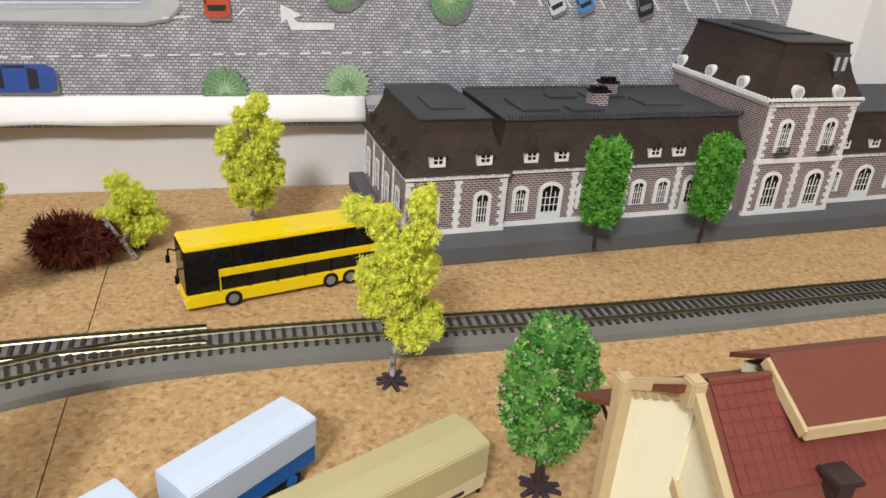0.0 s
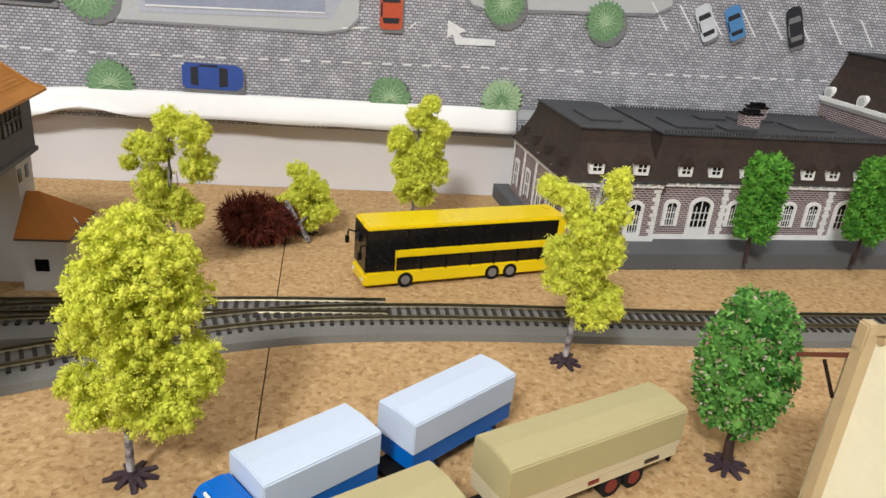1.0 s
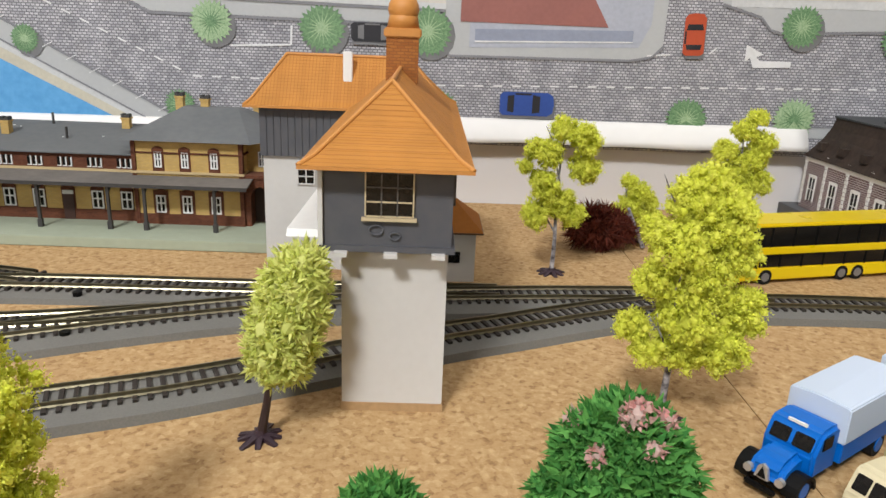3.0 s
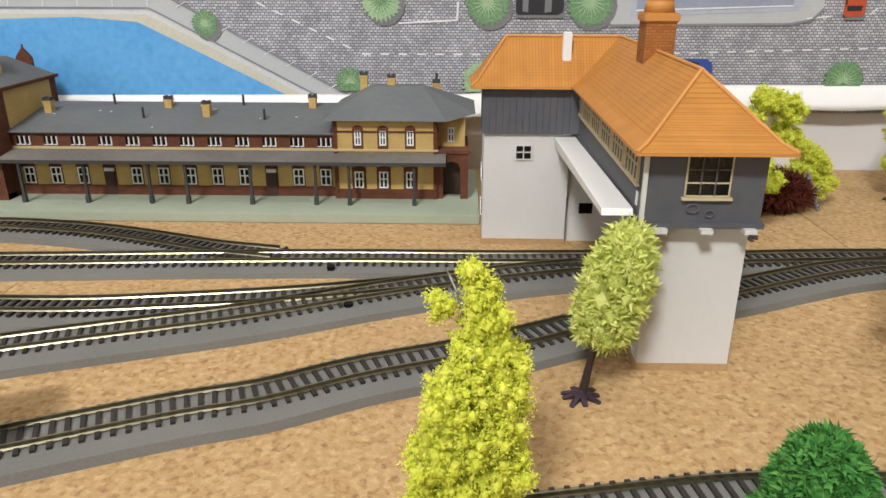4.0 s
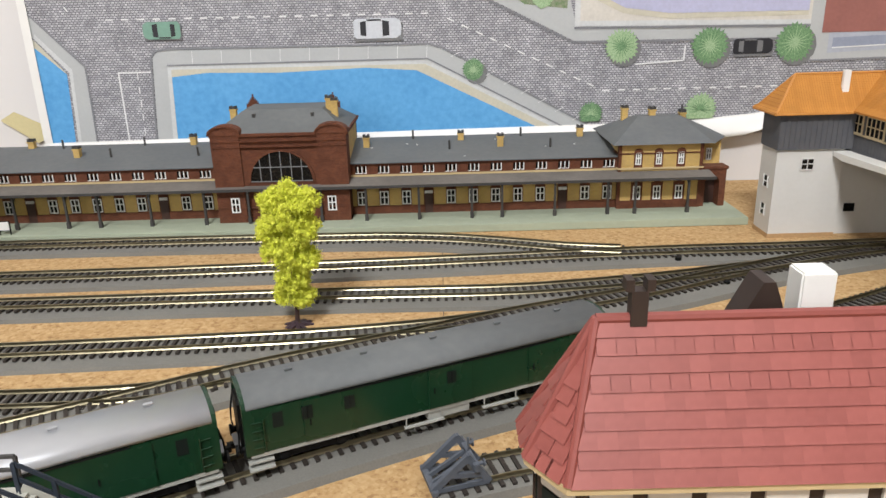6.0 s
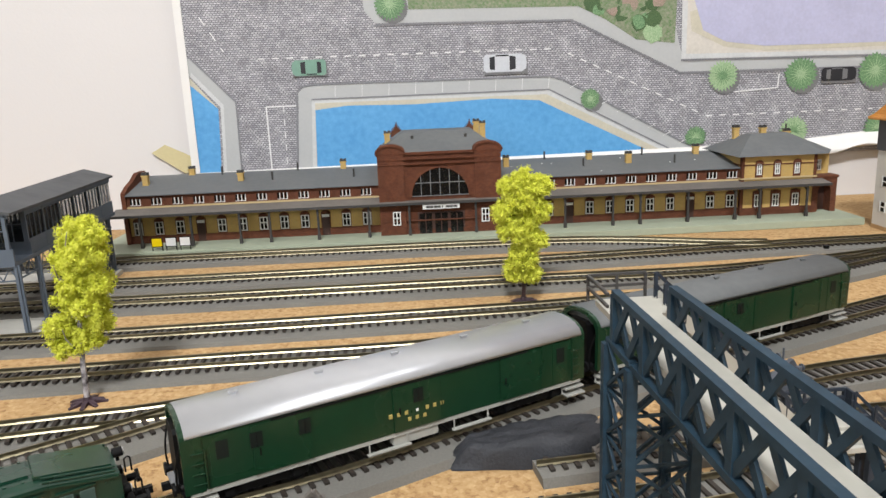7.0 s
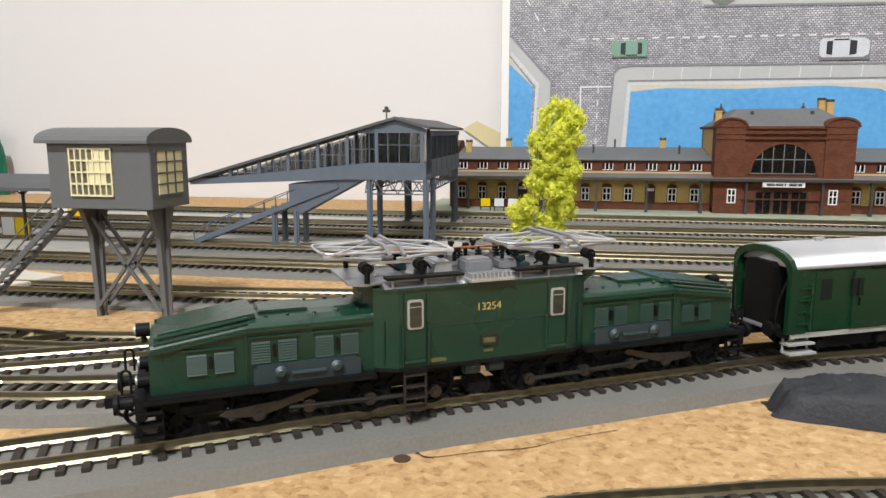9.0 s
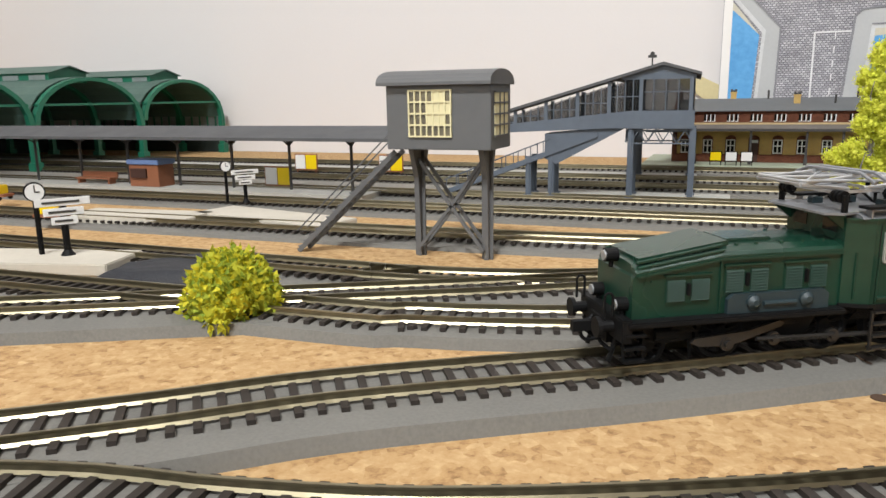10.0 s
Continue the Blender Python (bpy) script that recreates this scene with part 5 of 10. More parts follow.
# windows
x0, x1, z0, z1, yy = -0.3235, -0.3035, 0.0965, 0.1150, -0.4112
part("front_window", boxes((x0, x1, yy - 0.0004, yy + 0.001, z0, z1)), DARKGLASS, cab, "dark nine-pane window")
for i in range(4):
    xx = x0 + i * (x1 - x0) / 3
    part("glazing_bar", boxes((xx - 0.0003, xx + 0.0003, yy - 0.0011, yy, z0, z1)), FRAMEBUFF if i in (0, 3) else FRAMEDARK, cab)
    zz = z0 + i * (z1 - z0) / 3
    part("glazing_bar", boxes((x0 + 0.0005, x1 - 0.0005, yy - 0.0010, yy, zz - 0.0003, zz + 0.0003)), FRAMEBUFF if i in (0, 1) else FRAMEDARK, cab)
part("front_window_sill", boxes((x0 - 0.0015, x1 + 0.0015, yy - 0.0022, yy, z0 - 0.0018, z0 - 0.0005)), FRAMEBUFF, cab)
for xs, s in ((-0.3415, -1), (-0.2870, 1)):
    for y0 in [-0.398 + i * 0.033 for i in range(6)]:
        a, b = sorted((xs + s * 0.0009, xs - s * 0.0005))
        part("side_window", boxes((a, b, y0, y0 + 0.026, 0.0990, 0.1150)), DARKGLASS, cab, "long dark side window")
        a, b = sorted((xs + s * 0.0015, xs))
        for i in range(5):
            yv = y0 + i * 0.0065
            # the +x side is in shade, put into the bar colour here
            part("glazing_bar", boxes((a, b, yv - 0.0004, yv + 0.0004, 0.0990, 0.1150)), FRAMEBUFF if s < 0 else FRAMEDARK, cab)
        for zz in (0.0990, 0.1072, 0.1150):
            part("glazing_bar", boxes((a - 0.0001, b + 0.0001, y0, y0 + 0.026, zz - 0.0004, zz + 0.0004)), FRAMEBUFF if s < 0 else FRAMEDARK, cab)
part("side_sill", boxes((-0.3432, -0.3412, -0.400, -0.205, 0.0972, 0.0984)), FRAMEBUFF, cab)
part("small_plate", boxes((-0.3424, -0.3414, -0.4020, -0.3985, 0.0885, 0.0950)), FRAMEWHITE, cab)
part("corner_post", boxes((-0.3432, -0.3412, -0.4128, -0.4108, 0.0820, 0.1180)), OFFWHITE, cab, "pale corner post")
# stair soffit between tower and leg
bm = prism(bmesh.new(), [(-0.222, 0.078), (-0.222, 0.082), (-0.235, 0.082), (-0.400, 0.0865), (-0.402, 0.0835), (-0.238, 0.076)], "X", -0.3585, -0.3435)
part("stair_soffit", done(bm), WHITE, sb, "white sloping stair soffit")


def hip_roof(parent, name, x0, x1, y0, y1, z0, ridge, zr, axis):
    """A hipped roof with flared eaves; axis Y: the ridge runs along y."""
    bm = bmesh.new()
    rings = []
    cx, cy = (x0 + x1) / 2, (y0 + y1) / 2
    # a lip under each course of tiles
    steps, n = [(0.0, 0.0), (0.16, 0.10)], 15
    for i in range(n):
        u = (i + 1) / n
        t = 0.16 + 0.84 * u
        steps += [(t, 0.10 + 0.90 * u - (0.007 if i < n - 1 else 0.0))] + ([(t + 0.0005, 0.10 + 0.90 * u)] if i < n - 1 else [])
    for t, fz in steps:
        z = z0 + (zr - z0) * fz
        if axis == "Y":
            a, b = y0 + (ridge[0] - y0) * t, y1 + (ridge[1] - y1) * t
            q = ((x0 + (cx - x0) * t, a, z), (x1 + (cx - x1) * t, a, z), (x1 + (cx - x1) * t, b, z), (x0 + (cx - x0) * t, b, z))
        else:
            a, b = x0 + (ridge[0] - x0) * t, x1 + (ridge[1] - x1) * t
            q = ((a, y0 + (cy - y0) * t, z), (b, y0 + (cy - y0) * t, z), (b, y1 + (cy - y1) * t, z), (a, y1 + (cy - y1) * t, z))
        rings.append([bm.verts.new(p) for p in q])
    bm.faces.new(list(reversed(rings[0])))
    for a, b in zip(rings, rings[1:]):
        for i in range(4):
            bm.faces.new((a[i], a[(i + 1) % 4], b[(i + 1) % 4], b[i]))
    bm.faces.new(rings[-1])
    bmesh.ops.remove_doubles(bm, verts=bm.verts, dist=1e-6)
    ob = part(name, done(bm), TILE[axis], parent, "orange tiled hip roof")
    if axis == "Y":
        ends = [((cx, ridge[0]), (x0, y0)), ((cx, ridge[0]), (x1, y0)), ((cx, ridge[1]), (x0, y1)), ((cx, ridge[1]), (x1, y1)), ((cx, ridge[0]), (cx, ridge[1]))]
    else:
        ends = [((ridge[0], cy), (x0, y0)), ((ridge[0], cy), (x0, y1)), ((ridge[1], cy), (x1, y0)), ((ridge[1], cy), (x1, y1)), ((ridge[0], cy), (ridge[1], cy))]
    for i, (p, q) in enumerate(ends):
        bm = bmesh.new()
        if i == 4:
            rod(bm, (*p, zr), (*q, zr), 0.0011, 8)
        else:
            m = (p[0] + (q[0] - p[0]) * 0.84, p[1] + (q[1] - p[1]) * 0.84, z0 + (zr - z0) * 0.10)
            rod(bm, (*p, zr), m, 0.0010, 8)
            rod(bm, m, (*q, z0), 0.0010, 8)
        part("ridge_tile", bm, TILEPLAIN, parent)
    # raised tile columns down the slopes
    part(name + "_gutter", boxes((x0 - 0.0004, x1 + 0.0004, y0 - 0.0004, y1 + 0.0004, z0 - 0.0016, z0 - 0.0001)), TILEPLAIN, parent)
    return ob


hip_roof(sb, "near_roof", -0.3495, -0.2795, -0.4220, -0.1810, 0.1190, (-0.386, -0.2055), 0.1500, "Y")
hip_roof(sb, "far_roof", -0.4185, -0.2825, -0.2290, -0.1810, 0.1180, (-0.394, -0.312), 0.1497, "X")
ch = part("chimney", boxes((-0.3222, -0.3052, -0.3055, -0.2885, 0.135, 0.1680)), CHIMBRICK, sb, "tall orange brick chimney")
part("chimney_cap", boxes((-0.3236, -0.3038, -0.3069, -0.2871, 0.1655, 0.1705), bevel=0.0008), TILEPLAIN, ch)
bm = rod(bmesh.new(), (-0.3137, -0.297, 0.1700), (-0.3137, -0.297, 0.1790), 0.0088, 20, 0.0072)
bmesh.ops.create_uvsphere(bm, u_segments=20, v_segments=10, radius=0.0083, matrix=Matrix.Translation((-0.3137, -0.297, 0.1800)))
part("chimney_pot", bm, TILEPLAIN, ch, "rounded orange pot", smooth=True)
part("white_vent", boxes((-0.3555, -0.3495, -0.2160, -0.2120, 0.1330, 0.1530), bevel=0.0004), FRAMEWHITE, sb, "white vent shaft on the roof")
# small annex house beside the far tower
hs = thing("track_hut", pose(-0.2750, -0.2040, 0, 0, 0, 0), "small white hut with an orange brown hipped roof", "hut")
part("hut_wall", boxes((-0.0145, 0.0120, -0.0215, 0.0215, 0.0, 0.0375)), OFFWHITE, hs)
part("hut_window", boxes((-0.0065, 0.0015, -0.0221, -0.0213, 0.014, 0.022)), DARKGLASS, hs)
bm = bmesh.new()
lo = [bm.verts.new(p) for p in ((-0.0147, -0.0270, 0.0375), (0.0165, -0.0270, 0.0375), (0.0165, 0.0260, 0.0375), (-0.0147, 0.0260, 0.0375))]
ap = [bm.verts.new((-0.0147, 0, 0.0590)), bm.verts.new((-0.0070, 0, 0.0590))]
for f in ((lo[0], lo[1], ap[1], ap[0]), (lo[1], lo[2], ap[1]), (lo[2], lo[3], ap[0], ap[1]), (lo[3], lo[0], ap[0])):
    bm.faces.new(f)
bm.faces.new(list(reversed(lo)))
part("hut_roof", done(bm), mat("tan hut roof", (0.36, 0.135, 0.030), 0.9, spec=0.15, vary=0.25, patchy=0.2), hs, "orange brown hipped roof")
part("hut_eaves", boxes((-0.0147, 0.0168, -0.0273, 0.0263, 0.0362, 0.0374)), mat("dark eaves", (0.10, 0.05, 0.025), 0.6), hs)

WORN = mat("scuffed pale paint", (0.115, 0.118, 0.132), 0.7, vary=0.4)
for cx, cz, rr in ((-0.3190, 0.0905, 0.0030), (-0.3110, 0.0880, 0.0022)):
    bm = bmesh.new()
    for k in range(12):
        a = k * math.pi / 6
        bar(bm, (cx + rr * math.cos(a), -0.41175, cz + rr * 0.7 * math.sin(a)), (cx + rr * math.cos(a + 0.55), -0.41175, cz + rr * 0.7 * math.sin(a + 0.55)), 0.0008, 0.0005)
    part("scuff_ring", bm, WORN, cab, "pale scuffed paint ring")


# ---- the train on the main line ----
RUN = smooth_line(MAIN, 0.001)
FRONT = min(range(len(RUN)), key=lambda i: abs(RUN[i].x + 1.2060))


def on_line(back):
    """The point of the main line that lies so far behind the engine's front buffers."""
    return RUN[FRONT - int(round(back * 1000))]


def coach_pose(nose, length, pivots):
    """The pose of a vehicle, its own x forward, whose nose and tail follow the line."""
    a, b = on_line(nose + length / 2 - pivots / 2), on_line(nose + length / 2 + pivots / 2)
    c, d = (a + b) / 2, a - b
    return pose(c.x, c.y, RAIL_TOP, 0, 0, math.degrees(math.atan2(d.y, d.x)))


def wheelset(parent, x, r, gauge=0.0155, spoked=True, counter=False):
    w = part("axle", rod(bmesh.new(), (x, -gauge / 2, r), (x, gauge / 2, r), 0.0012, 8), UNDERFRAME, parent)
    for s in (-1, 1):
        y = s * gauge / 2
        bm = bmesh.new()
        n = 40
        prof = [(0.0001, 0.0018), (0.0019, 0.0018), (0.0022, 0.0008), (r - 0.0016, 0.0008), (r - 0.0011, 0.0014), (r, 0.0013), (r + 0.0004, -0.0010), (r - 0.0011, -0.0014), (r - 0.0016, -0.0006), (0.0022, -0.0006), (0.0001, -0.0010)]
        rows = []
        for q, d in prof:
            web = 0.0022 <= q < r - 0.0012
            rows.append([bm.verts.new((x + q * math.cos(k * 2 * math.pi / n), y + s * (d - (0.0007 if web and d > 0 and k % 4 < 2 else 0.0)), r + q * math.sin(k * 2 * math.pi / n))) for k in range(n)])
        for p, q in zip(rows, rows[1:]):
            for k in range(n):
                bm.faces.new((p[k], p[(k + 1) % n], q[(k + 1) % n], q[k]))
        part("wheel", done(bm), UNDERFRAME, parent, "black spoked wheel")


def buffers(parent, x, way, z=0.0122, half=0.0100, material=UNDERFRAME):
    for s in (-1, 1):
        bm = rod(bmesh.new(), (x - way * 0.005, s * half, z), (x - way * 0.0012, s * half, z), 0.0016, 12)
        rod(bm, (x - way * 0.0012, s * half, z), (x, s * half, z), 0.0029, 16)
        part("buffer", bm, material, parent, "round buffer")
    bm = boxes((min(x - way * 0.006, x + way * 0.003), max(x - way * 0.006, x + way * 0.003), -0.0012, 0.0012, z - 0.004, z - 0.001))
    part("coupling", bm, material, parent)


loco = thing("electric_locomotive", coach_pose(0.0, 0.222, 0.13), "dark green electric locomotive with two sloping bonnets and lowered pantographs", "locomotive")


def span(w, a, b):
    """The x range from a to b on the end that w points to."""
    return (min(w * a, w * b), max(w * a, w * b))


def side(s, a, b):
    return tuple(sorted((s * a, s * b)))


def crowned(x0, z0, x1, z1, half, rise):
    """A crowned lid between two stations along x."""
    bm = bmesh.new()
    ring = ((-1.0, -0.30), (-1.0, 0.10), (-0.94, 0.42), (-0.72, 0.78), (-0.35, 0.96), (0.35, 0.96), (0.72, 0.78), (0.94, 0.42), (1.0, 0.10), (1.0, -0.30))
    a, b = ([bm.verts.new((x, u * half, z + v * rise)) for u, v in ring] for x, z in ((x0, z0), (x1, z1)))
    for i in range(len(ring)):
        j = (i + 1) % len(ring)
        bm.faces.new((a[i], a[j], b[j], b[i]))
    bm.faces.new(a)
    bm.faces.new(list(reversed(b)))
    return done(bm)


def bonnet(w):
    """One articulated end unit: sloping bonnet with louvred doors, running plate, wheels and rods."""
    hw = 0.0122
    part("end_frame", boxes((*span(w, 0.0100, 0.1035), -0.0060, 0.0060, 0.0060, 0.0125)), UNDERFRAME, loco, "black end frame")
    part("running_plate", boxes((*span(w, 0.0360, 0.1015), -0.0162, 0.0162, 0.0126, 0.0143), bevel=0.0004), UNDERFRAME, loco, "black running plate")
    bm = boxes((*span(w, 0.1000, 0.1030), -0.0155, 0.0155, 0.0085, 0.0150), bevel=0.0003)
    part("buffer_beam", bm, UNDERFRAME, loco)
    sec = [(w * 0.0355, 0.0143), (w * 0.0355, 0.0306), (w * 0.0735, 0.0306), (w * 0.0978, 0.0270), (w * 0.0990, 0.0260), (w * 0.0990, 0.0143)]
    body = part("bonnet", done(prism(bmesh.new(), sec, "Y", -hw, hw)), LOCOGREEN, loco, "dark green sloping bonnet")
    part("bonnet_lid", crowned(w * 0.0355, 0.0306, w * 0.0733, 0.0306, hw + 0.0005, 0.0029), LOCOGREEN, loco, "dark green crowned lid", smooth=False)
    part("sloping_lid", crowned(w * 0.0733, 0.0306, w * 0.0984, 0.0270, hw + 0.0005, 0.0026), LOCOGREEN, loco, "dark green sloping lid")
    # raised hatch on the slope, a lower one on the level lid
    bm = prism(bmesh.new(), [(w * 0.0700, 0.0332), (w * 0.0705, 0.0345), (w * 0.0965, 0.0307), (w * 0.0965, 0.0285)], "Y", -0.0098, 0.0098)
    part("lid_hatch", done(bm), LOCOGREEN, loco, "raised sloping hatch")
    part("lid_hatch", boxes((*span(w, 0.0545, 0.0690), -0.0062, 0.0062, 0.0330, 0.0341), bevel=0.0003), LOCOGREEN, loco)
    for xx in (0.0400, 0.0465, 0.0530, 0.0610, 0.0670):
        for y in (-0.0088, 0.0088):
            part("lid_bolt", rod(bmesh.new(), (w * xx, y, 0.0322), (w * xx, y, 0.0334), 0.0006, 8), LOCOGREEN, loco)
    for s in (-1, 1):
        # rain strip under the lid and the stepped rails on the slope
        bm = bmesh.new()
        bar(bm, (w * 0.0360, s * (hw + 0.0006), 0.0299), (w * 0.0735, s * (hw + 0.0006), 0.0299), 0.0009, 0.0007)
        bar(bm, (w * 0.0735, s * (hw + 0.0006), 0.0299), (w * 0.0980, s * (hw + 0.0006), 0.0262), 0.0009, 0.0007)
        part("rain_strip", bm, LOCOGREEN, loco)
        for dy, dz in ((0.0120, 0.0010), (0.0106, 0.0022)):
            part("lid_rail", rod(bmesh.new(), (w * 0.0725, s * dy, 0.0312 + dz), (w * 0.0975, s * dy, 0.0274 + dz), 0.0005, 6), LOCOGREEN, loco, "thin rail along the slope")
        part("corner_strip", boxes((*span(w, 0.0730, 0.0736), *side(s, hw, hw + 0.0006), 0.0146, 0.0296)), LOCOGREEN, loco)
        # three pairs of louvred doors
        for xa, xb, za, zb in ((0.0405, 0.0540, 0.0200, 0.0272), (0.0588, 0.0722, 0.0200, 0.0272), (0.0765, 0.0895, 0.0184, 0.0252)):
            door = part("bonnet_door", boxes((*span(w, xa, xb), *side(s, hw - 0.001, hw + 0.0003), za - 0.0007, zb + 0.0006), bevel=0.0002), LOCOGREEN, loco, "louvred bonnet door")
            part("door_ledge", boxes((*span(w, xa - 0.0004, xb + 0.0004), *side(s, hw, hw + 0.0011), zb + 0.0006, zb + 0.0011)), LOCOGREEN, door)
            mid, ww = (xa + xb) / 2, (xb - xa) / 2
            for c in (mid - ww * 0.56, mid + ww * 0.56):
                bm = boxes((*span(w, c - 0.0027, c + 0.0027), *side(s, hw, hw + 0.0004), za, zb))
                for k in range(8):
                    z = za + 0.0005 + k * (zb - za - 0.0008) / 8
                    q = [(s * (hw + 0.0003), z), (s * (hw + 0.0009), z), (s * (hw + 0.0003), z + 0.0007)]
                    prism(bm, q, "X", *span(w, c - 0.0026, c + 0.0026))
                part("louvre", done(bm), DOORGREEN, door, "grey green louvre")
            part("latch", boxes((*span(w, mid - 0.0005, mid + 0.0005), *side(s, hw, hw + 0.0013), za + 0.0020, zb - 0.0014), bevel=0.0002), UNDERFRAME, door)
        for xx in (0.0935, 0.0957):
            part("rivet", rod(bmesh.new(), (w * xx, s * hw, 0.0245), (w * xx, s * (hw + 0.0004), 0.0245), 0.0004, 6), LOCOGREEN, loco)
        # air tanks behind a rounded plate
        bm = prism(bmesh.new(), [(w * x, z) for x, z in ((0.0405, 0.0144), (0.0405, 0.0186), (0.0420, 0.0200), (0.0700, 0.0200), (0.0716, 0.0186), (0.0716, 0.0144))], "Y", *side(s, hw + 0.0002, hw + 0.0018))
        box_ = part("equipment_box", done(bm), mat_box, loco, "blue grey equipment casing")
        for xx in (0.0478, 0.0640):
            bm = rod(bmesh.new(), (w * xx, s * (hw + 0.0016), 0.0176), (w * xx, s * (hw + 0.0026), 0.0176), 0.0021, 16)
            rod(bm, (w * xx, s * (hw + 0.0025), 0.0176), (w * xx, s * (hw + 0.0035), 0.0176), 0.0021, 16, 0.0009)
            part("tank_cap", bm, mat_box, box_, "domed tank cap", smooth=False)
        part("tank_pipe", rod(bmesh.new(), (w * 0.0510, s * (hw + 0.0022), 0.0170), (w * 0.0610, s * (hw + 0.0022), 0.0170), 0.0007, 8), mat_box, box_)
        bm = rod(bmesh.new(), (w * 0.1038, s * 0.0105, 0.0150), (w * 0.1038, s * 0.0105, 0.0205), 0.0004, 6)
        for k in range(6):
            a, b = math.pi * k / 6, math.pi * (k + 1) / 6
            rod(bm, (w * (0.1050 - 0.0012 * math.cos(a)), s * 0.0105, 0.0205 + 0.0012 * math.sin(a)), (w * (0.1050 - 0.0012 * math.cos(b)), s * 0.0105, 0.0205 + 0.0012 * math.sin(b)), 0.0004, 6)
        rod(bm, (w * 0.1062, s * 0.0105, 0.0205), (w * 0.1062, s * 0.0105, 0.0150), 0.0004, 6)
        part("end_handrail", bm, UNDERFRAME, loco)
        bm = bmesh.new()
        for k in range(3):
            box(bm, *span(w, 0.0960, 0.1022), *side(s, 0.0125, 0.0158), 0.0030 + 0.0036 * k, 0.0037 + 0.0036 * k)
        for xx in (0.0962, 0.1020):
            bar(bm, (w * xx, s * 0.0141, 0.0030), (w * xx, s * 0.0141, 0.0127), 0.0006)
        part("end_step", bm, UNDERFRAME, loco, "black end steps")
        # hanging frame plate, guards and the sloping rod
        part("frame_plate", done(prism(bmesh.new(), [(w * x, z) for x, z in ((0.0405, 0.0126), (0.0445, 0.0060), (0.0560, 0.0052), (0.0600, 0.0126))], "Y", *side(s, 0.0098, 0.0106))), UNDERFRAME, loco)
        part("frame_plate", done(prism(bmesh.new(), [(w * x, z) for x, z in ((0.0800, 0.0126), (0.0800, 0.0070), (0.0885, 0.0060), (0.0990, 0.0105), (0.1020, 0.0126))], "Y", *side(s, 0.0098, 0.0106))), UNDERFRAME, loco)
        bm = prism(bmesh.new(), [(w * x, z) for x, z in ((0.0530, 0.0104), (0.0545, 0.0112), (0.0640, 0.0088), (0.0800, 0.0076), (0.0815, 0.0064), (0.0790, 0.0052), (0.0700, 0.0048), (0.0660, 0.0058), (0.0540, 0.0094))], "Y", *side(s, 0.0119, 0.0130))
        part("sloping_rod", done(bm), RODS, loco, "oily brown sloping rod frame")
        part("drive_rod", rod(rod(bmesh.new(), (w * 0.0165, s * 0.0128, 0.0052), (w * 0.0560, s * 0.0128, 0.0056), 0.00075, 8), (w * 0.0375, s * 0.0138, 0.0061), (w * 0.0620, s * 0.0138, 0.0066), 0.00055, 8), RODS, loco, "oily steel drive rods")
        for xx, zz in ((0.0165, 0.0052), (0.0375, 0.0056), (0.0560, 0.0060), (0.0705, 0.0054)):
            part("crank_pin", rod(rod(bmesh.new(), (w * xx, s * 0.0080, zz), (w * xx, s * 0.0142, zz), 0.0011, 10), (w * xx, s * 0.0120, zz), (w * xx, s * 0.0134, zz), 0.0020, 12), RODS, loco)
        for xx in (0.0270, 0.0520, 0.0835):
            bm = bmesh.new()
            for j in range(5):
                box(bm, *span(w, xx - 0.0045 + 0.0006 * j, xx + 0.0045 - 0.0006 * j), *side(s, 0.0096, 0.0116), 0.0092 + j * 0.0006, 0.0097 + j * 0.0006)
            part("leaf_spring", bm, UNDERFRAME, loco)
        part("mudguard", done(prism(bmesh.new(), [(w * (0.0375 + r * math.cos(radians(q))), 0.0076 + r * math.sin(radians(q))) for r, qs in ((0.0087, range(30, 151, 20)), (0.0081, range(150, 29, -20))) for q in qs], "Y", *side(s, 0.0066, 0.0118))), UNDERFRAME, loco)
        part("sand_pipe", rod(bmesh.new(), (w * 0.0805, s * 0.0085, 0.0125), (w * 0.0790, s * 0.0085, 0.0010), 0.0006, 6), UNDERFRAME, loco)
        part("brake_cylinder", rod(bmesh.new(), (w * 0.0845, s * 0.0105, 0.0090), (w * 0.0915, s * 0.0105, 0.0090), 0.0018, 12), UNDERFRAME, loco)
        part("rail_guard", rod(bmesh.new(), (w * 0.1010, s * 0.0078, 0.0090), (w * 0.1035, s * 0.0078, 0.0012), 0.0008, 6), UNDERFRAME, loco)
    for xx in (0.0165, 0.0375, 0.0705):
        wheelset(loco, w * xx, 0.0077)
    wheelset(loco, w * 0.0925, 0.0055)
    for y, z in ((-0.0085, 0.0178), (0.0085, 0.0178), (0.0, 0.0300)):
        lamp = part("headlamp", rod(rod(bmesh.new(), (w * 0.0985, y, z), (w * 0.1022, y, z), 0.0020, 16), (w * 0.1002, y, z - 0.0036), (w * 0.1002, y, z), 0.0007, 8), UNDERFRAME, loco, "round black headlamp")
        part("lens", rod(bmesh.new(), (w * 0.1020, y, z), (w * 0.1027, y, z), 0.0015, 16), STEEL, lamp)
    for y in (-0.0050, 0.0050):
        bm, last = bmesh.new(), None
        for k in range(7):
            p = Vector((w * (0.1028 + 0.0032 * math.sin(k * 0.52)), y + 0.0006 * k, 0.0112 - 0.0011 * k))
            if last:
                rod(bm, last, p, 0.0006, 6)
            last = p
        part("brake_hose", bm, UNDERFRAME, loco)
    bm, last = bmesh.new(), None
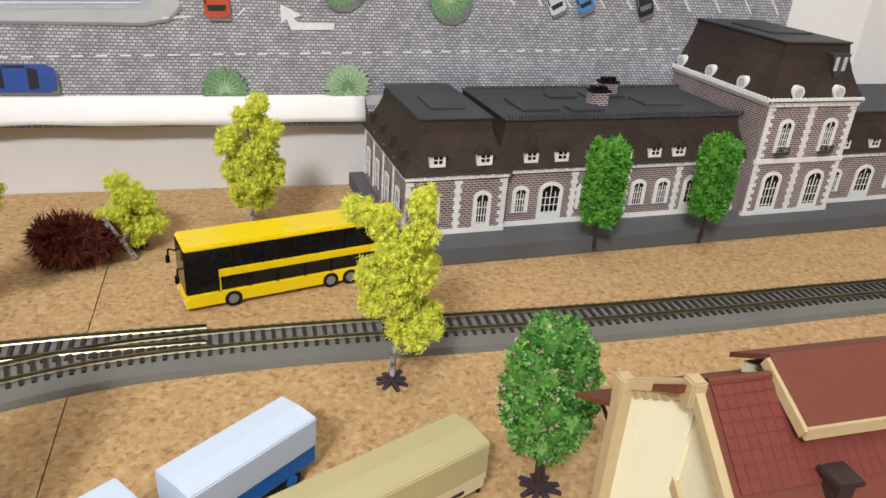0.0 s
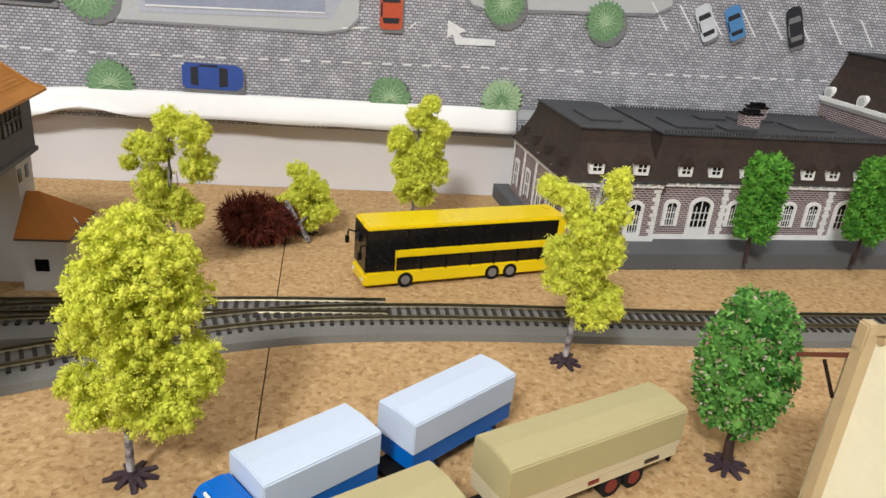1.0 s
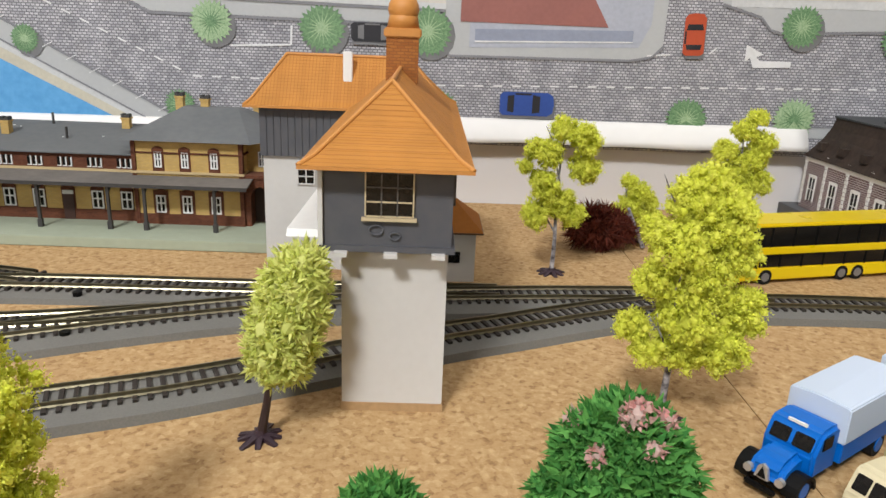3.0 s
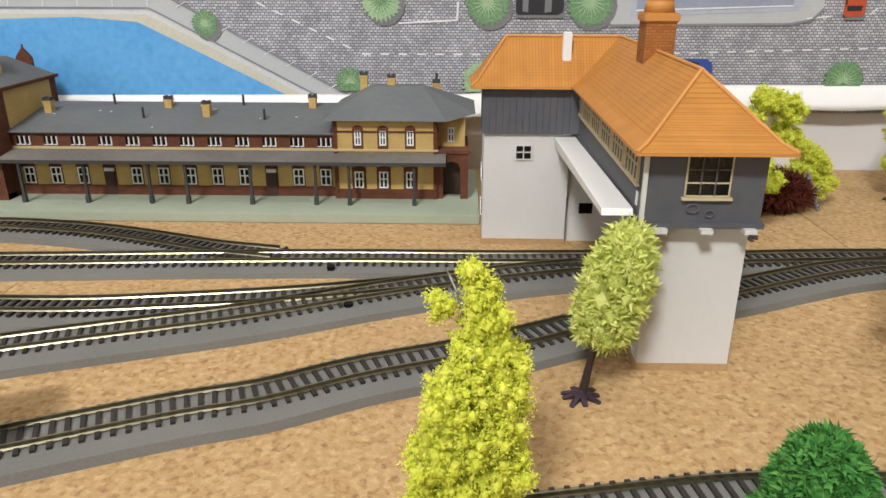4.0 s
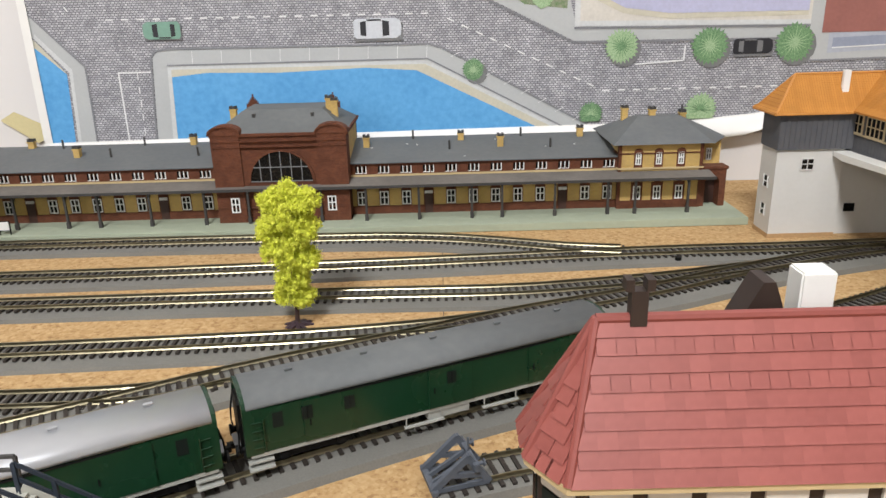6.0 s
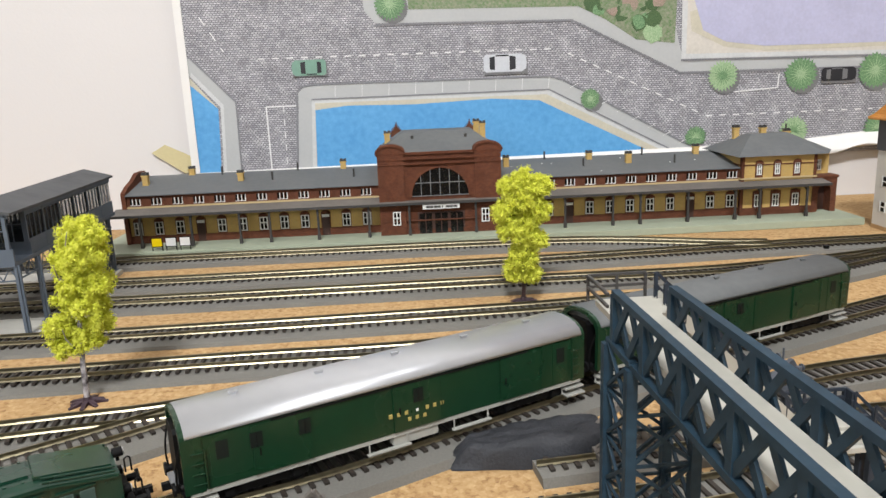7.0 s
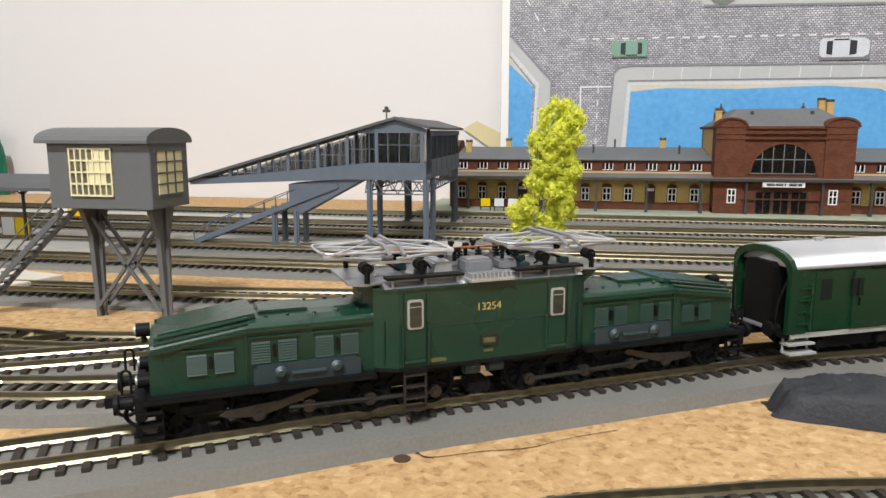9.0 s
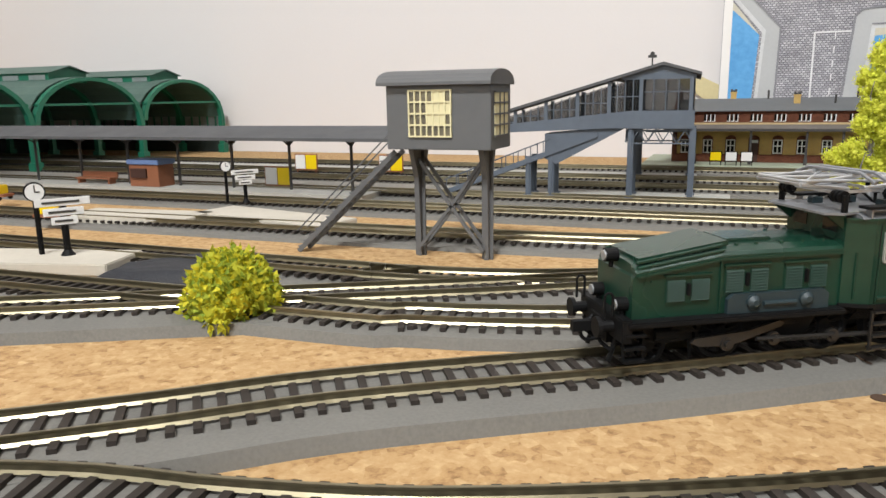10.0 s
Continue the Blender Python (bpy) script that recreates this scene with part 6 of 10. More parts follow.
    for k in range(10):
        a = k / 9 * 1.5 * math.pi
        p = Vector((w * (0.1060 + 0.0030 * math.sin(a)), 0.0, 0.0080 + 0.0030 * math.cos(a)))
        if last:
            rod(bm, last, p, 0.0006, 6)
        last = p
    part("coupling_hook", bm, UNDERFRAME, loco, "black loop coupling")
    buffers(loco, w * 0.1085, w)


DOORGREEN = mat("worn grey green louvre paint", (0.016, 0.046, 0.032), 0.35, vary=0.3)
mat_data = mat("dull yellow stencil", (0.11, 0.10, 0.03), 0.6, vary=0.5)
mat_box = mat("blue grey equipment paint", (0.022, 0.038, 0.044), 0.38, vary=0.3)
bonnet(1)
bonnet(-1)
WINFRAME = mat("bright metal window frame", (0.40, 0.41, 0.37), 0.4, metal=0.3, vary=0.1)
CABINSIDE = mat("brown shaded window", (0.022, 0.024, 0.020), 0.15, vary=0.5, colour2=(0.055, 0.055, 0.045))
# cab: straight sides, tapering in at both ends
CABPLAN = [(-0.0295, -0.0163), (0.0295, -0.0163), (0.0362, -0.0128), (0.0362, 0.0128), (0.0295, 0.0163), (-0.0295, 0.0163), (-0.0362, 0.0128), (-0.0362, -0.0128)]
part("cab_body", done(prism(bmesh.new(), CABPLAN, "Z", 0.0150, 0.0392)), LOCOGREEN, loco, "dark green cab body")
part("cab_sill", done(prism(bmesh.new(), [(x * 1.004, y * 1.02) for x, y in CABPLAN], "Z", 0.0140, 0.0151)), UNDERFRAME, loco)
part("cab_floor_frame", boxes((-0.0340, 0.0340, -0.0110, 0.0110, 0.0110, 0.0141)), UNDERFRAME, loco)
part("roof_gutter", done(prism(bmesh.new(), [(x * 1.010, y * 1.035) for x, y in CABPLAN], "Z", 0.0390, 0.0397)), LOCOGREEN, loco, "dark green gutter line")
part("roof_shoulder", done(prism(bmesh.new(), [(-0.0160, 0.0396), (-0.0152, 0.0404), (-0.0128, 0.0411), (0.0128, 0.0411), (0.0152, 0.0404), (0.0160, 0.0396)], "X", -0.0335, 0.0335)), GREYMETAL, loco, "grey metal roof shoulder")
part("roof", done(prism(bmesh.new(), [(-0.0335, -0.0132), (0.0335, -0.0132), (0.0390, -0.0152), (0.0435, -0.0128), (0.0435, 0.0128), (0.0390, 0.0152), (0.0335, 0.0132), (-0.0335, 0.0132), (-0.0390, 0.0152), (-0.0435, 0.0128), (-0.0435, -0.0128), (-0.0390, -0.0152)], "Z", 0.0408, 0.0414)), GREYMETAL, loco, "grey metal roof deck")
for e in (-1, 1):
    # deck brackets and end windows
    for y in (-0.0118, 0.0118):
        part("deck_bracket", done(prism(bmesh.new(), [(e * 0.0362, 0.0360), (e * 0.0362, 0.0408), (e * 0.0425, 0.0408)], "Y", y - 0.0005, y + 0.0005)), LOCOGREEN, loco)
    for y in (-0.0066, 0.0066):
        part("end_window", boxes((*span(e, 0.0360, 0.0365), y - 0.0030, y + 0.0030, 0.0352, 0.0386)), DARKGLASS, loco)
for xx, yy in ((-0.0215, -0.006), (-0.0165, 0.007), (0.0190, 0.006), (0.0225, -0.004), (-0.0335, 0.003), (0.0330, -0.005)):
    part("cable_box", boxes((xx - 0.0018, xx + 0.0018, yy - 0.0014, yy + 0.0014, 0.0412, 0.0434), bevel=0.0003), mat_box, loco)
    part("cable", rod(rod(bmesh.new(), (xx, yy, 0.0430), (xx * 0.86, yy * 0.7, 0.0447), 0.0004, 6), (xx * 0.86, yy * 0.7, 0.0447), (xx * 0.7, yy * 0.4, 0.0414), 0.0004, 6), BLACK, loco)
for s in (-1, 1):
    ys = s * 0.0163
    for e in (-1, 1):
        xx = e * 0.0242
        n = 6
        ring = [(sx * (0.0017 + 0.0008 * math.cos(a)), 0.0315 + sz * (0.0037 + 0.0008 * math.sin(a))) for sx, sz, rg in ((1, 1, range(n + 1)), (-1, 1, range(n, -1, -1)), (-1, -1, range(n + 1)), (1, -1, range(n, -1, -1))) for a in [k * math.pi / 2 / n for k in rg]]
        bm = prism(bmesh.new(), [(xx + a, b) for a, b in ring], "Y", *side(s, 0.0160, 0.0169))
        fr_ = part("cab_window_frame", done(bm), WINFRAME, loco, "bright rounded window frame")
        bm = prism(bmesh.new(), [(xx + a * 0.74, 0.0315 + (b - 0.0315) * 0.86) for a, b in ring], "Y", *side(s, 0.0160, 0.0171))
        part("cab_window_glass", done(bm), CABINSIDE, fr_)
        part("glazing_bar", boxes((xx - 0.0018, xx + 0.0018, *side(s, 0.0162, 0.0172), 0.0338, 0.0340)), WINFRAME, fr_)
        for dx in (-0.0036, 0.0036):
            part("door_seam", boxes((xx + dx - 0.00012, xx + dx + 0.00012, *side(s, 0.0162, 0.0164), 0.0152, 0.0380)), UNDERFRAME, loco)
            part("cab_handrail", rod(bmesh.new(), (xx + dx * 1.15, ys + s * 0.0010, 0.0160), (xx + dx * 1.15, ys + s * 0.0010, 0.0290), 0.0003, 6), LOCOGREEN, loco)
        part("door_sill", boxes((xx - 0.0032, xx + 0.0032, *side(s, 0.0160, 0.0171), 0.0166, 0.0172)), DOORGREEN, loco)
        part("end_handrail", rod(bmesh.new(), (e * 0.0335, s * 0.0148, 0.0165), (e * 0.0335, s * 0.0148, 0.0300), 0.0003, 6), LOCOGREEN, loco)
    ladder = part("cab_ladder", boxes((0.0204, 0.0280, *side(s, 0.0150, 0.0166), 0.0132, 0.0142)), UNDERFRAME, loco, "black cab ladder")
    for k in range(4):
        part("rung", boxes((0.0208, 0.0276, *side(s, 0.0148, 0.0172), 0.0016 + 0.0036 * k, 0.0022 + 0.0036 * k)), RODS, ladder)
    for xx in (0.0208, 0.0276):
        part("ladder_rail", bar(bmesh.new(), (xx, s * 0.0160, 0.0012), (xx, s * 0.0160, 0.0142), 0.0007), RODS, ladder)
    part("waist_line", boxes((-0.0205, 0.0205, *side(s, 0.0162, 0.01655), 0.0272, 0.0275)), DOORGREEN, loco)
    letters("number", "13254", 0.0034, GOLD, loco, pose(0.0, ys + s * 0.0002, 0.0320, 90, 0, 0 if s < 0 else 180), "gold number")
    pl = part("maker_plate", boxes((-0.0028, 0.0028, *side(s, 0.0162, 0.0168), 0.0196, 0.0230)), RODS, loco, "small brassy plate")
    part("plate_bar", boxes((-0.0020, 0.0020, *side(s, 0.0166, 0.0170), 0.0205, 0.0221)), mat_data, pl)
    part("data_bar", boxes((-0.0016, 0.0016, *side(s, 0.0162, 0.0165), 0.0174, 0.0182)), mat_data, loco)
    part("data_bar", boxes((0.0142, 0.0196, *side(s, 0.0162, 0.0165), 0.0160, 0.0172)), mat_data, loco, "dull yellow writing patch")
    part("cab_foothold", boxes((-0.0275, -0.0205, *side(s, 0.0162, 0.0172), 0.0166, 0.0173)), DOORGREEN, loco)
    for xx in (-0.0062, 0.0020):
        part("air_reservoir", rod(bmesh.new(), (xx, s * 0.0128, 0.0118), (xx + 0.0050, s * 0.0128, 0.0118), 0.0021, 14), mat_box, loco, "grey air reservoir")
    part("belly_box", boxes((-0.0030, 0.0045, *side(s, 0.0040, 0.0115), 0.0026, 0.0064), bevel=0.0005), UNDERFRAME, loco)
    for xa, xb in ((-0.0330, -0.0090), (0.0085, 0.0330)):
        wk = part("roof_walkway", boxes((xa, xb, *side(s, 0.0130, 0.0172), 0.0424, 0.0432)), UNDERFRAME, loco, "dark roof walkway")
        for k in range(3):
            xf = xa + 0.002 + k * (xb - xa - 0.004) / 2
            part("walkway_foot", boxes((xf - 0.0003, xf + 0.0003, *side(s, 0.0138, 0.0162), 0.0398, 0.0424)), GREYMETAL, wk)
# switchgear on the roof
for xx, yy, sx, sy, h in ((-0.0050, -0.0060, 0.0034, 0.0036, 0.0046), (0.0040, -0.0060, 0.0034, 0.0036, 0.0052), (0.0, 0.0050, 0.0046, 0.004, 0.0044), (-0.0110, 0.004, 0.0030, 0.0034, 0.0036), (0.0115, 0.003, 0.003, 0.0044, 0.0040), (0.0125, -0.007, 0.0028, 0.0028, 0.0036), (-0.0130, -0.006, 0.0026, 0.003, 0.0040)):
    part("switchgear_box", boxes((xx - sx, xx + sx, yy - sy, yy + sy, 0.0412, 0.0412 + h), bevel=0.0007), STEEL if xx > 0 else GREYMETAL, loco, "grey roof switchgear")
for xx, yy in ((-0.005, -0.0085), (0.003, -0.0085), (-0.009, 0.0065), (0.0075, 0.006), (0.0, -0.003), (-0.0125, -0.0075), (0.0125, -0.0085)):
    bm = rod(bmesh.new(), (xx, yy, 0.0450), (xx, yy, 0.0486), 0.0007, 8)
    rod(bm, (xx, yy, 0.0480), (xx, yy, 0.0492), 0.0012, 8)
    part("bushing", bm, BLACK, loco, "black roof bushing")
for s in (-1, 1):
    part("resistor_tray", boxes((-0.0078, 0.0072, *side(s, 0.0122, 0.0186), 0.0402, 0.0412), bevel=0.0002), STEEL, loco, "bright roof tray")
    for k in range(10):
        part("grid_fin", boxes((-0.0068 + k * 0.0014, -0.0063 + k * 0.0014, *side(s, 0.0135, 0.0182), 0.0412, 0.0428)), STEEL, loco)
for xx in (-0.0168, -0.0100, -0.0034, 0.0034, 0.0100, 0.0168):
    bm = bmesh.new()
    for k in range(3):
        rod(bm, (xx, 0.0, 0.0445 + k * 0.0010), (xx, 0.0, 0.0451 + k * 0.0010), 0.0012, 10)
    rod(bm, (xx, 0.0, 0.0412), (xx, 0.0, 0.0482), 0.0005, 8)
    part("insulator", bm, UNDERFRAME, loco, "dark ribbed insulator")
part("bus_wire", rod(bmesh.new(), (-0.030, 0.0, 0.0482), (0.030, 0.0, 0.0482), 0.00035, 6), COPPER, loco, "copper roof wire")


def pantograph(xc):
    """A lowered diamond pantograph on four insulators."""
    z = 0.0456
    half = 0.0086
    pg = part("pantograph_base", boxes((xc - half, xc + half, -0.0088, -0.0080, z + 0.0004, z + 0.0012), (xc - half, xc + half, 0.0080, 0.0088, z + 0.0004, z + 0.0012), (xc - half, xc - half + 0.0008, -0.0080, 0.0080, z + 0.0004, z + 0.0012), (xc + half - 0.0008, xc + half, -0.0080, 0.0080, z + 0.0004, z + 0.0012)), STEEL, loco, "grey pantograph base")
    for sx in (-1, 1):
        for sy in (-1, 1):
            bm = bmesh.new()
            for k in range(3):
                rod(bm, (xc + sx * half, sy * (0.0094 + 0.0015 * k), z), (xc + sx * half, sy * (0.0104 + 0.0015 * k), z), 0.0018, 12)
            rod(bm, (xc + sx * half, sy * 0.008, z), (xc + sx * half, sy * 0.0142, z), 0.0008, 8)
            rod(bm, (xc + sx * half, sy * 0.0138, 0.0412), (xc + sx * half, sy * 0.0138, z + 0.0006), 0.0009, 8)
            part("insulator", bm, BLACK, pg, "black ribbed insulator")
    for sy in (-1, 1):
        for sx in (-1, 1):
            part("arm", rod(bmesh.new(), (xc + sx * 0.0025, sy * 0.0070, z + 0.0014), (xc + sx * 0.0200, sy * 0.0100, z + 0.0034), 0.0006, 6), STEEL, pg, "bright metal arm")
            part("arm", rod(bmesh.new(), (xc + sx * 0.0200, sy * 0.0100, z + 0.0036), (xc, sy * 0.0078, z + 0.0054), 0.00045, 6), STEEL, pg)
    for sx in (-1, 1):
        part("cross_arm", rod(bmesh.new(), (xc + sx * 0.0200, -0.0100, z + 0.0036), (xc + sx * 0.0200, 0.0100, z + 0.0036), 0.0005, 6), STEEL, pg)
        part("brace", rod(bmesh.new(), (xc + sx * 0.0200, -0.0100, z + 0.0036), (xc, 0.0078, z + 0.0054), 0.00035, 6), STEEL, pg)
        part("brace", rod(bmesh.new(), (xc + sx * 0.0200, 0.0100, z + 0.0036), (xc, -0.0078, z + 0.0054), 0.00035, 6), STEEL, pg)
        part("spring", rod(bmesh.new(), (xc, sx * 0.0030, z + 0.0012), (xc + 0.0085, sx * 0.0030, z + 0.0012), 0.0010, 8), GREYMETAL, pg)
    for dx in (-0.0022, 0.0022):
        bm = rod(bmesh.new(), (xc + dx, -0.0110, z + 0.0062), (xc + dx, 0.0110, z + 0.0062), 0.0006, 6)
        for sy in (-1, 1):
            rod(bm, (xc + dx, sy * 0.0110, z + 0.0062), (xc + dx, sy * 0.0168, z + 0.0040), 0.0006, 6)
        part("contact_strip", bm, GREYMETAL, pg, "grey contact strip")
    for sy in (-1, 1):
        bm = boxes((xc - 0.0030, xc + 0.0030, sy * 0.0078 - 0.0008, sy * 0.0078 + 0.0008, z + 0.0050, z + 0.0058))
        part("knuckle", bm, STEEL, pg)
    loop = [(-0.0212, -0.0060), (-0.0200, -0.0092), (-0.0175, -0.0102), (0.0175, -0.0102), (0.0200, -0.0092), (0.0212, -0.0060), (0.0212, 0.0060), (0.0200, 0.0092), (0.0175, 0.0102), (-0.0175, 0.0102), (-0.0200, 0.0092), (-0.0212, 0.0060)]
    bm = bmesh.new()
    for k in range(12):
        a, b = loop[k], loop[(k + 1) % 12]
        rod(bm, (xc + a[0], a[1], z + 0.0040 + a[0] * 0.03), (xc + b[0], b[1], z + 0.0040 + b[0] * 0.03), 0.00045, 8)
    part("tube_frame", bm, STEEL, pg, "bright bent tube frame")


pantograph(0.0295)
pantograph(-0.0295)


WAGONGLASS = mat("dull dark pane", (0.010, 0.014, 0.012), 0.35, vary=0.3, spec=0.2)


def coach(nose, length, roof_material, roof_label, body_label, label, lettered):
    """A baggage coach: bowed roof, flat sides with sliding doors, open end vestibules, bogies."""
    th = thing("baggage_wagon", coach_pose(nose, length, length * 0.7), label, "wagon", "wagons of the train")
    h = length / 2
    yb = 0.0160
    part("body", boxes((-h + 0.012, h - 0.012, -yb, yb, 0.0110, 0.0352), bevel=0.0006), WAGONGREEN, th, body_label)
    prof = [(-yb - 0.0004, 0.0352), (-yb, 0.0366), (-0.0146, 0.0388), (-0.0112, 0.0408), (-0.0060, 0.0422), (0.0, 0.0427), (0.0060, 0.0422), (0.0112, 0.0408), (0.0146, 0.0388), (yb, 0.0366), (yb + 0.0004, 0.0352)]
    for e in (-1, 1):
        # open hooded end: a green arch round a black recess
        inner = [(y * 0.86, z - 0.0022) for y, z in prof]
        ring = [(-yb, 0.0110), *prof, (yb, 0.0110), (yb * 0.86, 0.0110), *reversed(inner), (-yb * 0.86, 0.0110)]
        part("end_hood", done(prism(bmesh.new(), ring, "X", *span(e, h - 0.0122, h - 0.0040))), WAGONGREEN, th, "dark green arched end hood")
        part("end_wall", boxes((*span(e, h - 0.0125, h - 0.0118), -0.0136, 0.0136, 0.0110, 0.0380)), BLACK, th, "black end wall")
        part("gangway", done(prism(bmesh.new(), [(-0.0080, 0.0122), (-0.0080, 0.0350), (-0.0060, 0.0368), (0.0060, 0.0368), (0.0080, 0.0350), (0.0080, 0.0122)], "X", *span(e, h - 0.0118, h - 0.0030))), BLACK, th, "black gangway bellows")
        part("end_floor", boxes((*span(e, h - 0.0120, h - 0.0030), -0.0150, 0.0150, 0.0095, 0.0112)), UNDERFRAME, th)
        part("fall_plate", boxes((*span(e, h - 0.0032, h - 0.0002), -0.0060, 0.0060, 0.0118, 0.0124)), GREYMETAL, th, "grey gangway fall plate")
        for s in (-1, 1):
            bm, last = bmesh.new(), None
            for y, z, d in ((0.0120, 0.0112, 0.0022), (0.0122, 0.0170, 0.0016), (0.0126, 0.0230, 0.0020), (0.0136, 0.0290, 0.0034), (0.0142, 0.0315, 0.0042)):
                p = Vector((e * (h - d), s * y, z))
                if last:
                    rod(bm, last, p, 0.00045, 6)
                last = p
            part("end_handrail", bm, BLACK, th)
            rail = part("grab_rail", rod(bmesh.new(), (e * (h - 0.0128), s * 0.0172, 0.0125), (e * (h - 0.0128), s * 0.0172, 0.0300), 0.0004, 6), WAGONGREEN, th)
            for k in range(4):
                part("grab_rung", rod(bmesh.new(), (e * (h - 0.0128), s * 0.0172, 0.0150 + 0.0045 * k), (e * (h - 0.0075), s * 0.0168, 0.0150 + 0.0045 * k), 0.0003, 6), WAGONGREEN, rail)
            st = part("steps", boxes((*span(e, h - 0.0165, h - 0.0045), *side(s, 0.0120, 0.0166), 0.0066, 0.0074)), mat_step, th, "pale grey steps")
            part("tread", boxes((*span(e, h - 0.0165, h - 0.0045), *side(s, 0.0128, 0.0178), 0.0032, 0.0040)), mat_step, st)
            for xx in (h - 0.0162, h - 0.0050):
                part("step_hanger", boxes((*span(e, xx - 0.0003, xx + 0.0003), *side(s, 0.0126, 0.0132), 0.0032, 0.0096)), mat_step, st)
            part("crew_door", boxes((*span(e, h - 0.0250, h - 0.0150), *side(s, yb - 0.0004, yb + 0.0003), 0.0120, 0.0345)), WAGONGREEN, th)
            part("crew_window", boxes((*span(e, h - 0.0225, h - 0.0175), *side(s, yb, yb + 0.0005), 0.0235, 0.0315)), WAGONGLASS, th, "dark vestibule window")
        buffers(th, e * h, e)
    part("roof", done(prism(bmesh.new(), [(y * 1.012, z + 0.0004) for y, z in prof], "X", -h + 0.0060, h - 0.0060)), roof_material, th, roof_label, smooth=True)
    for k in range(5):
        x = -h * 0.72 + k * h * 0.36
        bm = boxes((x - 0.0016, x + 0.0016, -0.0006, 0.0006, 0.0424, 0.0440), (x - 0.0020, x + 0.0020, -0.0009, 0.0009, 0.0438, 0.0444))
        part("roof_vent", bm, roof_material, th, "small roof vent")
    for s in (-1, 1):
        ys = s * yb
        part("sole_bar", boxes((-h + 0.006, h - 0.006, *sorted((ys * 0.98, ys * 0.90)), 0.0092, 0.0112)), mat_step, th, "pale grey sole bar")
        for x in (0.062, -0.003, -0.062):
            part("sliding_door", boxes((x - 0.0125, x + 0.0125, *sorted((ys + s * 0.0006, ys)), 0.0118, 0.0340)), WAGONGREEN, th, "dark green sliding door")
            for xx in (x - 0.0125, x + 0.0125):
                part("door_strip", boxes((xx - 0.0004, xx + 0.0004, *sorted((ys + s * 0.0009, ys)), 0.0118, 0.0340)), WAGONGREEN, th)
            part("door_grip", boxes((x + 0.0095, x + 0.0101, *sorted((ys + s * 0.0012, ys)), 0.0205, 0.0235)), UNDERFRAME, th)
        for x in (0.073, 0.052, -0.003):
            wn = part("side_window", boxes((x - 0.0026, x + 0.0026, *sorted((ys + s * 0.0010, ys)), 0.0245, 0.0312)), WAGONGLASS, th, "small dark window")
            part("window_bar", boxes((x - 0.0002, x + 0.0002, *sorted((ys + s * 0.0013, ys)), 0.0245, 0.0312)), UNDERFRAME, wn)
        part("door_runner", boxes((-h * 0.62, h * 0.62, *sorted((ys + s * 0.0007, ys)), 0.0342, 0.0348)), UNDERFRAME, th)
        if lettered:
            for k, x in enumerate((-0.0155, -0.0115, -0.0075, 0.0035, 0.0075, 0.0115)):
                part("lettering_bar", boxes((x - 0.0008, x + 0.0008, *sorted((ys + s * 0.0009, ys)), 0.0195, 0.0214)), GOLD, th, "gold lettering bar")
            part("emblem", boxes((-0.0028, -0.0016, *sorted((ys + s * 0.0009, ys)), 0.0198, 0.0210)), WHITE, th)
            for x in (-0.0060, -0.0020, 0.0020):
                part("lettering_bar", boxes((x - 0.0008, x + 0.0008, *sorted((ys + s * 0.0009, ys)), 0.0160, 0.0178)), GOLD, th)
        for x in (-h * 0.30, h * 0.12):
            part("footboard", boxes((x - 0.011, x + 0.011, *sorted((s * 0.0150, s * 0.0172)), 0.0040, 0.0047), (x - 0.010, x - 0.0094, *sorted((s * 0.0152, s * 0.0158)), 0.0045, 0.0095), (x + 0.0094, x + 0.010, *sorted((s * 0.0152, s * 0.0158)), 0.0045, 0.0095)), mat_step, th, "pale grey footboard")
        part("battery_box", boxes((-0.014, 0.010, *sorted((s * 0.0100, s * 0.0148)), 0.0042, 0.0095), bevel=0.0004), mat_step, th, "pale grey battery box")
    for c in (-h * 0.66, h * 0.66):
        part("bogie_frame", boxes((c - 0.020, c + 0.020, -0.0120, -0.0105, 0.0035, 0.0082), (c - 0.020, c + 0.020, 0.0105, 0.0120, 0.0035, 0.0082), (c - 0.003, c + 0.003, -0.0105, 0.0105, 0.0050, 0.0090)), UNDERFRAME, th, "dark bogie frame")
        for dx in (-0.0145, 0.0145):
            wheelset(th, c + dx, 0.0055)
            for s in (-1, 1):
                part("axle_box", boxes((c + dx - 0.0022, c + dx + 0.0022, *sorted((s * 0.0120, s * 0.0138)), 0.0038, 0.0076), bevel=0.0004), UNDERFRAME, th)
    return th


mat_step = mat("pale grey underframe paint", (0.34, 0.34, 0.31), 0.6, vary=0.2)
coach(0.2290, 0.214, SILVER, "silver painted bowed roof", "dark green body with sliding doors", "dark green baggage wagon with a silver roof behind the locomotive", True)
coach(0.4475, 0.214, SLATE, "blue grey bowed roof", "dark green body", "dark green wagon with a blue grey roof behind another wagon", False)


# ---- road vehicles ----
def tyre_wheel(parent, x, y, r, t, hub, name="wheel"):
    w = part(name, rod(bmesh.new(), (x, y - t / 2, r), (x, y + t / 2, r), r, 20), RUBBER, parent, "black tyre")
    for s in (-1, 1):
        part("hub", rod(bmesh.new(), (x, y + s * t / 2, r), (x, y + s * (t / 2 + 0.0004), r), r * 0.58, 16), hub, w)
    return w


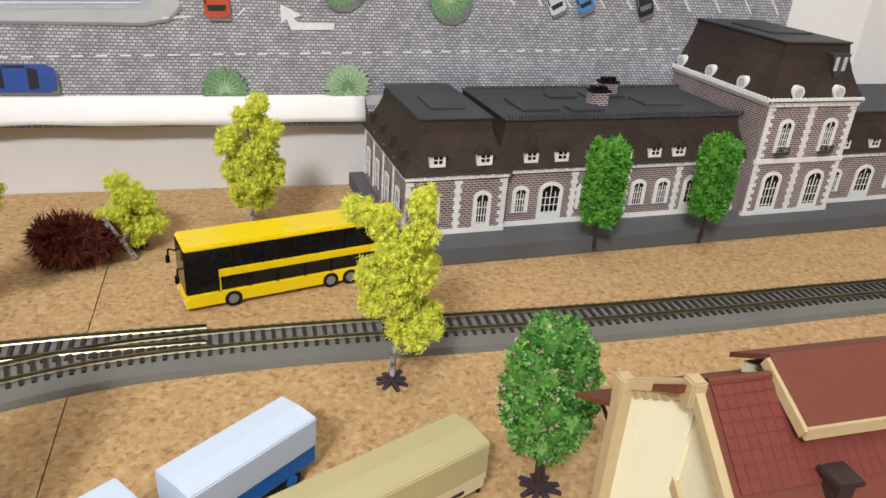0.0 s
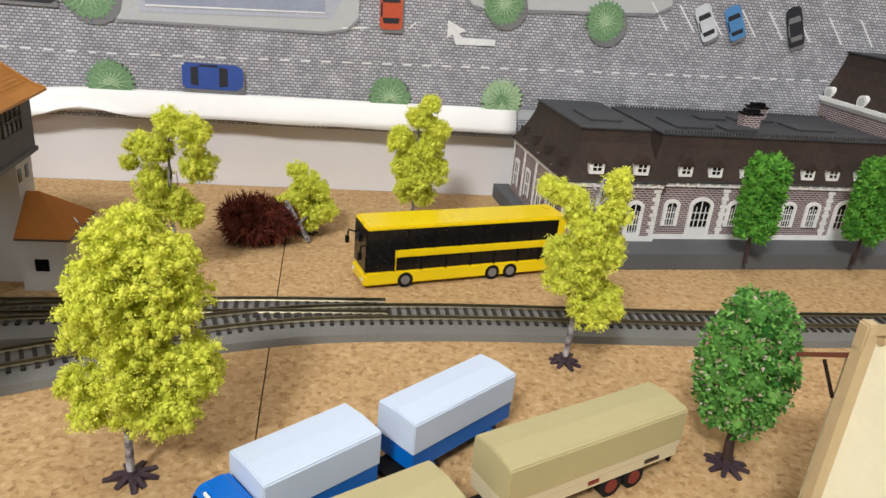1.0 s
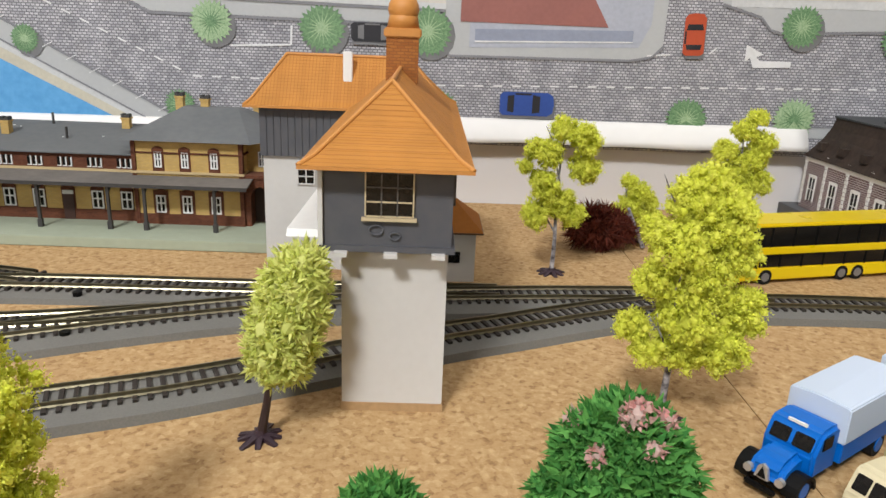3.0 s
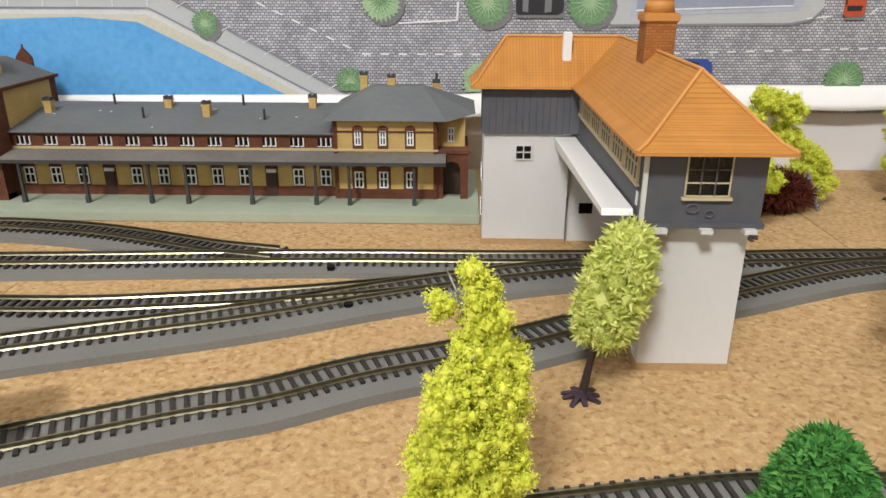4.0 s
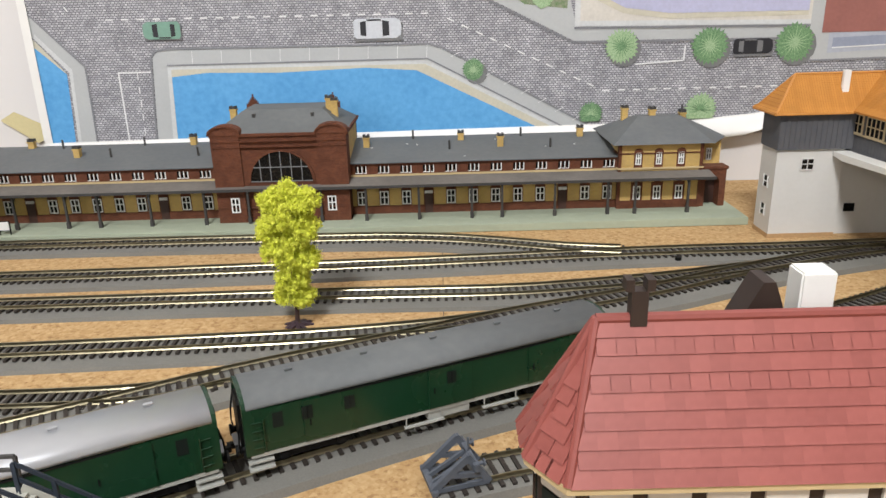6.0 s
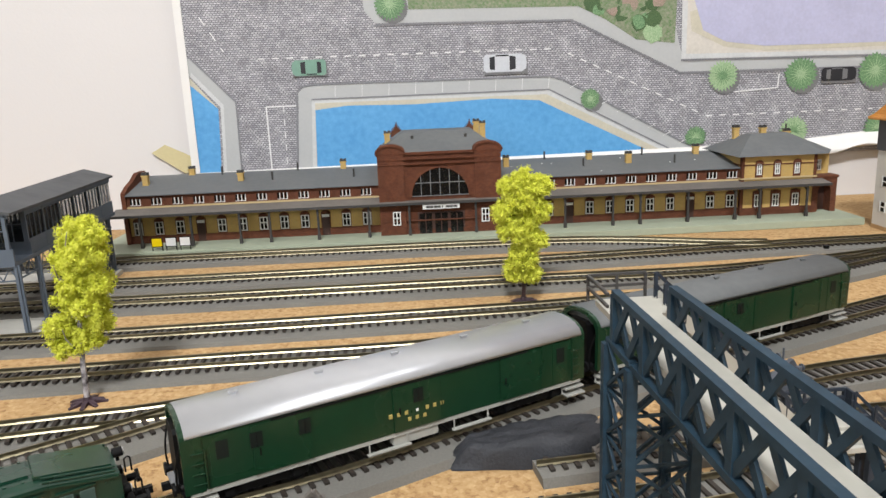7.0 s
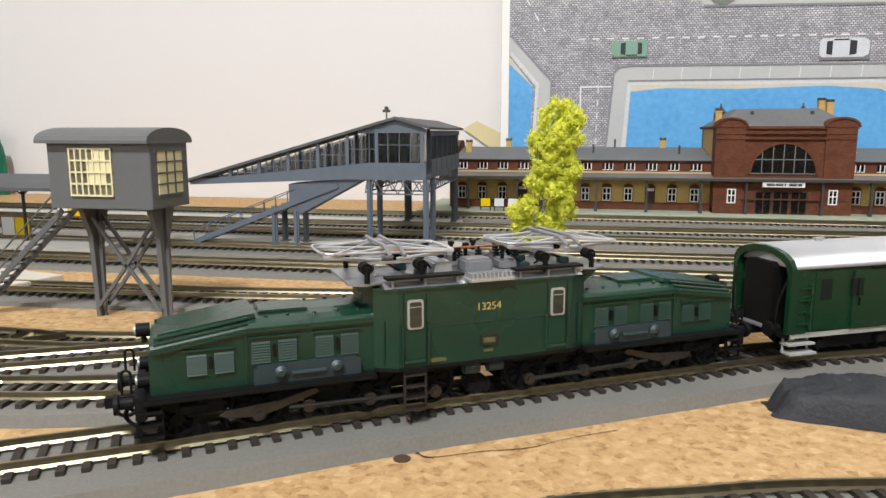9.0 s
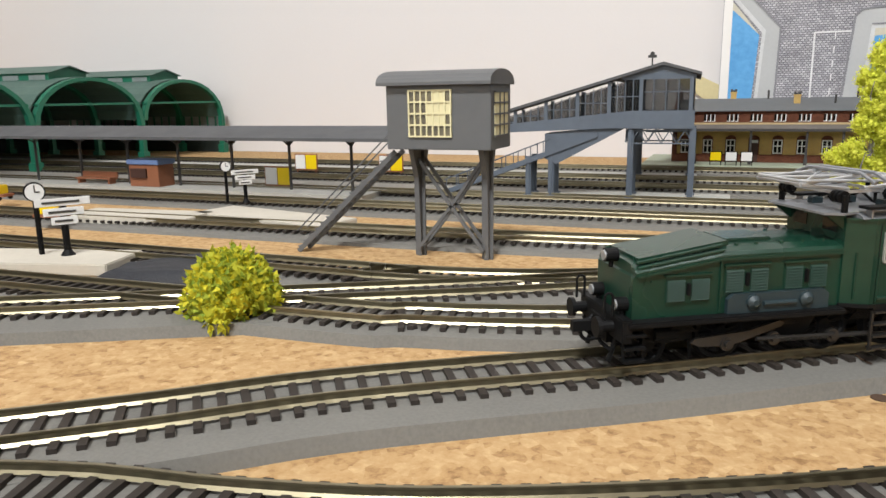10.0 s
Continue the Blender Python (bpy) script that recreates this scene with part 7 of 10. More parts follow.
HUBGREY = mat("grey wheel hub", (0.25, 0.25, 0.26), 0.4, metal=0.4)
bus = thing("double_decker_bus", pose(-0.0785, -0.2175, 0, 0, 0, 14.0), "yellow double-decker bus with dark windows parked on the cork", "bus")
BL, BW, BH = 0.155, 0.0290, 0.0462
part("lower_body", boxes((0.0010, BL, 0, BW, 0.0030, 0.0128), bevel=0.0009), YELLOW, bus, "yellow lower body")
part("window_band", boxes((0.0006, BL - 0.0006, 0.0005, BW - 0.0005, 0.0126, 0.0440), bevel=0.0008), DARKGLASS, bus, "dark glazed body")
part("middle_band", boxes((0.0225, BL, -0.0001, BW + 0.0001, 0.0228, 0.0285), bevel=0.0004), YELLOW, bus, "yellow band between the decks")
part("roof", boxes((0.0010, BL, 0.0, BW, 0.0428, BH), bevel=0.0010), YELLOW, bus, "yellow roof")
part("rear_panel", boxes((BL - 0.0065, BL + 0.0002, -0.0001, BW + 0.0001, 0.0120, 0.0440), bevel=0.0005), YELLOW, bus)
part("front_apron", boxes((-0.0002, 0.0040, 0.0002, BW - 0.0002, 0.0032, 0.0105), bevel=0.0006), YELLOW, bus)
for x in (0.0215, 0.0410, 0.0600, 0.0790, 0.0980, 0.1170, 0.1350):
    for y0, y1 in ((-0.0002, 0.0006), (BW - 0.0006, BW + 0.0002)):
        part("pillar", boxes((x - 0.0004, x + 0.0004, y0, y1, 0.0126, 0.0228), (x + 0.0086, x + 0.0094, y0, y1, 0.0285, 0.0430)), BLACK, bus)
part("door_edge", boxes((0.0215, 0.0225, -0.0002, 0.0004, 0.0110, 0.0285)), YELLOW, bus)
for x in (0.0300, 0.0975, 0.1120):
    for y in (0.0022, BW - 0.0022):
        tyre_wheel(bus, x, y, 0.0057, 0.0046, HUBGREY)
for y, s in ((0.001, -1), (BW - 0.001, 1)):
    bm = rod(bmesh.new(), (0.001, y, 0.033), (-0.0035, y + s * 0.002, 0.034), 0.0006, 6)
    rod(bm, (-0.0035, y + s * 0.002, 0.034), (-0.0040, y + s * 0.0022, 0.0285), 0.0006, 6)
    box(bm, -0.0055, -0.0030, y + s * 0.0020 - 0.0012, y + s * 0.0020 + 0.0012, 0.0245, 0.0295)
    part("mirror", bm, BLACK, bus, "black mirror on an arm")
for y in (0.004, BW - 0.004):
    part("headlight", boxes((-0.0006, 0.0005, y - 0.0018, y + 0.0018, 0.0062, 0.0078)), WHITE, bus)
for k in range(7):
    part("seat_row", boxes((0.030 + 0.016 * k, 0.034 + 0.016 * k, 0.003, BW - 0.003, 0.0290, 0.0345)), RED, bus)


def tarp_box(parent, x0, x1, y0, y1, z0, z1, material, label, rise=0.0016):
    """A canvas body: straight sides and a shallow ridged top with rounded edges."""
    ym = (y0 + y1) / 2
    bm = prism(bmesh.new(), [(y0, z0), (y1, z0), (y1, z1 - rise), (y1 - 0.0012, z1 - rise * 0.55), (ym, z1), (y0 + 0.0012, z1 - rise * 0.55), (y0, z1 - rise)], "X", x0, x1)
    bm.normal_update()
    done(bm)
    bmesh.ops.bevel(bm, geom=list(bm.edges), offset=0.0005, segments=2, affect="EDGES", clamp_overlap=True)
    return part("tarpaulin", bm, material, parent, label)


# blue lorry, bonnet first; its own x runs backwards from the bonnet
bl = thing("blue_lorry", pose(-0.1535, -0.4705, 0, 0, 0, 35.0), "bright blue bonneted lorry with a pale blue white tarpaulin", "lorry")
part("chassis", boxes((0.002, 0.086, 0.006, 0.0195, 0.0045, 0.0075)), BLACK, bl)
part("load_bed", boxes((0.0345, 0.0885, 0.0005, 0.0255, 0.0085, 0.0185), bevel=0.0004), TRUCKBLUE, bl, "bright blue load bed")
tarp_box(bl, 0.0340, 0.0890, 0.0, 0.0260, 0.0175, 0.0350, TARPWHITE, "pale blue white tarpaulin")
bm = prism(bmesh.new(), [(0.0150, 0.0070), (0.0335, 0.0070), (0.0335, 0.0255), (0.0310, 0.0272), (0.0210, 0.0268), (0.0185, 0.0250), (0.0145, 0.0175)], "Y", 0.0020, 0.0240)
done(bm)
bmesh.ops.bevel(bm, geom=list(bm.edges), offset=0.0018, segments=3, affect="EDGES", clamp_overlap=True)
part("cab", bm, TRUCKBLUE, bl, "rounded bright blue cab")
bm = prism(bmesh.new(), [(0.0000, 0.0060), (0.0160, 0.0060), (0.0160, 0.0178), (0.0090, 0.0172), (0.0020, 0.0148), (-0.0010, 0.0110)], "Y", 0.0058, 0.0202)
done(bm)
bmesh.ops.bevel(bm, geom=list(bm.edges), offset=0.0024, segments=3, affect="EDGES", clamp_overlap=True)
part("bonnet", bm, TRUCKBLUE, bl, "rounded blue bonnet")
for y in (0.0028, 0.0232):
    bm = bmesh.new()
    n = 10
    arcp = [(0.0085 + 0.0076 * math.cos(a * math.pi / n), 0.0045 + 0.0076 * math.sin(a * math.pi / n)) for a in range(n + 1)]
    prism(bm, arcp + [(0.0085 - 0.0062 * math.cos(a * math.pi / n), 0.0045 + 0.0062 * math.sin(a * math.pi / n)) for a in range(n + 1)], "Y", y - 0.0030, y + 0.0030)
    part("mudguard", done(bm), BLACK, bl, "black mudguard")
    tyre_wheel(bl, 0.0085, y, 0.0058, 0.0040, TRUCKBLUE)
    tyre_wheel(bl, 0.0700, y, 0.0058, 0.0044, TRUCKBLUE)
    part("headlamp", rod(bmesh.new(), (-0.0012, y + (0.0035 if y < 0.01 else -0.0035), 0.0095), (0.0010, y + (0.0035 if y < 0.01 else -0.0035), 0.0095), 0.0018, 14), STEEL, bl, "bright round headlamp")
part("bumper", boxes((-0.0030, -0.0010, 0.0065, 0.0195, 0.0035, 0.0058), bevel=0.0005), BLACK, bl)
part("radiator_badge", done(prism(bmesh.new(), [(0.0100, 0.0085), (0.0160, 0.0085), (0.0150, 0.0135), (0.0130, 0.0150), (0.0110, 0.0135)], "X", -0.0022, -0.0008)), STEEL, bl, "chrome radiator surround")
part("radiator", done(prism(bmesh.new(), [(0.0112, 0.0092), (0.0148, 0.0092), (0.0130, 0.0140)], "X", -0.0026, -0.0020)), BLACK, bl)
for y0, y1 in ((0.0042, 0.0122), (0.0138, 0.0218)):
    bm = boxes((-0.0005, 0.0005, y0, y1, 0.0, 0.0062), bevel=0.0004)
    ob = part("windscreen", bm, DARKGLASS, bl, "dark windscreen pane")
    ob.matrix_basis = pose(0.01505, 0, 0.0184, 0, 28, 0)
for y0, y1 in ((0.0016, 0.0024), (0.0236, 0.0244)):
    part("side_window", boxes((0.0200, 0.0275, y0, y1, 0.0185, 0.0242), bevel=0.0003), DARKGLASS, bl)
part("roof_sign", boxes((0.0190, 0.0200, 0.0090, 0.0170, 0.0262, 0.0274)), WHITE, bl, "white roof sign")

bt = thing("blue_trailer", pose(-0.0665, -0.4160, 0, 0, 0, 37.0), "bright blue trailer with a pale blue white tarpaulin", "trailer")
part("chassis", boxes((-0.008, 0.062, 0.006, 0.0180, 0.0050, 0.0078)), BLACK, bt)
part("load_bed", boxes((0.0005, 0.0665, 0.0005, 0.0235, 0.0085, 0.0190), bevel=0.0004), TRUCKBLUE, bt, "bright blue load bed")
tarp_box(bt, 0.0, 0.0670, 0.0, 0.0240, 0.0180, 0.0350, TARPWHITE, "pale blue white tarpaulin")
part("drawbar", rod(bmesh.new(), (0.0, 0.012, 0.0065), (-0.013, 0.012, 0.0065), 0.0009, 8), BLACK, bt)
for x in (0.0120, 0.0520):
    for y in (0.0028, 0.0212):
        tyre_wheel(bt, x, y, 0.0055, 0.0042, TRUCKBLUE)

tl = thing("tan_lorry", pose(-0.1290, -0.4985, 0, 0, 0, 27.0), "cream lorry with a tan tarpaulin", "lorry")
part("chassis", boxes((0.002, 0.084, 0.006, 0.0195, 0.0045, 0.0075)), BLACK, tl)
part("load_bed", boxes((0.0255, 0.0860, 0.0005, 0.0255, 0.0085, 0.0150), bevel=0.0004), CREAM, tl, "cream load bed")
tarp_box(tl, 0.0250, 0.0870, 0.0, 0.0260, 0.0140, 0.0342, TAN, "tan tarpaulin", 0.0022)
bm = prism(bmesh.new(), [(0.0000, 0.0050), (0.0235, 0.0050), (0.0235, 0.0235), (0.0215, 0.0250), (0.0080, 0.0250), (0.0055, 0.0238), (0.0005, 0.0145)], "Y", 0.0015, 0.0245)
done(bm)
bmesh.ops.bevel(bm, geom=list(bm.edges), offset=0.0014, segments=3, affect="EDGES", clamp_overlap=True)
part("cab", bm, CREAM, tl, "cream cab")
for y0, y1 in ((0.0035, 0.0092), (0.0100, 0.0160), (0.0168, 0.0225)):
    ob = part("windscreen", boxes((-0.0005, 0.0005, y0, y1, 0.0, 0.0066), bevel=0.0003), DARKGLASS, tl, "dark windscreen pane")
    ob.matrix_basis = pose(0.0018, 0, 0.0168, 0, 28, 0)
for y0, y1 in ((0.0011, 0.0019), (0.0241, 0.0249)):
    part("side_window", boxes((0.0085, 0.0175, y0, y1, 0.0165, 0.0225), bevel=0.0003), DARKGLASS, tl)
part("roof_horn", rod(bmesh.new(), (0.012, 0.013, 0.0250), (0.012, 0.013, 0.0282), 0.0010, 10), BLACK, tl)
for x in (0.0110, 0.0600, 0.0740):
    for y in (0.0028, 0.0232):
        tyre_wheel(tl, x, y, 0.0058, 0.0044, RED)

tt = thing("tan_trailer", pose(-0.0330, -0.4475, 0, 0, 0, 23.0), "cream trailer with a long tan tarpaulin and red wheels", "trailer")
part("chassis", boxes((-0.006, 0.096, 0.006, 0.0190, 0.0060, 0.0088)), BLACK, tt)
part("load_bed", boxes((0.0005, 0.1005, 0.0003, 0.0247, 0.0095, 0.0150), bevel=0.0004), CREAM, tt, "cream load bed")
tarp_box(tt, 0.0, 0.1010, -0.0003, 0.0253, 0.0185, 0.0372, TAN, "tan tarpaulin", 0.0026)
part("side_board", boxes((0.0003, 0.1007, 0.0, 0.0250, 0.0150, 0.0186)), CREAM, tt, "cream side board")
for x0, x1 in ((0.0100, 0.0190), (0.0450, 0.0510), (0.0790, 0.0880)):
    part("marking_bar", boxes((x0, x1, -0.0002, 0.0003, 0.0118, 0.0136)), RED if x0 > 0.03 and x0 < 0.06 else DARKTRUNK, tt)
part("drawbar", rod(bmesh.new(), (0.0, 0.0125, 0.0075), (-0.018, 0.0125, 0.0070), 0.0009, 8), BLACK, tt)
for x in (0.0150, 0.0600, 0.0740):
    for y in (0.0026, 0.0224):
        tyre_wheel(tt, x, y, 0.0060, 0.0044, RED)
part("tail_light", boxes((0.0985, 0.1000, 0.002, 0.004, 0.0050, 0.0090)), BLACK, tt)

# ---- cream gabled house ----
HOUSE_WALL = mat("cream house wall", (0.80, 0.76, 0.55), 0.7, grain=300, vary=0.1, patchy=0.1)
BARGE = mat("buff barge board", (0.52, 0.40, 0.22), 0.65, grain=200, vary=0.2)
REDPLAIN = mat("red brown roof felt", (0.165, 0.042, 0.023), 0.55, grain=250, vary=0.25, bump=0.0002)
HOUSE_TURN = 0.0
gh = thing("gabled_house", pose(0.0880, -0.4945, 0, 0, 0, HOUSE_TURN), "cream house with scalloped barge boards and dark red tiled roof", "house")
HR, HF, HB = 0.1265, (-0.078, 0.0560), (0.0235, 0.1110)
part("base_slab", boxes((-0.018, 0.16, -0.085, 0.060, 0.0, 0.0035)), CONCRETE, gh, "pale concrete base slab")
part("wall", done(prism(bmesh.new(), [(-0.066, 0.0035), (0.0215, 0.0035), (0.0215, 0.1095), (0.0, HR - 0.0040), (-0.066, 0.0635)], "X", 0.002, 0.150)), HOUSE_WALL, gh, "cream gable wall")
# the gable wall turns forward towards the corner post
bm = bmesh.new()
pl = [(0.0008, 0.0004), (-0.0090, 0.0222), (-0.0065, 0.0230), (0.0034, 0.0010)]
lo_, up_ = [bm.verts.new((x, y, 0.0036)) for x, y in pl], [bm.verts.new((x, y, HR - 0.0052 - y * 0.62)) for x, y in pl]
bm.faces.new(lo_)
bm.faces.new(list(reversed(up_)))
for k in range(4):
    bm.faces.new((lo_[k], lo_[(k + 1) % 4], up_[(k + 1) % 4], up_[k]))
part("corner_wall", done(bm), HOUSE_WALL, gh, "cream wall beside the corner post")
bm = prism(bmesh.new(), [(0.0, HR - 0.0030), (0.0, HR), HF, (HF[0], HF[1] - 0.0030)], "X", -0.0005, 0.155)
front = part("front_slope", done(bm), REDPLAIN, gh, "dark red tiled roof slope")
bm = prism(bmesh.new(), [(0.0, HR - 0.0030), (0.0, HR), HB, (HB[0], HB[1] - 0.0025)], "X", -0.0075, 0.155)
part("back_slope", done(bm), REDPLAIN, gh, "dark red back slope")
# rows of raised roof tiles on the slope that faces the yard
run = Vector((0, HF[0], HF[1] - HR))
slope = run.length
tl_n = Vector((0, HF[1] - HR, -HF[0])).normalized()
bm = bmesh.new()
box(bm, -0.00172, 0.00172, -0.0020, 0.0020, 0.0, 0.0007)
for v in bm.verts:
    if v.co.z > 0.0005 and v.co.y > 0:
        v.co.z = 0.0002
TILE_ME = bpy.data.meshes.new("roof_tile")
bm.to_mesh(TILE_ME)
bm.free()
TILE_ME.materials.append(mat("dark red roof tile", (0.185, 0.042, 0.032), 0.45, vary=0.2, obvary=0.4, colour2=(0.13, 0.030, 0.023)))
tilt = math.degrees(math.atan2(HR - HF[1], -HF[0]))
for r in range(8):
    for c in range(26):
        q = run * ((r + 0.6) * 0.0040 / slope)
        shared("roof_tile", TILE_ME, front, Matrix.Translation(Vector((0.0045 + c * 0.00355, 0, HR)) + q + tl_n * 0.0002) @ pose(0, 0, 0, tilt, 0, 0))
for a, b, nm in (((0.0, HR + 0.0006), (HF[0] - 0.001, HF[1] + 0.0004), "front_barge"), ((0.0, HR + 0.0006), (HB[0] + 0.0005, HB[1] + 0.0006), "back_barge")):
    bm = bmesh.new()
    dx = 0.0 if nm == "front_barge" else -0.0080
    bar(bm, (-0.0020, a[0], a[1] - 0.0012), (-0.0020 + dx, b[0], b[1] - 0.0012), 0.0030, 0.0036)
    part(nm, bm, BARGE, gh, "buff barge board")
    n = 24 if nm == "front_barge" else 7
    for k in range(n):
        t = (k + 0.6) / n
        y, z = a[0] + (b[0] - a[0]) * t, a[1] + (b[1] - a[1]) * t - 0.0050
        part("scallop", rod(bmesh.new(), (-0.0018 + dx * t, y, z), (-0.0004 + dx * t, y, z), 0.0021, 10), BARGE, gh)
    bm = bmesh.new()
    bar(bm, (-0.0009, a[0], a[1] - 0.0036), (-0.0009 + dx, b[0], b[1] - 0.0036), 0.0018, 0.0030)
    part("scallop_board", bm, BARGE, gh)
part("apex_knob", boxes((-0.0048, 0.0006, -0.0032, 0.0028, HR - 0.0075, HR + 0.0022), bevel=0.0007), BARGE, gh, "buff block at the gable top")
part("corner_knob", boxes((-0.0130, -0.0076, 0.0200, 0.0256, 0.1040, 0.1145), bevel=0.0007), BARGE, gh, "buff block on the corner post")
part("corner_post", boxes((-0.0125, -0.0080, 0.0202, 0.0252, 0.0035, 0.1060)), BARGE, gh, "buff corner post")
for y0, z0, y1, z1, w in ((0.0215, 0.1010, -0.0250, 0.0660, 0.0042), (0.0215, 0.0840, -0.0040, 0.0640, 0.0030), (0.0215, 0.0620, -0.0600, 0.0620, 0.0036)):
    bm = bmesh.new()
    bar(bm, (0.0012, y0, z0), (0.0012, y1, z1), 0.0020, w)
    part("gable_brace", bm, BARGE, gh, "buff diagonal brace")
for y in (-0.030, -0.006):
    part("stud", boxes((0.0006, 0.0024, y - 0.0018, y + 0.0018, 0.0035, 0.0615)), BARGE, gh)
part("ridge_tile", rod(bmesh.new(), (0.002, 0, HR), (0.155, 0, HR), 0.0014, 8), REDPLAIN, gh)
# wide dormer breaking through the ridge
part("dormer_wall", boxes((0.0285, 0.1300, -0.0150, 0.0160, 0.100, 0.1205)), HOUSE_WALL, gh, "cream dormer wall")
bm = prism(bmesh.new(), [(0.0040, 0.1295), (0.0040, 0.1315), (-0.0175, 0.1208), (-0.0175, 0.1185)], "X", 0.0255, 0.1400)
part("dormer_roof", done(bm), REDPLAIN, gh, "red brown dormer roof")
bm = prism(bmesh.new(), [(0.0040, 0.1293), (0.0040, 0.1313), (0.0200, 0.1215), (0.0200, 0.1195)], "X", 0.0255, 0.1400)
part("dormer_back_roof", done(bm), REDPLAIN, gh)
part("dormer_fascia", boxes((0.0250, 0.1402, -0.0187, -0.0175, 0.1165, 0.1205)), BARGE, gh, "buff fascia board")
bm = bmesh.new()
bar(bm, (0.0248, 0.0040, 0.1290), (0.0248, -0.0180, 0.1182), 0.0014, 0.0036)
part("dormer_verge", bm, BARGE, gh)
ck = part("chimney", boxes((0.0300, 0.0370, -0.0300, -0.0230, 0.085, 0.1090), bevel=0.0006), DARKTRUNK, gh, "dark brown chimney")
part("chimney_cap", boxes((0.0288, 0.0382, -0.0312, -0.0218, 0.1080, 0.1100), bevel=0.0004), DARKTRUNK, ck)
# lean-to roof behind the gable corner
bm = prism(bmesh.new(), [(0.0235, 0.1000), (0.0235, 0.1020), (0.0530, 0.0850), (0.0530, 0.0830)], "X", -0.0100, 0.120)
part("lean_to_roof", done(bm), REDPLAIN, gh, "dark red lean-to roof")
part("lean_to_wall", boxes((0.004, 0.118, 0.0215, 0.0440, 0.0035, 0.0880)), HOUSE_WALL, gh)
bm = bmesh.new()
bar(bm, (-0.002, 0.0470, 0.0850), (0.004, 0.0440, 0.0700), 0.0014)
part("roof_bracket", bm, DARKTRUNK, gh)

# ---- half-timbered signal cabin with a red roof ----
TIMBER = mat("dark brown timber", (0.030, 0.017, 0.012), 0.65, grain=200, vary=0.35)
PANEL = mat("white plaster panel", (0.58, 0.55, 0.50), 0.75, grain=250, vary=0.12)
tc = thing("timber_cabin", pose(0, 0, 0), "half-timbered brown and white cabin with a red tiled hip roof", "house")
eave = [(-0.6855, -0.6885), (-0.6945, -0.7006), (-0.6946, -0.7158), (-0.6861, -0.7286), (-0.5660, -0.7286), (-0.5595, -0.6885)]
MID = (-0.627, -0.7085)
plan = [(x + (0.0040 if x < MID[0] else -0.0040), y + (0.0040 if y < MID[1] else -0.0030)) for x, y in eave]
base = [(x + (0.0060 if x < MID[0] else -0.0060), y + (0.0050 if y < MID[1] else -0.0040)) for x, y in plan]
part("core", done(prism(bmesh.new(), plan, "Z", 0.0700, 0.1125)), TIMBER, tc, "dark brown timber upper storey")
part("lower_storey", done(prism(bmesh.new(), base, "Z", 0.0, 0.0702)), PANEL, tc, "pale rendered lower storey")
part("floor_beam", done(prism(bmesh.new(), [(x * 1.0 + (-0.0014 if x < MID[0] else 0.0014), y + (-0.0012 if y < MID[1] else 0.0)) for x, y in plan], "Z", 0.0668, 0.0715)), TIMBER, tc, "dark overhanging floor beam")


def wall_span(a, b, cols):
    """White panels and dark windows between timbers on one face of the cabin."""
    d = Vector((b[0] - a[0], b[1] - a[1], 0))
    ln_, an = d.length, math.degrees(math.atan2(d.y, d.x))
    w = ln_ / cols
    for i in range(cols):
        o = Vector((a[0], a[1], 0)) + d * (i / cols)
        for z0, z1, m_, nm, pr in ((0.1035, 0.1105, PANEL, "panel", 0.0008), (0.0878, 0.1022, WAGONGLASS, "window", 0.0004), (0.0728, 0.0862, PANEL, "panel", 0.0008)):
            ob = part(nm, boxes((0.0019, w - 0.0019, -pr, 0.0004, z0, z1)), m_, tc, "white plaster panel" if nm == "panel" else "dark window")
            ob.matrix_basis = pose(o.x, o.y, 0, 0, 0, an)
            if nm == "window":
                br = part("window_bar", boxes((w / 2 - 0.0004, w / 2 + 0.0004, -0.0009, 0.0, z0, z1)), TIMBER, tc)
                br.matrix_basis = pose(o.x, o.y, 0, 0, 0, an)


for i in range(5):
    wall_span(plan[i], plan[i + 1], (1, 1, 1, 8, 3)[i])
bm = bmesh.new()
lo = [bm.verts.new((x, y, 0.1130)) for x, y in eave]
ra, rb2 = (-0.6770, -0.7085, 0.1465), (-0.5800, -0.7085, 0.1465)
va, vb = bm.verts.new(ra), bm.verts.new(rb2)
for f in ((lo[0], lo[1], va), (lo[1], lo[2], va), (lo[2], lo[3], va), (lo[3], lo[4], vb, va), (lo[4], lo[5], vb), (lo[5], lo[0], va, vb)):
    bm.faces.new(f)
bm.faces.new(list(reversed(lo)))
CABINTILE = mat("red cabin tile", (0.30, 0.085, 0.070), 0.5, vary=0.25, obvary=0.4, colour2=(0.18, 0.044, 0.036))
roof = part("roof", done(bm), CABINTILE, tc, "red tiled hip roof")
part("eaves_board", done(prism(bmesh.new(), [(x * 1.0004, y) for x, y in eave], "Z", 0.1108, 0.1129)), BARGE, tc, "buff eaves board")
# raised tiles in rows up the end hip and the front slope
bm = bmesh.new()
box(bm, -0.00242, 0.00242, -0.0026, 0.0026, 0.0, 0.0008)
for v in bm.verts:
    if v.co.z > 0.0005 and v.co.y > 0:
        v.co.z = 0.0002
ROOF_ME = bpy.data.meshes.new("roof_tile")
bm.to_mesh(ROOF_ME)
bm.free()
ROOF_ME.materials.append(CABINTILE)


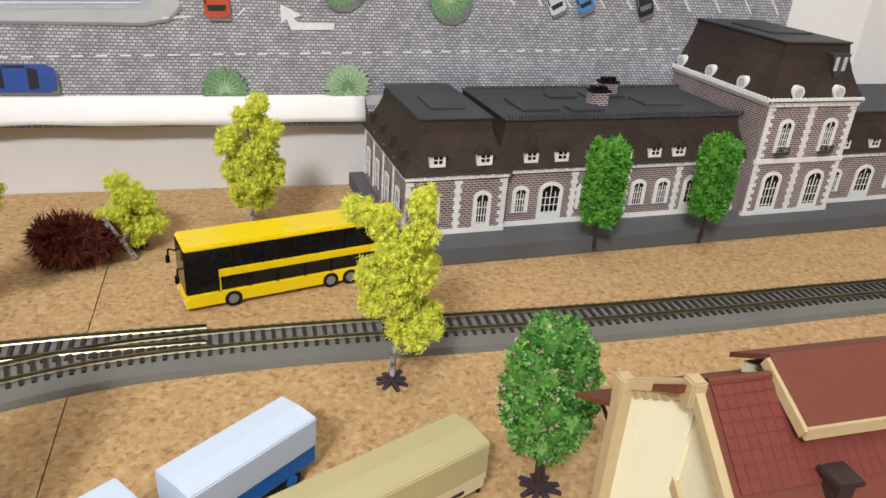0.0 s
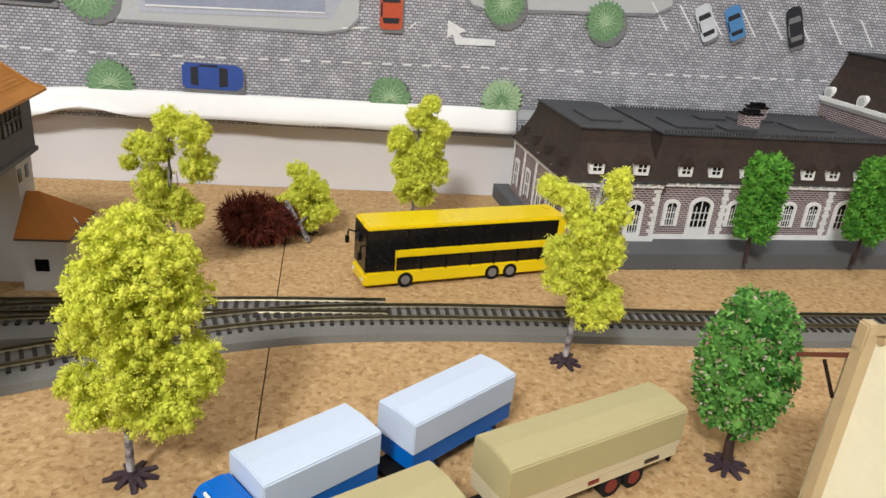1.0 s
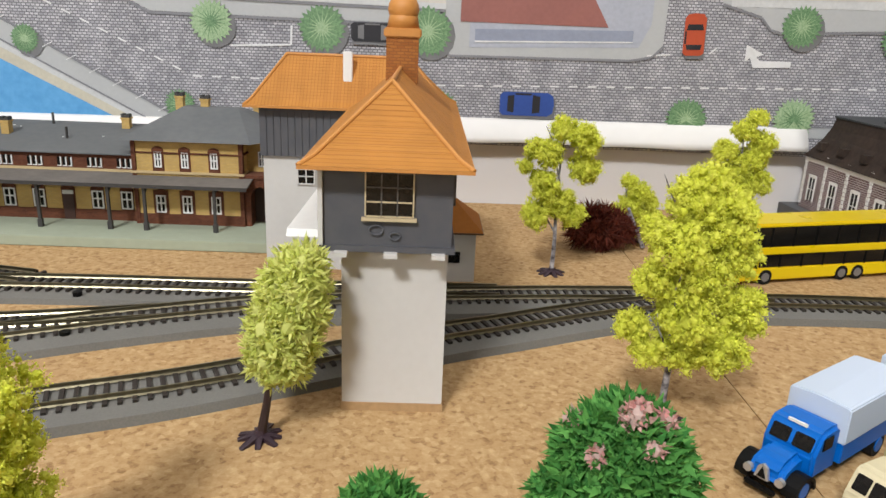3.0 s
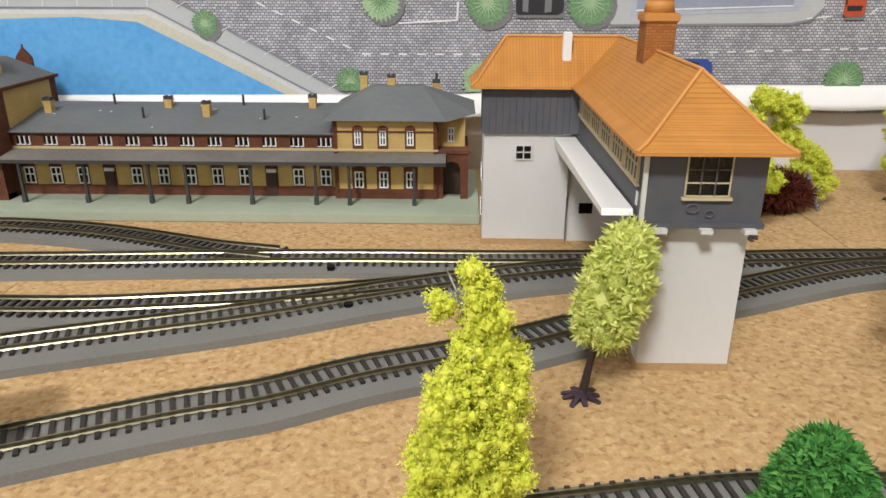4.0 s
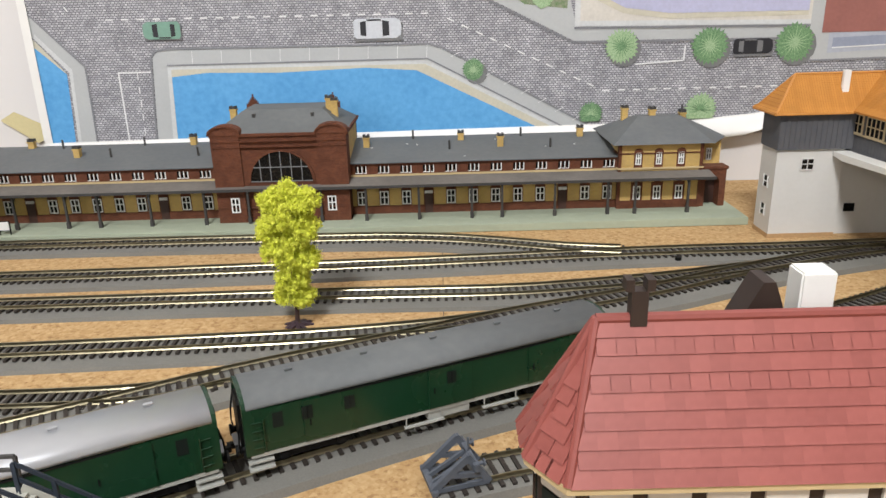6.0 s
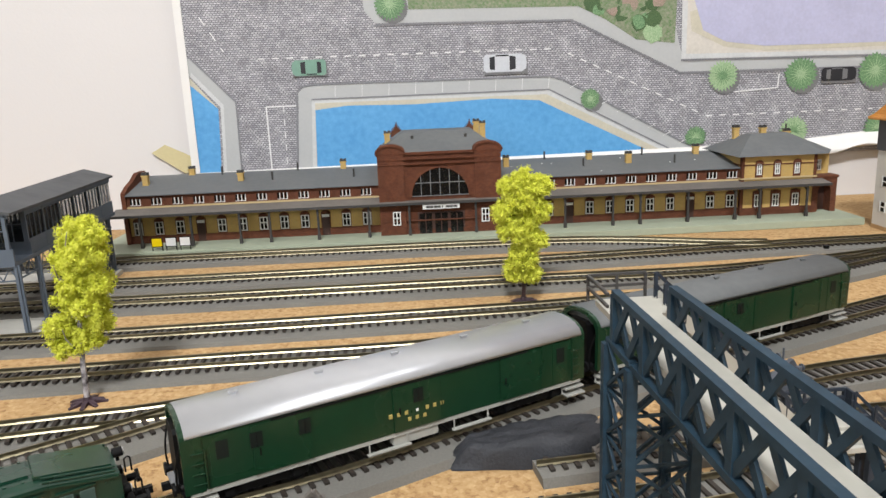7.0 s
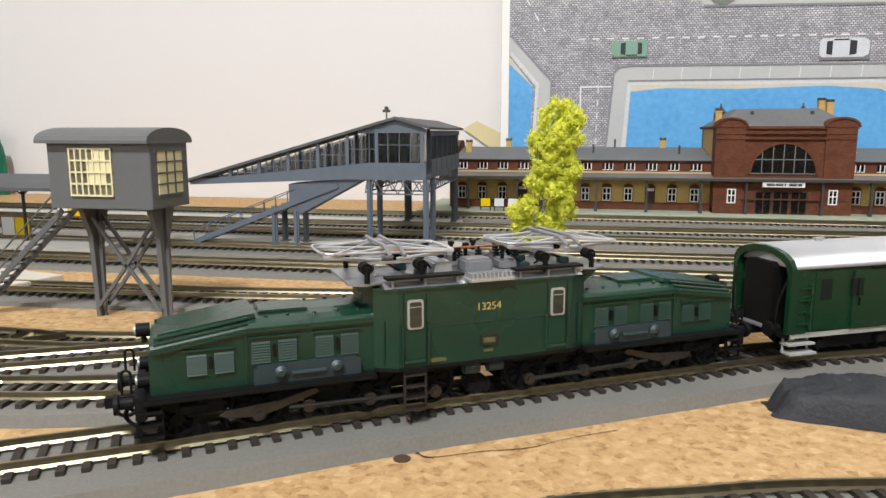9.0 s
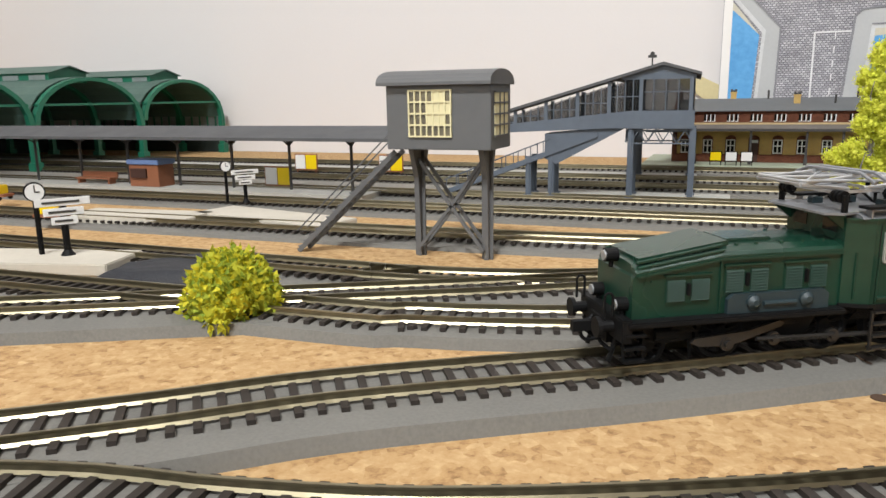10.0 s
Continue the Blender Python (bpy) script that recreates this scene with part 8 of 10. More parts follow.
def tile_slope(a, b, t0, t1, rows):
    """Rows of tiles between an eave a-b and a ridge t0-t1."""
    a, b, t0, t1 = Vector(a), Vector(b), Vector(t0), Vector(t1)
    up = ((t0 + t1) / 2 - (a + b) / 2).normalized()
    x = (b - a).normalized()
    n = x.cross(up).normalized()
    y = n.cross(x)
    for r in range(rows):
        f = (r + 0.5) / rows
        p, q = a.lerp(t0, f), b.lerp(t1, f)
        ln_ = (q - p).length
        k = int(ln_ / 0.0048)
        for c in range(k):
            o = p + (q - p) * ((c + 0.5 + 0.25 * (r % 2)) / (k + 0.5)) + n * 0.0001
            m = Matrix((x, y, n)).transposed().to_4x4()
            shared("roof_tile", ROOF_ME, roof, Matrix.Translation(o) @ m)


e3 = [(x, y, 0.1130) for x, y in eave]
for k in range(3):
    tile_slope(e3[k], e3[k + 1], ra, ra, 9)
tile_slope(e3[3], e3[4], ra, rb2, 9)
mat_hip = mat("red hip tile", (0.24, 0.06, 0.048), 0.55, vary=0.2)
for p, q in ((ra, e3[0]), (ra, e3[1]), (ra, e3[2]), (ra, e3[3]), (rb2, e3[4]), (rb2, e3[5])):
    part("hip_tile", rod(bmesh.new(), p, q, 0.0012, 8), mat_hip, tc)
part("ridge_tile", rod(bmesh.new(), ra, rb2, 0.0014, 8), mat_hip, tc)
part("chimney", boxes((-0.6690, -0.6650, -0.7105, -0.7065, 0.1450, 0.1540), (-0.6705, -0.6685, -0.7105, -0.7065, 0.1540, 0.1570), (-0.6655, -0.6635, -0.7105, -0.7065, 0.1540, 0.1570)), TIMBER, tc, "dark chimney with a forked pot")
part("white_chimney", boxes((-0.6230, -0.6140, -0.6990, -0.6910, 0.130, 0.1530), bevel=0.0005), WHITE, tc, "white chimney")
bm = prism(bmesh.new(), [(-0.6420, 0.1360), (-0.6250, 0.1360), (-0.6310, 0.1520), (-0.6340, 0.1520)], "Y", -0.7020, -0.6930)
part("roof_dormer", done(bm), TIMBER, tc, "dark brown roof dormer")


# ---- grey footbridge with covered stairs ----
BLUEGREY = mat("blue grey plastic", (0.105, 0.130, 0.165), 0.6, grain=200, vary=0.2, patchy=0.2)
BRIDGEROOF = mat("dark grey ribbed roof", (0.085, 0.088, 0.092), 0.7, grain=150, vary=0.3, patchy=0.3)
HUTGREY = mat("mid grey plastic hut", (0.115, 0.117, 0.118), 0.6, grain=200, vary=0.15)
PALEYELLOW = mat("pale yellow window frame", (0.72, 0.66, 0.40), 0.6, vary=0.08)
SMOKED = mat("smoked clear pane", (0.015, 0.017, 0.018), 0.12, vary=0.2, alpha=0.42)
FBP = Vector((-1.196, -0.421, 0))
fb = thing("footbridge", Matrix.Translation(FBP) @ pose(0, 0, 0, 0, 0, 2.8) @ Matrix.Translation(-FBP), "blue grey station footbridge with a sloping covered stair", "footbridge")
tagged(link("platform_edge", boxes((-2.3, -1.168, -0.4230, -0.3790, 0.0, 0.0046), bevel=0.0005), CONCRETE), "pale concrete platform strip under the footbridge", "platform", kind="structure")
tagged(link("platform_edge", boxes((-2.3, -1.20, -0.2600, -0.2300, 0.0, 0.0046), bevel=0.0005), CONCRETE), "pale concrete platform strip between the tracks", "platform", kind="structure")
yn, yf2, ye = -0.4230, -0.3950, -0.2160


def slope(x):
    return 0.1035 + (x + 1.2185) * (0.0470 / 0.1655) if x < -1.2185 else 0.1035 - (x + 1.2185) * 0.30


# side walls of the sloping stair with panes between posts
bays = [-1.384, -1.352, -1.328, -1.304, -1.280, -1.2565, -1.2335, -1.1985]
for y in (yn, yf2):
    part("sill_panel", done(prism(bmesh.new(), [(-1.386, 0.0525), (-1.1955, 0.0600), (-1.1955, 0.0705), (-1.2400, 0.0705), (-1.2950, 0.0650), (-1.386, 0.0560)], "Y", y - 0.0008, y + 0.0008)), BLUEGREY, fb, "blue grey side panel")
    for a, b in zip(bays, bays[1:]):
        za = max(0.0575, 0.0705 - max(0.0, (-1.24 - a)) * 0.1)
        zb = max(0.0575, 0.0705 - max(0.0, (-1.24 - b)) * 0.1)
        part("pane", done(prism(bmesh.new(), [(a + 0.001, za), (b - 0.001, zb), (b - 0.001, slope(b) - 0.0040), (a + 0.001, slope(a) - 0.0040)], "Y", y - 0.0002, y + 0.0002)), SMOKED, fb, "dark window pane")
        part("post", boxes((b - 0.0013, b + 0.0013, y - 0.0010, y + 0.0010, zb - 0.002, slope(b) - 0.001)), BLUEGREY, fb)
        for k in range(1, 4):
            xx = a + (b - a) * k / 4
            part("glazing_bar", boxes((xx - 0.0003, xx + 0.0003, y - 0.0007, y + 0.0007, za, slope(xx) - 0.003)), BLUEGREY, fb)
        zm = (za + min(slope(a), slope(b))) / 2
        part("glazing_bar", boxes((a, b, y - 0.0006, y + 0.0006, zm - 0.0003, zm + 0.0003)), BLUEGREY, fb)
bm = prism(bmesh.new(), [(-1.392, 0.0535), (-1.2185, 0.1030), (-1.192, 0.0955), (-1.192, 0.0975), (-1.2185, 0.1052), (-1.392, 0.0557)], "Y", yn - 0.0040, yf2 + 0.0040)
part("stair_roof", done(bm), BRIDGEROOF, fb, "dark sloping roof")
bm = prism(bmesh.new(), [(-1.256, 0.0925), (-1.2185, 0.1028), (-1.192, 0.0953), (-1.192, 0.0973), (-1.2185, 0.1050), (-1.256, 0.0945)], "Y", yf2 + 0.0040, ye - 0.002)
part("hall_roof", done(bm), BRIDGEROOF, fb, "dark gabled roof")
part("hall_floor", boxes((-1.2500, -1.1955, yn - 0.0010, ye, 0.0575, 0.0605)), BLUEGREY, fb, "bridge floor")
part("gable_panel", done(prism(bmesh.new(), [(-1.2480, 0.0930), (-1.1955, 0.0930), (-1.1955, 0.0960), (-1.2185, 0.1030), (-1.2480, 0.0950)], "Y", yn - 0.0006, yn + 0.0006)), BLUEGREY, fb)
for x in (-1.2475, -1.1975):
    part("hall_sill", boxes((x - 0.0008, x + 0.0008, yf2, ye, 0.0605, 0.0720)), BLUEGREY, fb)
    part("hall_head", boxes((x - 0.0008, x + 0.0008, yf2, ye, 0.0905, 0.0950)), BLUEGREY, fb)
    for k in range(6):
        y0 = yf2 + k * 0.0298
        part("pane", boxes((x - 0.0002, x + 0.0002, y0 + 0.001, y0 + 0.0288, 0.0720, 0.0905)), SMOKED, fb)
        part("post", boxes((x - 0.0011, x + 0.0011, y0 - 0.0009, y0 + 0.0009, 0.0605, 0.0930)), BLUEGREY, fb)
        for j in (1, 2, 3):
            part("glazing_bar", boxes((x - 0.0006, x + 0.0006, y0 + j * 0.00745 - 0.0003, y0 + j * 0.00745 + 0.0003, 0.0720, 0.0905)), BLUEGREY, fb)
# stepped underside and open flight
bm = prism(bmesh.new(), [(-1.2420, 0.0590), (-1.3050, 0.0535), (-1.3050, 0.0345), (-1.2960, 0.0300)], "Y", yn + 0.0015, yf2 - 0.0015)
part("stair_soffit", done(bm), BLUEGREY, fb, "blue grey stair underside")
for y in (yn + 0.001, yf2 - 0.001):
    bm = bmesh.new()
    bar(bm, (-1.2650, y, 0.0530), (-1.3850, y, 0.0065), 0.0016, 0.0040)
    part("stringer", bm, BLUEGREY, fb)
    bm = bmesh.new()
    bar(bm, (-1.3000, y, 0.0500), (-1.3880, y, 0.0160), 0.0007)
    for k in range(9):
        xx = -1.306 - k * 0.010
        zz = 0.0065 + (-1.385 - xx) * -0.3875
        bar(bm, (xx, y, zz), (xx, y, zz + 0.0105), 0.0006)
    part("stair_rail", bm, BLUEGREY, fb)
for k in range(14):
    xx = -1.2800 - k * 0.0078
    zz = 0.0465 - k * 0.00302
    part("tread", boxes((xx - 0.0040, xx + 0.0040, yn + 0.001, yf2 - 0.001, zz - 0.0006, zz)), BLUEGREY, fb)
for x, y in ((-1.318, yn + 0.003), (-1.300, yn + 0.003), (-1.318, yf2 - 0.003), (-1.300, yf2 - 0.003), (-1.240, yn + 0.002), (-1.196, yn + 0.002), (-1.240, -0.388), (-1.196, -0.388), (-1.246, -0.247), (-1.198, -0.247), (-1.246, -0.232), (-1.198, -0.232)):
    top = 0.0580 if x > -1.29 else 0.036
    bm = boxes((x - 0.0022, x + 0.0022, y - 0.0008, y + 0.0008, 0.0, top), (x - 0.0008, x + 0.0008, y - 0.0022, y + 0.0022, 0.0, top), (x - 0.0034, x + 0.0034, y - 0.0034, y + 0.0034, 0.0, 0.0058))
    part("leg", bm, BLUEGREY, fb, "blue grey leg")
for y in (yn + 0.002, -0.388, -0.247, -0.232):
    bm = bmesh.new()
    bar(bm, (-1.240, y, 0.0560), (-1.196, y, 0.0560), 0.0010)
    bar(bm, (-1.240, y, 0.0465), (-1.196, y, 0.0465), 0.0010)
    for k in range(4):
        x0 = -1.240 + k * 0.011
        bar(bm, (x0, y, 0.0465), (x0 + 0.0055, y, 0.0560), 0.0007)
        bar(bm, (x0 + 0.0055, y, 0.0560), (x0 + 0.011, y, 0.0465), 0.0007)
    part("truss", bm, BLUEGREY, fb, "small lattice truss")
for x in (-1.244, -1.196):
    bm = bmesh.new()
    bar(bm, (x, yn + 0.004, 0.0475), (x, ye - 0.016, 0.0475), 0.0010)
    for k in range(16):
        y0 = yn + 0.004 + k * 0.0118
        bar(bm, (x, y0, 0.0475), (x, y0 + 0.0059, 0.0570), 0.0007)
        bar(bm, (x, y0 + 0.0059, 0.0570), (x, y0 + 0.0118, 0.0475), 0.0007)
    part("truss", bm, BLUEGREY, fb, "long lattice truss")
part("weather_vane", rod(boxes((-1.2300, -1.2240, yn + 0.006, yn + 0.0068, 0.1085, 0.1105), (-1.2285, -1.2255, yn + 0.006, yn + 0.0068, 0.1105, 0.1125)), (-1.227, yn + 0.0064, 0.1000), (-1.227, yn + 0.0064, 0.1130), 0.0006, 6), IRON, fb)

# ---- grey signal hut on legs ----
gt = thing("signal_hut", pose(0, 0, 0), "grey signal hut on tapering legs with pale barred windows", "signal hut")
hx0, hx1, hy0, hy1 = -1.3290, -1.2745, -0.6550, -0.6230
part("hut_body", boxes((hx0, hx1, hy0, hy1, 0.0575, 0.0905), bevel=0.0003), HUTGREY, gt, "mid grey hut walls")
prof = [(hy0 - 0.0035, 0.0885), (hy0 - 0.0035, 0.0900)] + [((hy0 + hy1) / 2 - (0.0195) * math.cos(i * math.pi / 10), 0.0900 + 0.0060 * math.sin(i * math.pi / 10)) for i in range(1, 10)] + [(hy1 + 0.0035, 0.0900), (hy1 + 0.0035, 0.0885)]
part("hut_roof", done(prism(bmesh.new(), prof, "X", hx0 - 0.0038, hx1 + 0.0010)), HUTGREY, gt, "bowed grey roof")
# light from behind the panes is put into their cream colour
part("window_recess", boxes((-1.3165, -1.2945, hy0 - 0.0004, hy0 + 0.0006, 0.0640, 0.0860)), mat("backlit cream pane", (0.17, 0.15, 0.095), 0.4, vary=0.5, patch=120, patchy=0.6, colour2=(0.07, 0.06, 0.045)), gt, "cream window with backlight in its colour")
for i in range(8):
    xx = -1.3165 + i * 0.0220 / 7
    part("window_bar", boxes((xx - 0.0004, xx + 0.0004, hy0 - 0.0011, hy0, 0.0640, 0.0860)), PALEYELLOW, gt, "pale yellow glazing bar")
for j in range(5):
    zz = 0.0640 + j * 0.0055
    part("window_bar", boxes((-1.3169, -1.2941, hy0 - 0.0012, hy0, zz - 0.0004, zz + 0.0004)), PALEYELLOW, gt)
# brighter cells: backlight painted as pale panes
for i, j in ((3, 1), (3, 2), (4, 1), (4, 2), (4, 3), (5, 2), (5, 3), (5, 1), (6, 2)):
    part("backlit_pane", boxes((-1.3165 + i * 0.00314 + 0.0004, -1.3165 + (i + 1) * 0.00314 - 0.0004, hy0 - 0.0006, hy0, 0.0640 + j * 0.0055 + 0.0004, 0.0640 + (j + 1) * 0.0055 - 0.0004)), PALEYELLOW, gt)
part("side_window", boxes((hx1 - 0.0005, hx1 + 0.0005, -0.6495, -0.6290, 0.0640, 0.0850)), PALEYELLOW, gt, "pale yellow side window")
for j in range(5):
    zz = 0.0640 + j * 0.00525
    part("window_bar", boxes((hx1, hx1 + 0.0010, -0.6499, -0.6286, zz - 0.0004, zz + 0.0004)), HUTGREY, gt)
for yy in (-0.6427, -0.6358):
    part("window_bar", boxes((hx1, hx1 + 0.0009, yy - 0.0004, yy + 0.0004, 0.0640, 0.0850)), HUTGREY, gt)
for x in (-1.3200, -1.2825):
    bm = prism(bmesh.new(), [(-0.6385, 0.0), (-0.6335, 0.0), (-0.6315, 0.0420), (-0.6260, 0.0575), (-0.6470, 0.0575), (-0.6405, 0.0420)], "X", x - 0.0013, x + 0.0013)
    box(bm, x - 0.0030, x + 0.0030, -0.6365, -0.6355, 0.0, 0.0575)
    part("leg", done(bm), HUTGREY, gt, "tapering grey leg")
for y in (-0.6400, -0.6320):
    bm = bmesh.new()
    bar(bm, (-1.3190, y, 0.0520), (-1.3010, y, 0.0275), 0.0016)
    bar(bm, (-1.2835, y, 0.0520), (-1.3010, y, 0.0275), 0.0016)
    bar(bm, (-1.3190, y, 0.0050), (-1.3010, y, 0.0275), 0.0016)
    bar(bm, (-1.2835, y, 0.0050), (-1.3010, y, 0.0275), 0.0016)
    part("cross_brace", bm, HUTGREY, gt)
for y in (-0.6500, -0.6400):
    bm = bmesh.new()
    bar(bm, (hx0 + 0.002, y, 0.0560), (-1.3880, y, 0.0005), 0.0010, 0.0026)
    bar(bm, (hx0 + 0.002, y, 0.0680), (-1.3880, y, 0.0120), 0.0006)
    part("stair_side", bm, HUTGREY, gt)
for k in range(16):
    t = (k + 0.5) / 16
    part("tread", boxes((hx0 - 0.060 * t - 0.0014, hx0 - 0.060 * t + 0.0014, -0.6500, -0.6400, 0.0560 - 0.0545 * t - 0.0003, 0.0560 - 0.0545 * t + 0.0003)), HUTGREY, gt)

# ---- blue lattice bridge ----
LATBLUE = mat("weathered blue paint", (0.0085, 0.024, 0.040), 0.6, grain=250, vary=0.4, patchy=0.4, colour2=(0.024, 0.058, 0.090), spec=0.3)
RAILDARK = mat("dark blue grey railing", (0.022, 0.030, 0.044), 0.6, grain=250, vary=0.4, spec=0.3)
DECKCREAM = mat("cream bridge deck", (0.42, 0.41, 0.36), 0.75, grain=200, vary=0.15, patchy=0.2)
bb = thing("lattice_bridge", pose(-0.02986, 0.03583, 0, 0, 0, 2.5), "blue lattice girder bridge with a cream deck on trestles", "bridge")
bx0, bx1, by0, by1, bz = -0.8465, -0.8285, -1.120, -0.7350, 0.1040
part("deck", boxes((bx0 + 0.001, bx1 - 0.001, by0, by1 + 0.024, bz - 0.002, bz)), DECKCREAM, bb, "cream deck")
for x in (bx0, bx1):
    part("top_chord", boxes((x - 0.0013, x + 0.0013, by0, by1, bz + 0.0088, bz + 0.0108)), LATBLUE, bb, "blue top chord")
    part("bottom_chord", boxes((x - 0.0013, x + 0.0013, by0, by1, bz - 0.0080, bz - 0.0060)), LATBLUE, bb)
    n = 30
    for k in range(n):
        ya, yb_ = by1 - (by1 - by0) * k / n, by1 - (by1 - by0) * (k + 1) / n
        bm = bmesh.new()
        bar(bm, (x - 0.0003, ya, bz - 0.0066), (x - 0.0003, yb_, bz + 0.0094), 0.0009, 0.0026)
        bar(bm, (x + 0.0003, ya, bz + 0.0094), (x + 0.0003, yb_, bz - 0.0066), 0.0009, 0.0026)
        part("lattice_bar", bm, LATBLUE, bb)
        if k % 2 == 0:
            part("upright", boxes((x - 0.0011, x + 0.0011, ya - 0.0014, ya + 0.0014, bz - 0.0062, bz + 0.0090)), LATBLUE, bb)
for ty in (-0.7420, -0.9450):
    for x in (bx0 - 0.001, bx1 + 0.001):
        for y in (ty - 0.011, ty + 0.011):
            part("trestle_leg", boxes((x - 0.0016, x + 0.0016, y - 0.0016, y + 0.0016, 0.0, bz - 0.0078)), LATBLUE, bb, "blue trestle leg")
    for k in range(6):
        z0, z1 = k * 0.0163, (k + 1) * 0.0163
        for (xa, ya), (xb, yb_) in ((((bx0 - 0.001), ty - 0.011), ((bx1 + 0.001), ty - 0.011)), (((bx0 - 0.001), ty + 0.011), ((bx1 + 0.001), ty + 0.011)), (((bx0 - 0.001), ty - 0.011), ((bx0 - 0.001), ty + 0.011)), (((bx1 + 0.001), ty - 0.011), ((bx1 + 0.001), ty + 0.011))):
            bm = bmesh.new()
            bar(bm, (xa, ya, z0), (xb, yb_, z1), 0.0011)
            bar(bm, (xa, ya, z1), (xb, yb_, z0), 0.0011)
            bar(bm, (xa, ya, z1), (xb, yb_, z1), 0.0009)
            part("trestle_brace", bm, LATBLUE, bb)
bm = bmesh.new()
for z in (bz + 0.004, bz + 0.008):
    bar(bm, (bx0 - 0.001, by1 + 0.026, z), (bx1 + 0.001, by1 + 0.026, z), 0.0009)
    bar(bm, (bx0 - 0.001, by1 + 0.004, z), (bx0 - 0.001, by1 + 0.026, z), 0.0009)
for x in (bx0 - 0.001, bx0 + 0.009, bx1 + 0.001):
    bar(bm, (x, by1 + 0.026, bz - 0.001), (x, by1 + 0.026, bz + 0.008), 0.0009)
part("end_railing", bm, IRON, bb, "dark end railing")
# stair flight down beside the sidings, with a landing
st0, st1 = Vector((bx1 + 0.003, -0.7200, bz)), Vector((-0.7640, -0.7010, 0.0445))
part("stair_head", boxes((bx1 - 0.001, bx1 + 0.005, -0.7290, -0.7110, bz - 0.002, bz)), DECKCREAM, bb)
for off, tall, bars in ((-0.0020, 0.0075, (1.0,)), (0.0065, 0.0090, (0.5, 1.0))):
    bm = bmesh.new()
    bar(bm, st0 + Vector((0, off, 0.001)), st1 + Vector((0, off, 0.001)), 0.0011, 0.0042)
    part("stair_stringer", bm, DECKCREAM, bb, "cream stair stringer")
    bm = bmesh.new()
    for t in bars:
        bar(bm, st0 + Vector((0, off, tall * t)), st1 + Vector((0, off, tall * t)), 0.0007, 0.0010)
    for k in range(9):
        p = st0.lerp(st1, k / 8) + Vector((0, off, 0))
        bar(bm, p, p + Vector((0, 0, tall)), 0.0011)
    part("stair_rail", bm, RAILDARK, bb, "dark blue grey stair railing")
for k in range(20):
    p = st0.lerp(st1, (k + 0.5) / 20)
    part("tread", boxes((p.x - 0.0022, p.x + 0.0022, p.y - 0.0018, p.y + 0.0062, p.z - 0.0004, p.z + 0.0004)), DECKCREAM, bb)
lz = 0.0445
part("landing", boxes((-0.7660, -0.7380, -0.7035, -0.6905, lz - 0.002, lz)), DECKCREAM, bb, "cream landing")
for k in range(3):
    part("landing_step", boxes((-0.7645, -0.7385, -0.7060 - 0.0025 * k, -0.7036 - 0.0025 * k, lz - 0.0034 - 0.0018 * k, lz - 0.0012 - 0.0018 * k), bevel=0.0002), DECKCREAM, bb, "cream step")
for x, y in ((-0.7645, -0.7045), (-0.7395, -0.7045), (-0.7645, -0.6920), (-0.7395, -0.6920), (-0.7645, -0.7100), (-0.7395, -0.7100)):
    part("landing_leg", boxes((x - 0.0014, x + 0.0014, y - 0.0014, y + 0.0014, 0.0, lz - 0.0030 if y > -0.709 else lz - 0.0068)), RAILDARK, bb)
    part("landing_post", boxes((x - 0.0009, x + 0.0009, y - 0.0009, y + 0.0009, lz - 0.002 if y > -0.709 else lz - 0.006, lz + (0.0105 if y > -0.70 else 0.0050 if y > -0.709 else 0.0020))), RAILDARK, bb)
for xa, ya, xb, yb_ in ((-0.7645, -0.6920, -0.7395, -0.6920), (-0.7395, -0.6970, -0.7395, -0.6920)):
    bm = bmesh.new()
    for t in (0.0030, 0.0065, 0.0100):
        bar(bm, (xa, ya, lz + t), (xb, yb_, lz + t), 0.0010, 0.0013)
    for k in range(1, 6):
        bar(bm, (xa + (xb - xa) * k / 6, ya + (yb_ - ya) * k / 6, lz), (xa + (xb - xa) * k / 6, ya + (yb_ - ya) * k / 6, lz + 0.0100), 0.0009)
    part("landing_rail", bm, RAILDARK, bb, "dark landing railing")
for off in (-0.0060, 0.0060):
    bm = bmesh.new()
    bar(bm, (-0.7380, -0.7020 + off, lz - 0.001), (-0.7000, -0.7150 + off, 0.0030), 0.0011, 0.0034)
    fl = part("lower_flight", bm, DECKCREAM, bb, "cream lower stringer")
    bm = bmesh.new()
    for t in (0.006, 0.010):
        bar(bm, (-0.7380, -0.7020 + off, lz + t), (-0.7000, -0.7150 + off, 0.0030 + t), 0.0009, 0.0012)
    for k in range(7):
        q = Vector((-0.7380, -0.7020 + off, lz)).lerp(Vector((-0.7000, -0.7150 + off, 0.0030)), k / 6)
        bar(bm, q, q + Vector((0, 0, 0.010)), 0.0010)
    part("handrail", bm, RAILDARK, fl)
for k in range(12):
    q = Vector((-0.7380, -0.7020, lz)).lerp(Vector((-0.7000, -0.7150, 0.0030)), (k + 0.5) / 12)
    part("tread", boxes((q.x - 0.0016, q.x + 0.0016, q.y - 0.0056, q.y + 0.0056, q.z - 0.0004, q.z + 0.0004)), DECKCREAM, bb)

# ---- buffer stops, coal, holes ----
STOPGREY = mat("grey brown buffer stop", (0.15, 0.135, 0.12), 0.65, grain=250, vary=0.4)
STOPBLUE = mat("dark grey buffer stop", (0.085, 0.095, 0.115), 0.6, grain=250, vary=0.3)
